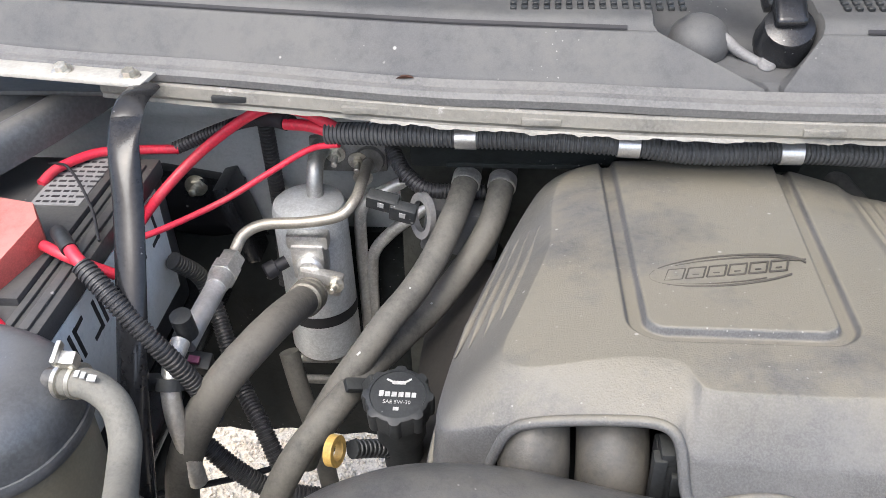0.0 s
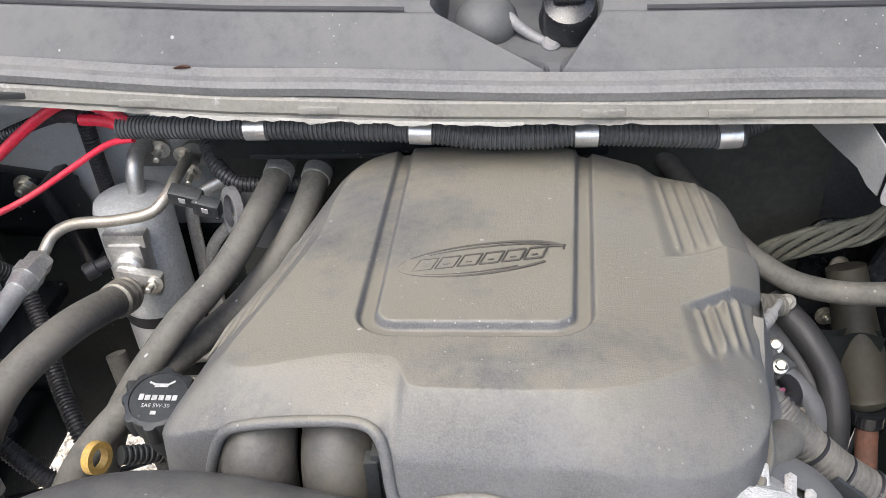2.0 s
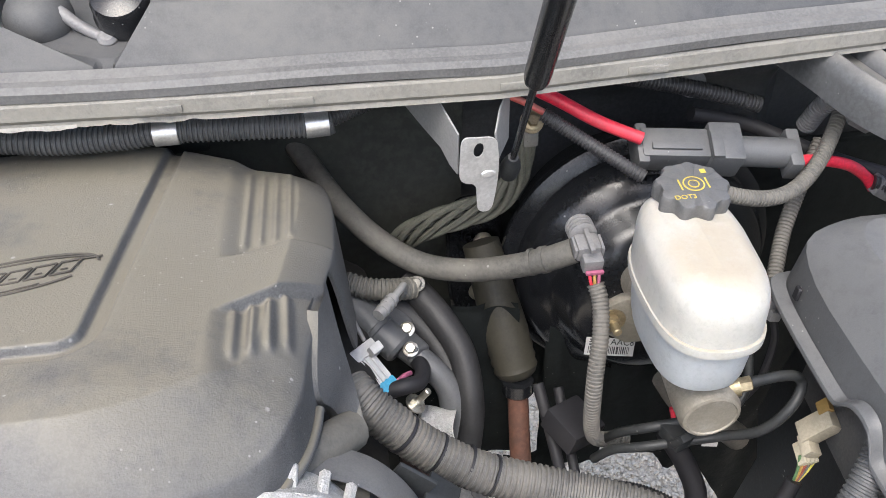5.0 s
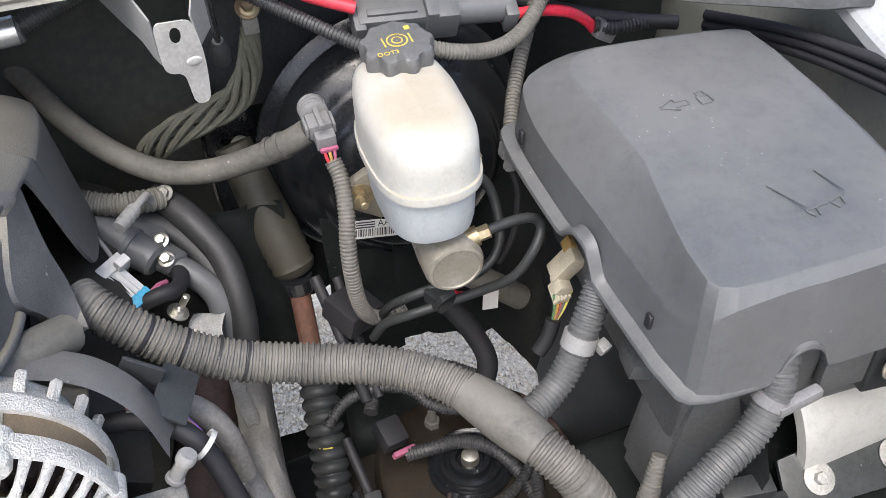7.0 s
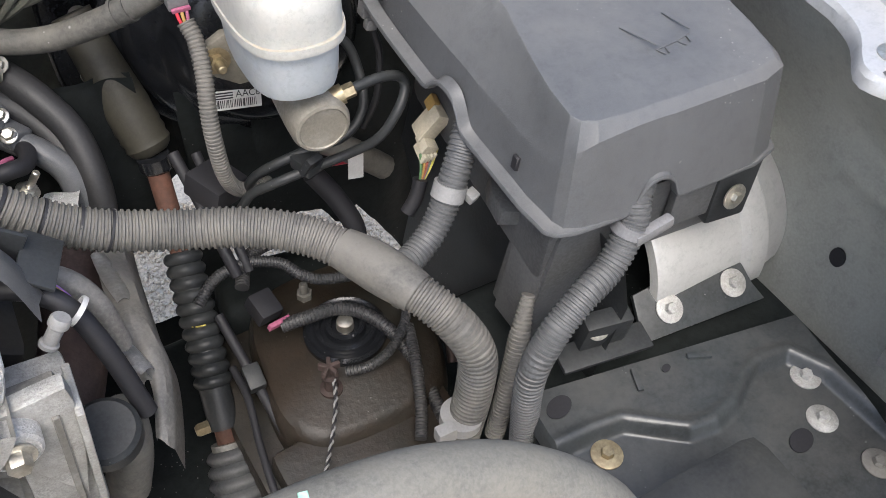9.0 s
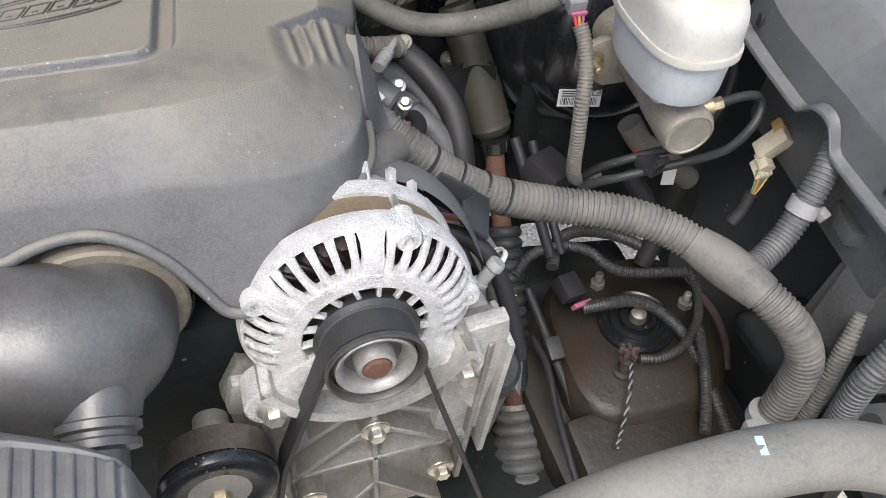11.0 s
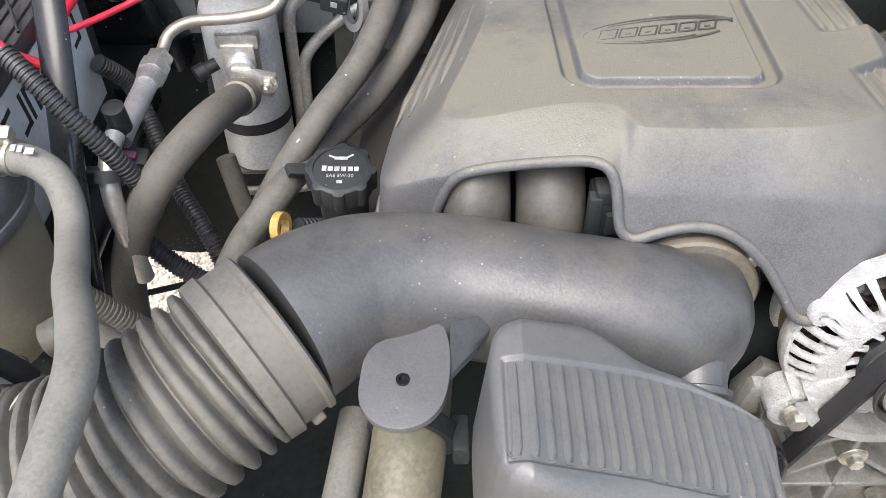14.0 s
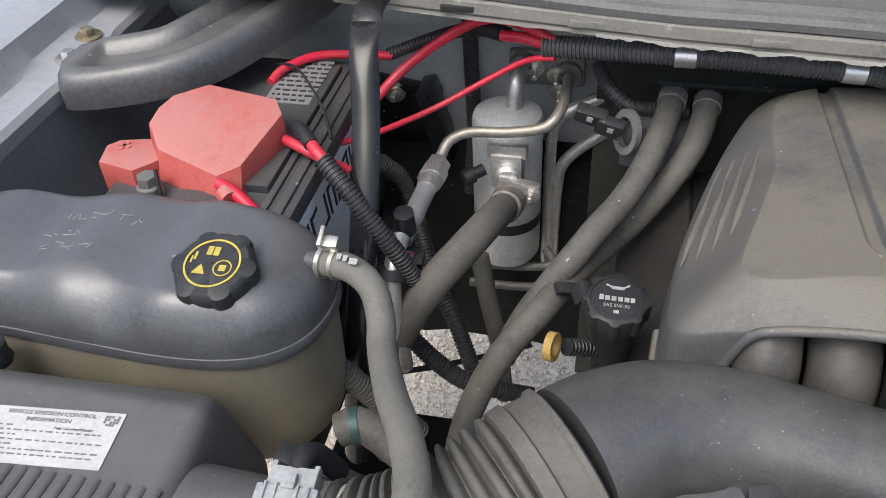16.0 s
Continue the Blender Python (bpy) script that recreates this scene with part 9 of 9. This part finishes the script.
def build_tower():
    t = thing("spring_tower", (0.77, 0.55, 0.60), "brown-stained steel spring tower with round rubber mount", "suspension tower")
    g = Geo()
    rows = []
    for k, z in ((0.001, 0.704), (0.40, 0.704), (0.44, 0.702), (0.84, 0.702), (0.92, 0.698), (0.97, 0.686), (1.0, 0.660), (1.03, 0.58), (1.06, 0.48)):
        row = []
        for i in range(72):
            a = 6.2832 * i / 72
            ca, sa = math.cos(a), math.sin(a)
            p = 1 / (abs(ca) ** 3.4 + abs(sa) ** 3.4) ** (1 / 3.4)
            x, y = 0.112 * p * ca * k, 0.125 * p * sa * k
            row.append((0.772 + x + 0.10 * y, 0.552 + y, z - 0.14 * max(0, -y - 0.05)))
        rows.append(row)
    g.grid(rows, close_u=True)
    part("dome", g, DIRTST, t)
    f = Geo().box((0.215, 0.16, 0.05), pose(0.748, 0.395, 0.640, 16, 0, 4), 0.012)
    f.box((0.10, 0.30, 0.10), pose(0.665, 0.50, 0.60, 10, 0, 4), 0.015)
    part("bracket", f, DIRTST, t)
    lip = Geo().tube([(0.886, 0.49, 0.650), (0.897, 0.53, 0.672), (0.897, 0.58, 0.680), (0.882, 0.64, 0.676), (0.845, 0.68, 0.670)], 0.006, 10)
    part("edge_lip", lip, SCORCH, t, "rust-edged rim of the tower")
    m = Geo().lathe([(0.050, 0), (0.050, 0.006), (0.046, 0.010), (0.042, 0.007), (0.038, 0.007), (0.036, 0.013), (0.031, 0.014), (0.029, 0.009), (0.025, 0.009), (0.023, 0.016), (0.017, 0.017), (0.015, 0.011), (0.010, 0.011)], basis((0.774, 0.556, 0.704)), 44)
    part("rubber_mount", m, SATIN, t, "black rubber mount")
    c = Geo().lathe([(0.011, 0), (0.010, 0.012), (0.005, 0.014)], basis((0.774, 0.556, 0.714)), 16)
    part("centre_nut", c, ZINC, t)
    for x, y in ((0.753, 0.630), (0.851, 0.568)):
        n = Geo()
        n.lathe([(0.016, 0), (0.015, 0.006)], basis((x, y, 0.695)), 24)
        n.lathe([(0.010, 0.006), (0.010, 0.016)], basis((x, y, 0.695)), 6)
        n.lathe([(0.0055, 0.016), (0.0055, 0.03), (0.004, 0.032)], basis((x, y, 0.695)), 12)
        part("stud_nut", n, CASTD, t, "weathered stud nut")
    foot = Vector((0.727, 0.493, 0.700))
    s = Geo().lathe([(0.013, 0), (0.013, 0.004), (0.008, 0.006), (0.007, 0.024), (0.010, 0.026), (0.010, 0.029), (0.005, 0.030), (0.005, 0.040)], basis(foot), 20)
    for k in range(5):
        s.box((0.013, 0.005, 0.010), basis(foot + Vector((0, 0, 0.042))) @ Matrix.Rotation(k * 1.2566, 4, "Z") @ Matrix.Translation((0.006, 0, 0)), 0.001, 1)
    part("fir_clip", s, SCORCH, t, "brown fir-tree clip")
    lone("ride_wire_plug", Geo().box((0.030, 0.034, 0.024), pose(0.695, 0.606, 0.742, 20, 10, 15), 0.004), INK, "black plug with magenta lock above the tower", "connector")
    q = bpy.data.objects["ride_wire_plug"]
    part("lock_strip", Geo().box((0.028, 0.006, 0.010), pose(0.703, 0.580, 0.737, 20, 10, 15), 0.001), PINK, q, "magenta lock strip")
    cable("wire_loom", [(0.705, 0.578, 0.732), (0.735, 0.572, 0.738), (0.77, 0.57, 0.735), (0.80, 0.555, 0.725), (0.822, 0.52, 0.71), (0.83, 0.47, 0.69), (0.83, 0.41, 0.67), (0.825, 0.36, 0.66)], 0.0085, LOOMB, "black convoluted loom over the spring tower", "wire loom", (0.0040, 0.0010))
    cable("wire_loom", [(0.68, 0.63, 0.76), (0.70, 0.665, 0.765), (0.74, 0.685, 0.755), (0.79, 0.675, 0.745), (0.835, 0.64, 0.735)], 0.0085, LOOMB, "black loom behind the tower studs", "wire loom", (0.0040, 0.0010))
    tw = Geo()
    base = spline([(0.729, 0.486, 0.728), (0.722, 0.468, 0.718), (0.706, 0.440, 0.708), (0.690, 0.418, 0.698), (0.678, 0.402, 0.692)], 16)
    tw.tube([tuple(p + Vector((0.0018 * math.cos(i * 0.8), 0, 0.0018 * math.sin(i * 0.8)))) for i, p in enumerate(base)], 0.0013, 6, 0.002, raw=True)
    a = lone("twisted_wire", tw, PALEG, "thin twisted pair of pale and dark wires", "wire")
    tw = Geo()
    tw.tube([tuple(p - Vector((0.0018 * math.cos(i * 0.8), 0, 0.0018 * math.sin(i * 0.8)))) for i, p in enumerate(base)], 0.0013, 6, 0.002, raw=True)
    part("dark_strand", tw, INK, a, "dark strand")
    lone("wire_plug", Geo().box((0.014, 0.034, 0.014), pose(0.672, 0.396, 0.655, 10, 0, 8), 0.003), BLACK, "small black plug at the end of the twisted wires", "connector")
    cable("black_cable", [(0.645, 0.62, 0.74), (0.655, 0.55, 0.70), (0.665, 0.48, 0.66), (0.675, 0.42, 0.62), (0.68, 0.36, 0.58)], 0.006, INK, "black cable on the frame beside the tower")
    cable("wire_loom", [(0.746, 0.493, 0.722), (0.771, 0.485, 0.726), (0.802, 0.493, 0.728), (0.835, 0.520, 0.732), (0.857, 0.560, 0.735), (0.864, 0.593, 0.735)], 0.0060, LOOMB, "short black convoluted loom clipped to the tower", "wire loom", (0.0040, 0.0012))
    cable("wire_loom", [(0.628, 0.629, 0.760), (0.657, 0.648, 0.770), (0.696, 0.650, 0.775), (0.731, 0.636, 0.770), (0.748, 0.617, 0.760), (0.777, 0.604, 0.750), (0.856, 0.593, 0.740)], 0.0070, LOOMB, "thin black loom winding behind the tower", "wire loom", (0.0036, 0.0010))
    cable("taped_cable", [(0.639, 0.572, 0.700), (0.640, 0.526, 0.700), (0.632, 0.475, 0.690), (0.626, 0.419, 0.680), (0.626, 0.378, 0.660)], 0.0045, INK, "thin black taped cable down the tower's edge")
    cable("wire_loom", [(0.838, 0.518, 0.722), (0.824, 0.473, 0.715), (0.807, 0.428, 0.700), (0.789, 0.394, 0.690)], 0.0072, LOOMB, "black convoluted loom down the tower's far side", "wire loom", (0.0040, 0.0010))
    c = Geo().box((0.02, 0.03, 0.02), pose(0.655, 0.545, 0.705, 20), 0.003)
    lone("cable_clip", c, BLACK, "black cable clip on the frame", "clip")
    l = Geo()
    rows = []
    for j in range(15):
        y = 0.32 + 0.42 * j / 14
        rows.append([(0.955 + 0.012 * math.sin(z * 30), y, z) for z in (0.98, 0.9, 0.8, 0.7, 0.6, 0.52)])
    l.grid(rows)
    lone("splash_liner", l, BLACK, "black rubber splash liner under the fuse box", "liner", kind="structure")
    lb = Geo().box((0.02, 0.0008, 0.03), pose(0.852, 0.680, 0.837, -20, 12), 0)
    lone("small_label", lb, WHITE, "small white printed tag on a harness", "label")
    cable("red_wire", [(0.80, 0.69, 0.88), (0.806, 0.685, 0.86), (0.822, 0.69, 0.845), (0.85, 0.70, 0.83)], 0.003, RED, "red wire behind the brake pipes", seg=8)
    cable("black_hose", [(0.80, 0.72, 0.90), (0.82, 0.71, 0.87), (0.85, 0.70, 0.85), (0.90, 0.70, 0.80)], 0.016, RUBBER, "black hose behind the brake pipes", "hose")
    cable("taped_hose", [(0.800, 0.690, 0.840), (0.823, 0.671, 0.800), (0.835, 0.651, 0.760), (0.819, 0.636, 0.720)], 0.013, INK, "black taped hose dropping past the brake pipes", "hose")
    g = Geo().box((0.05, 0.05, 0.03), pose(0.69, 0.70, 0.86, 10, 10, 30), 0.004)
    g.tube([(0.66, 0.75, 0.88), (0.67, 0.70, 0.83), (0.68, 0.64, 0.77)], 0.007, 10)
    g.tube([(0.685, 0.75, 0.87), (0.69, 0.70, 0.82), (0.695, 0.64, 0.77)], 0.006, 10)
    lone("clipped_pipe", g, INK, "black twin pipe in a clip by the steering shaft", "pipe")
    # radiator hose across the front
    h = thing("radiator_hose", (0.6, 0.19, 1.0), "fat grey upper radiator hose with a pale green mark", "hose")
    g = Geo().tube([(0.425, 0.20, 0.975), (0.458, 0.196, 1.025), (0.505, 0.192, 1.055), (0.56, 0.190, 1.064), (0.62, 0.189, 1.062), (0.68, 0.184, 1.049), (0.74, 0.170, 1.020), (0.79, 0.145, 0.975), (0.815, 0.12, 0.915)], 0.0240, 30)
    part("hose", g, GREYHOSE, h)
    mk = Geo().box((0.006, 0.014, 0.0012), pose(0.600, 0.191, 1.0872, 0, 2, -12), 0.0004, 1)
    part("paint_mark", mk, material("pale green paint", (0.35, 0.6, 0.48), 0.6, 0, None, 0, 0.5, 40, 300, 0.0), h, "pale green paint mark")


def build_coils():
    t = thing("ignition_coil", (0.47, 0.76, 0.93), "dark grey ignition coil with bolted flange and spark lead", "ignition coil", "coils beside the cover")
    a, b = Vector((0.458, 0.780, 0.995)), Vector((0.505, 0.737, 0.966))
    d = (b - a).normalized()
    g = Geo().lathe([(0.0185, -0.01), (0.0195, 0.0), (0.0195, 0.030), (0.0205, 0.031), (0.0205, 0.036), (0.0190, 0.037), (0.0185, 0.062), (0.015, 0.066)], basis(a, d), 30)
    part("body", g, LID, t)
    g = Geo().box((0.050, 0.044, 0.012), pose(0.490, 0.775, 0.990, 20, 20, 30), 0.005, 3)
    g.box((0.026, 0.05, 0.020), pose(0.508, 0.752, 0.968, 10, 25, 40), 0.005, 3)
    part("flange", g, LID, t)
    for p in ((0.511, 0.755, 0.982), (0.512, 0.732, 0.974)):
        n = Geo()
        hexbolt(n, p, (-0.1, -0.5, 0.85), 0.0058, 0.006, 0.0085)
        part("bolt", n, ZINC, t, "small zinc-plated bolt")
    g = Geo().tube([(0.507, 0.747, 0.964), (0.534, 0.726, 0.948), (0.551, 0.712, 0.926), (0.556, 0.700, 0.895), (0.552, 0.69, 0.85)], lambda s: 0.0135 + 0.003 * smooth(0.35, 0.6, s), 20)
    part("boot", g, LID, t, "smooth grey spark plug boot")
    c = thing("coil_harness", (0.46, 0.70, 0.98), "cream and blue sensor plug with taped wires", "connector")
    m = basis((0.4655, 0.701, 0.984), (0.25, -0.45, 0.85), (0.60, -0.78, -0.16))
    g = Geo().box((0.042, 0.024, 0.018), m, 0.0025)
    g.box((0.014, 0.030, 0.014), m @ Matrix.Translation((-0.016, 0.004, 0.006)), 0.002)
    g.box((0.010, 0.014, 0.022), m @ Matrix.Translation((-0.010, 0.012, 0.012)), 0.002)
    for k in (-0.006, 0.0, 0.006):
        g.box((0.036, 0.0025, 0.003), m @ Matrix.Translation((0.003, k, 0.0095)), 0.0007, 1)
    pl = part("plug", g, WHITE, c, "white plug body")
    part("lock", Geo().box((0.013, 0.026, 0.019), m @ Matrix.Translation((0.026, 0, 0)), 0.003), BLUE, pl, "blue lock collar")
    part("wire", Geo().tube([m @ Vector((0.03, 0.005, 0.004)), (0.499, 0.690, 0.978), (0.508, 0.70, 0.972)], 0.0026, 8), PINK, c, "magenta wire")
    part("taped_lead", Geo().tube([m @ Vector((0.03, 0, 0)), (0.500, 0.680, 0.974), (0.516, 0.690, 0.968), (0.522, 0.715, 0.962), (0.515, 0.74, 0.955)], 0.0085, 14), INK, c, "black taped wires")
    part("white_wire", Geo().tube([(0.464, 0.727, 0.998), (0.458, 0.738, 1.008), (0.450, 0.752, 1.02)], 0.0024, 8), PALEG, c, "pale wire")
    cable("ribbed_hose", [(0.445, 0.790, 1.03), (0.47, 0.783, 1.022), (0.489, 0.780, 1.020), (0.51, 0.785, 1.014), (0.522, 0.79, 1.01)], 0.0125, RUBBER, "dusty ribbed black hose end beside the engine cover", "hose", (0.0060, 0.0014), 18)
    k = Geo().tube([(0.480, 0.726, 1.032), (0.489, 0.738, 1.033), (0.498, 0.750, 1.033)], 0.0068, 10)
    k.tube([(0.498, 0.750, 1.033), (0.507, 0.762, 1.034), (0.511, 0.772, 1.030), (0.512, 0.778, 1.016)], 0.0040, 10)
    for q in (0.25, 0.5, 0.75):
        p = Vector((0.480, 0.726, 1.032)).lerp(Vector((0.498, 0.750, 1.033)), q)
        k.tube([p, p + Vector((0.0018, 0.0024, 0))], 0.0078, 10, raw=True)
    lone("hose_band", k, PALEG, "pale grey plastic hose band with notched tail", "clip")
    n = Geo()
    hexbolt(n, (0.527, 0.79, 1.015), (-0.2, -0.6, 0.7), 0.006, 0.005, 0.009)
    lone("flange_bolt", n, CASTD, "dull bolt at the hose end", "bolt")
    cable("coolant_pipe", [(0.515, 0.812, 1.0), (0.530, 0.795, 0.994), (0.548, 0.768, 0.983), (0.568, 0.735, 0.955), (0.572, 0.70, 0.915), (0.566, 0.68, 0.87), (0.555, 0.665, 0.80)], lambda s: 0.0165 - 0.003 * s, RUBBELT, "fat black coolant pipe running down beside the head", "pipe", None, 20)
    cable("black_hose", [(0.49, 0.80, 0.99), (0.53, 0.775, 0.965), (0.552, 0.745, 0.94), (0.564, 0.71, 0.91)], 0.015, RUBBELT, "black rubber hose beneath the coolant pipe", "hose", None, 18)
    n = Geo()
    stud(n, (0.510, 0.684, 0.942), (0.5, -0.15, 0.8), 0.0068, 0.026)
    lone("manifold_stud", n, ZINC, "zinc stud on the cylinder head", "stud")
    s = Geo()
    s.grid([[(x + 0.004 * math.sin(a * 2), 0.690 - 0.35 * (x - 0.52) + 0.021 * math.cos(a), 0.900 + 0.021 * math.sin(a) + 0.0012 * math.sin(x * 900 + a * 3)) for a in [i * 0.24 for i in range(27)]] for x in [0.518 + 0.0055 * j for j in range(7)]])
    cable("plug_lead", [(0.455, 0.552, 0.985), (0.474, 0.536, 0.986), (0.500, 0.524, 0.985), (0.520, 0.512, 0.978), (0.534, 0.498, 0.955), (0.540, 0.488, 0.91)], lambda q: 0.0135 - 0.004 * q, TAUPE, "taupe rubber spark plug boot and lead", "plug lead", None, 18)
    lone("heat_sleeve", s, CAST, "bright crinkled spark plug heat sleeve", "heat sleeve")
    g = Geo().box((0.06, 0.05, 0.05), pose(0.42, 0.485, 1.07, 0, 20), 0.008)
    g.tube([(0.36, 0.46, 1.11), (0.39, 0.475, 1.11), (0.425, 0.505, 1.105), (0.445, 0.53, 1.09)], 0.016, 14)
    lone("alternator_connector", g, RUBBER, "dusty black wiring cover behind the alternator", "wiring cover")
    # plastic channel behind the alternator with its wires
    g = Geo()
    line = spline([(0.395, 0.472, 1.118), (0.430, 0.470, 1.109), (0.460, 0.464, 1.092), (0.484, 0.450, 1.066), (0.497, 0.43, 1.035)])
    g.grid([[p + Vector((0, 0.004 * s, 0)) + q * s for s, q in ((0, Vector((0, 0, 0))), (1, Vector((0.002, 0.012, 0.002))), (1, Vector((0.006, 0.030, -0.006))), (1, Vector((0.008, 0.034, -0.03))))] for p in line])
    part("channel", g, GREYP, thing("wire_channel", (0.45, 0.48, 1.05), "dark grey plastic wire channel behind the alternator", "wire channel"))
    g = Geo().box((0.034, 0.004, 0.034), pose(0.486, 0.500, 1.055, 0, 30, -20), 0.0012)
    g.box((0.03, 0.05, 0.004), pose(0.508, 0.486, 1.040, 0, 35, -20), 0.0012)
    lone("channel_bracket", g, BLACK, "folded grey bracket beside the wire channel", "bracket")
    for i, (nm, y) in enumerate((("violet", 0.0), ("amber", 0.003), ("red", 0.006), ("black", 0.009))):
        mt = bpy.data.materials.get(nm + " wire") or material(nm + " wire", (0.25, 0.12, 0.4), 0.5, 0, None, 0, 0.5, 40, 300, 0.0)
        cable(nm + "_wire", [(0.470, 0.494 - y, 1.036), (0.484, 0.493 - y, 1.036), (0.499, 0.486 - y, 1.031), (0.510, 0.477 - y, 1.02), (0.519, 0.468 - y * 0.7, 1.005), (0.525, 0.455, 0.98), (0.53, 0.44, 0.93)], 0.0019, mt, nm + " wire behind the alternator", "wire", seg=8)
    cable("taped_cable", [(0.445, 0.485, 1.03), (0.475, 0.482, 1.028), (0.50, 0.472, 1.02), (0.518, 0.458, 1.0), (0.53, 0.44, 0.96), (0.54, 0.42, 0.90)], 0.0085, INK, "black taped cable behind the alternator", "cable", None, 14)
    r = Geo().lathe([(0.0105, -0.002), (0.0125, -0.002), (0.0125, 0.002), (0.0105, 0.002), (0.0105, -0.002)], basis((0.520, 0.458, 1.004), (0.5, -0.35, -0.5)) @ Matrix.Diagonal((1, 1.35, 1, 1)), 28, caps=False)
    lone("cable_tie", recalc(r), WHITE, "white cable tie round the alternator wires", "cable tie")
    n = Geo().lathe([(0.0075, 0), (0.0075, 0.003), (0.0058, 0.004), (0.0058, 0.018), (0.0078, 0.020), (0.0078, 0.026), (0.0065, 0.028)], basis((0.494, 0.428, 1.012), (0.55, 0.05, 0.75)), 14)
    lone("spacer_bolt", n, PALEG, "pale zinc spacer bolt beside the alternator", "bolt")
    g = Geo().lathe([(0.028, 0), (0.028, 0.02), (0.024, 0.024)], basis((0.505, 0.41, 0.90), (0, -0.3, 1)), 28)
    lone("power_steering_cap", g, BLACK, "round black power steering cap", "cap")
    g = Geo().tube([(0.50, 0.42, 0.80), (0.515, 0.425, 0.85), (0.52, 0.43, 0.90)], 0.02, 16)
    lone("pump_hose", g, RUBBER, "black hose beside the alternator bracket", "hose")


build_big_loom()
build_fuse_box()
build_tray()
build_brakes()
build_upper_east()
build_tower()
build_coils()
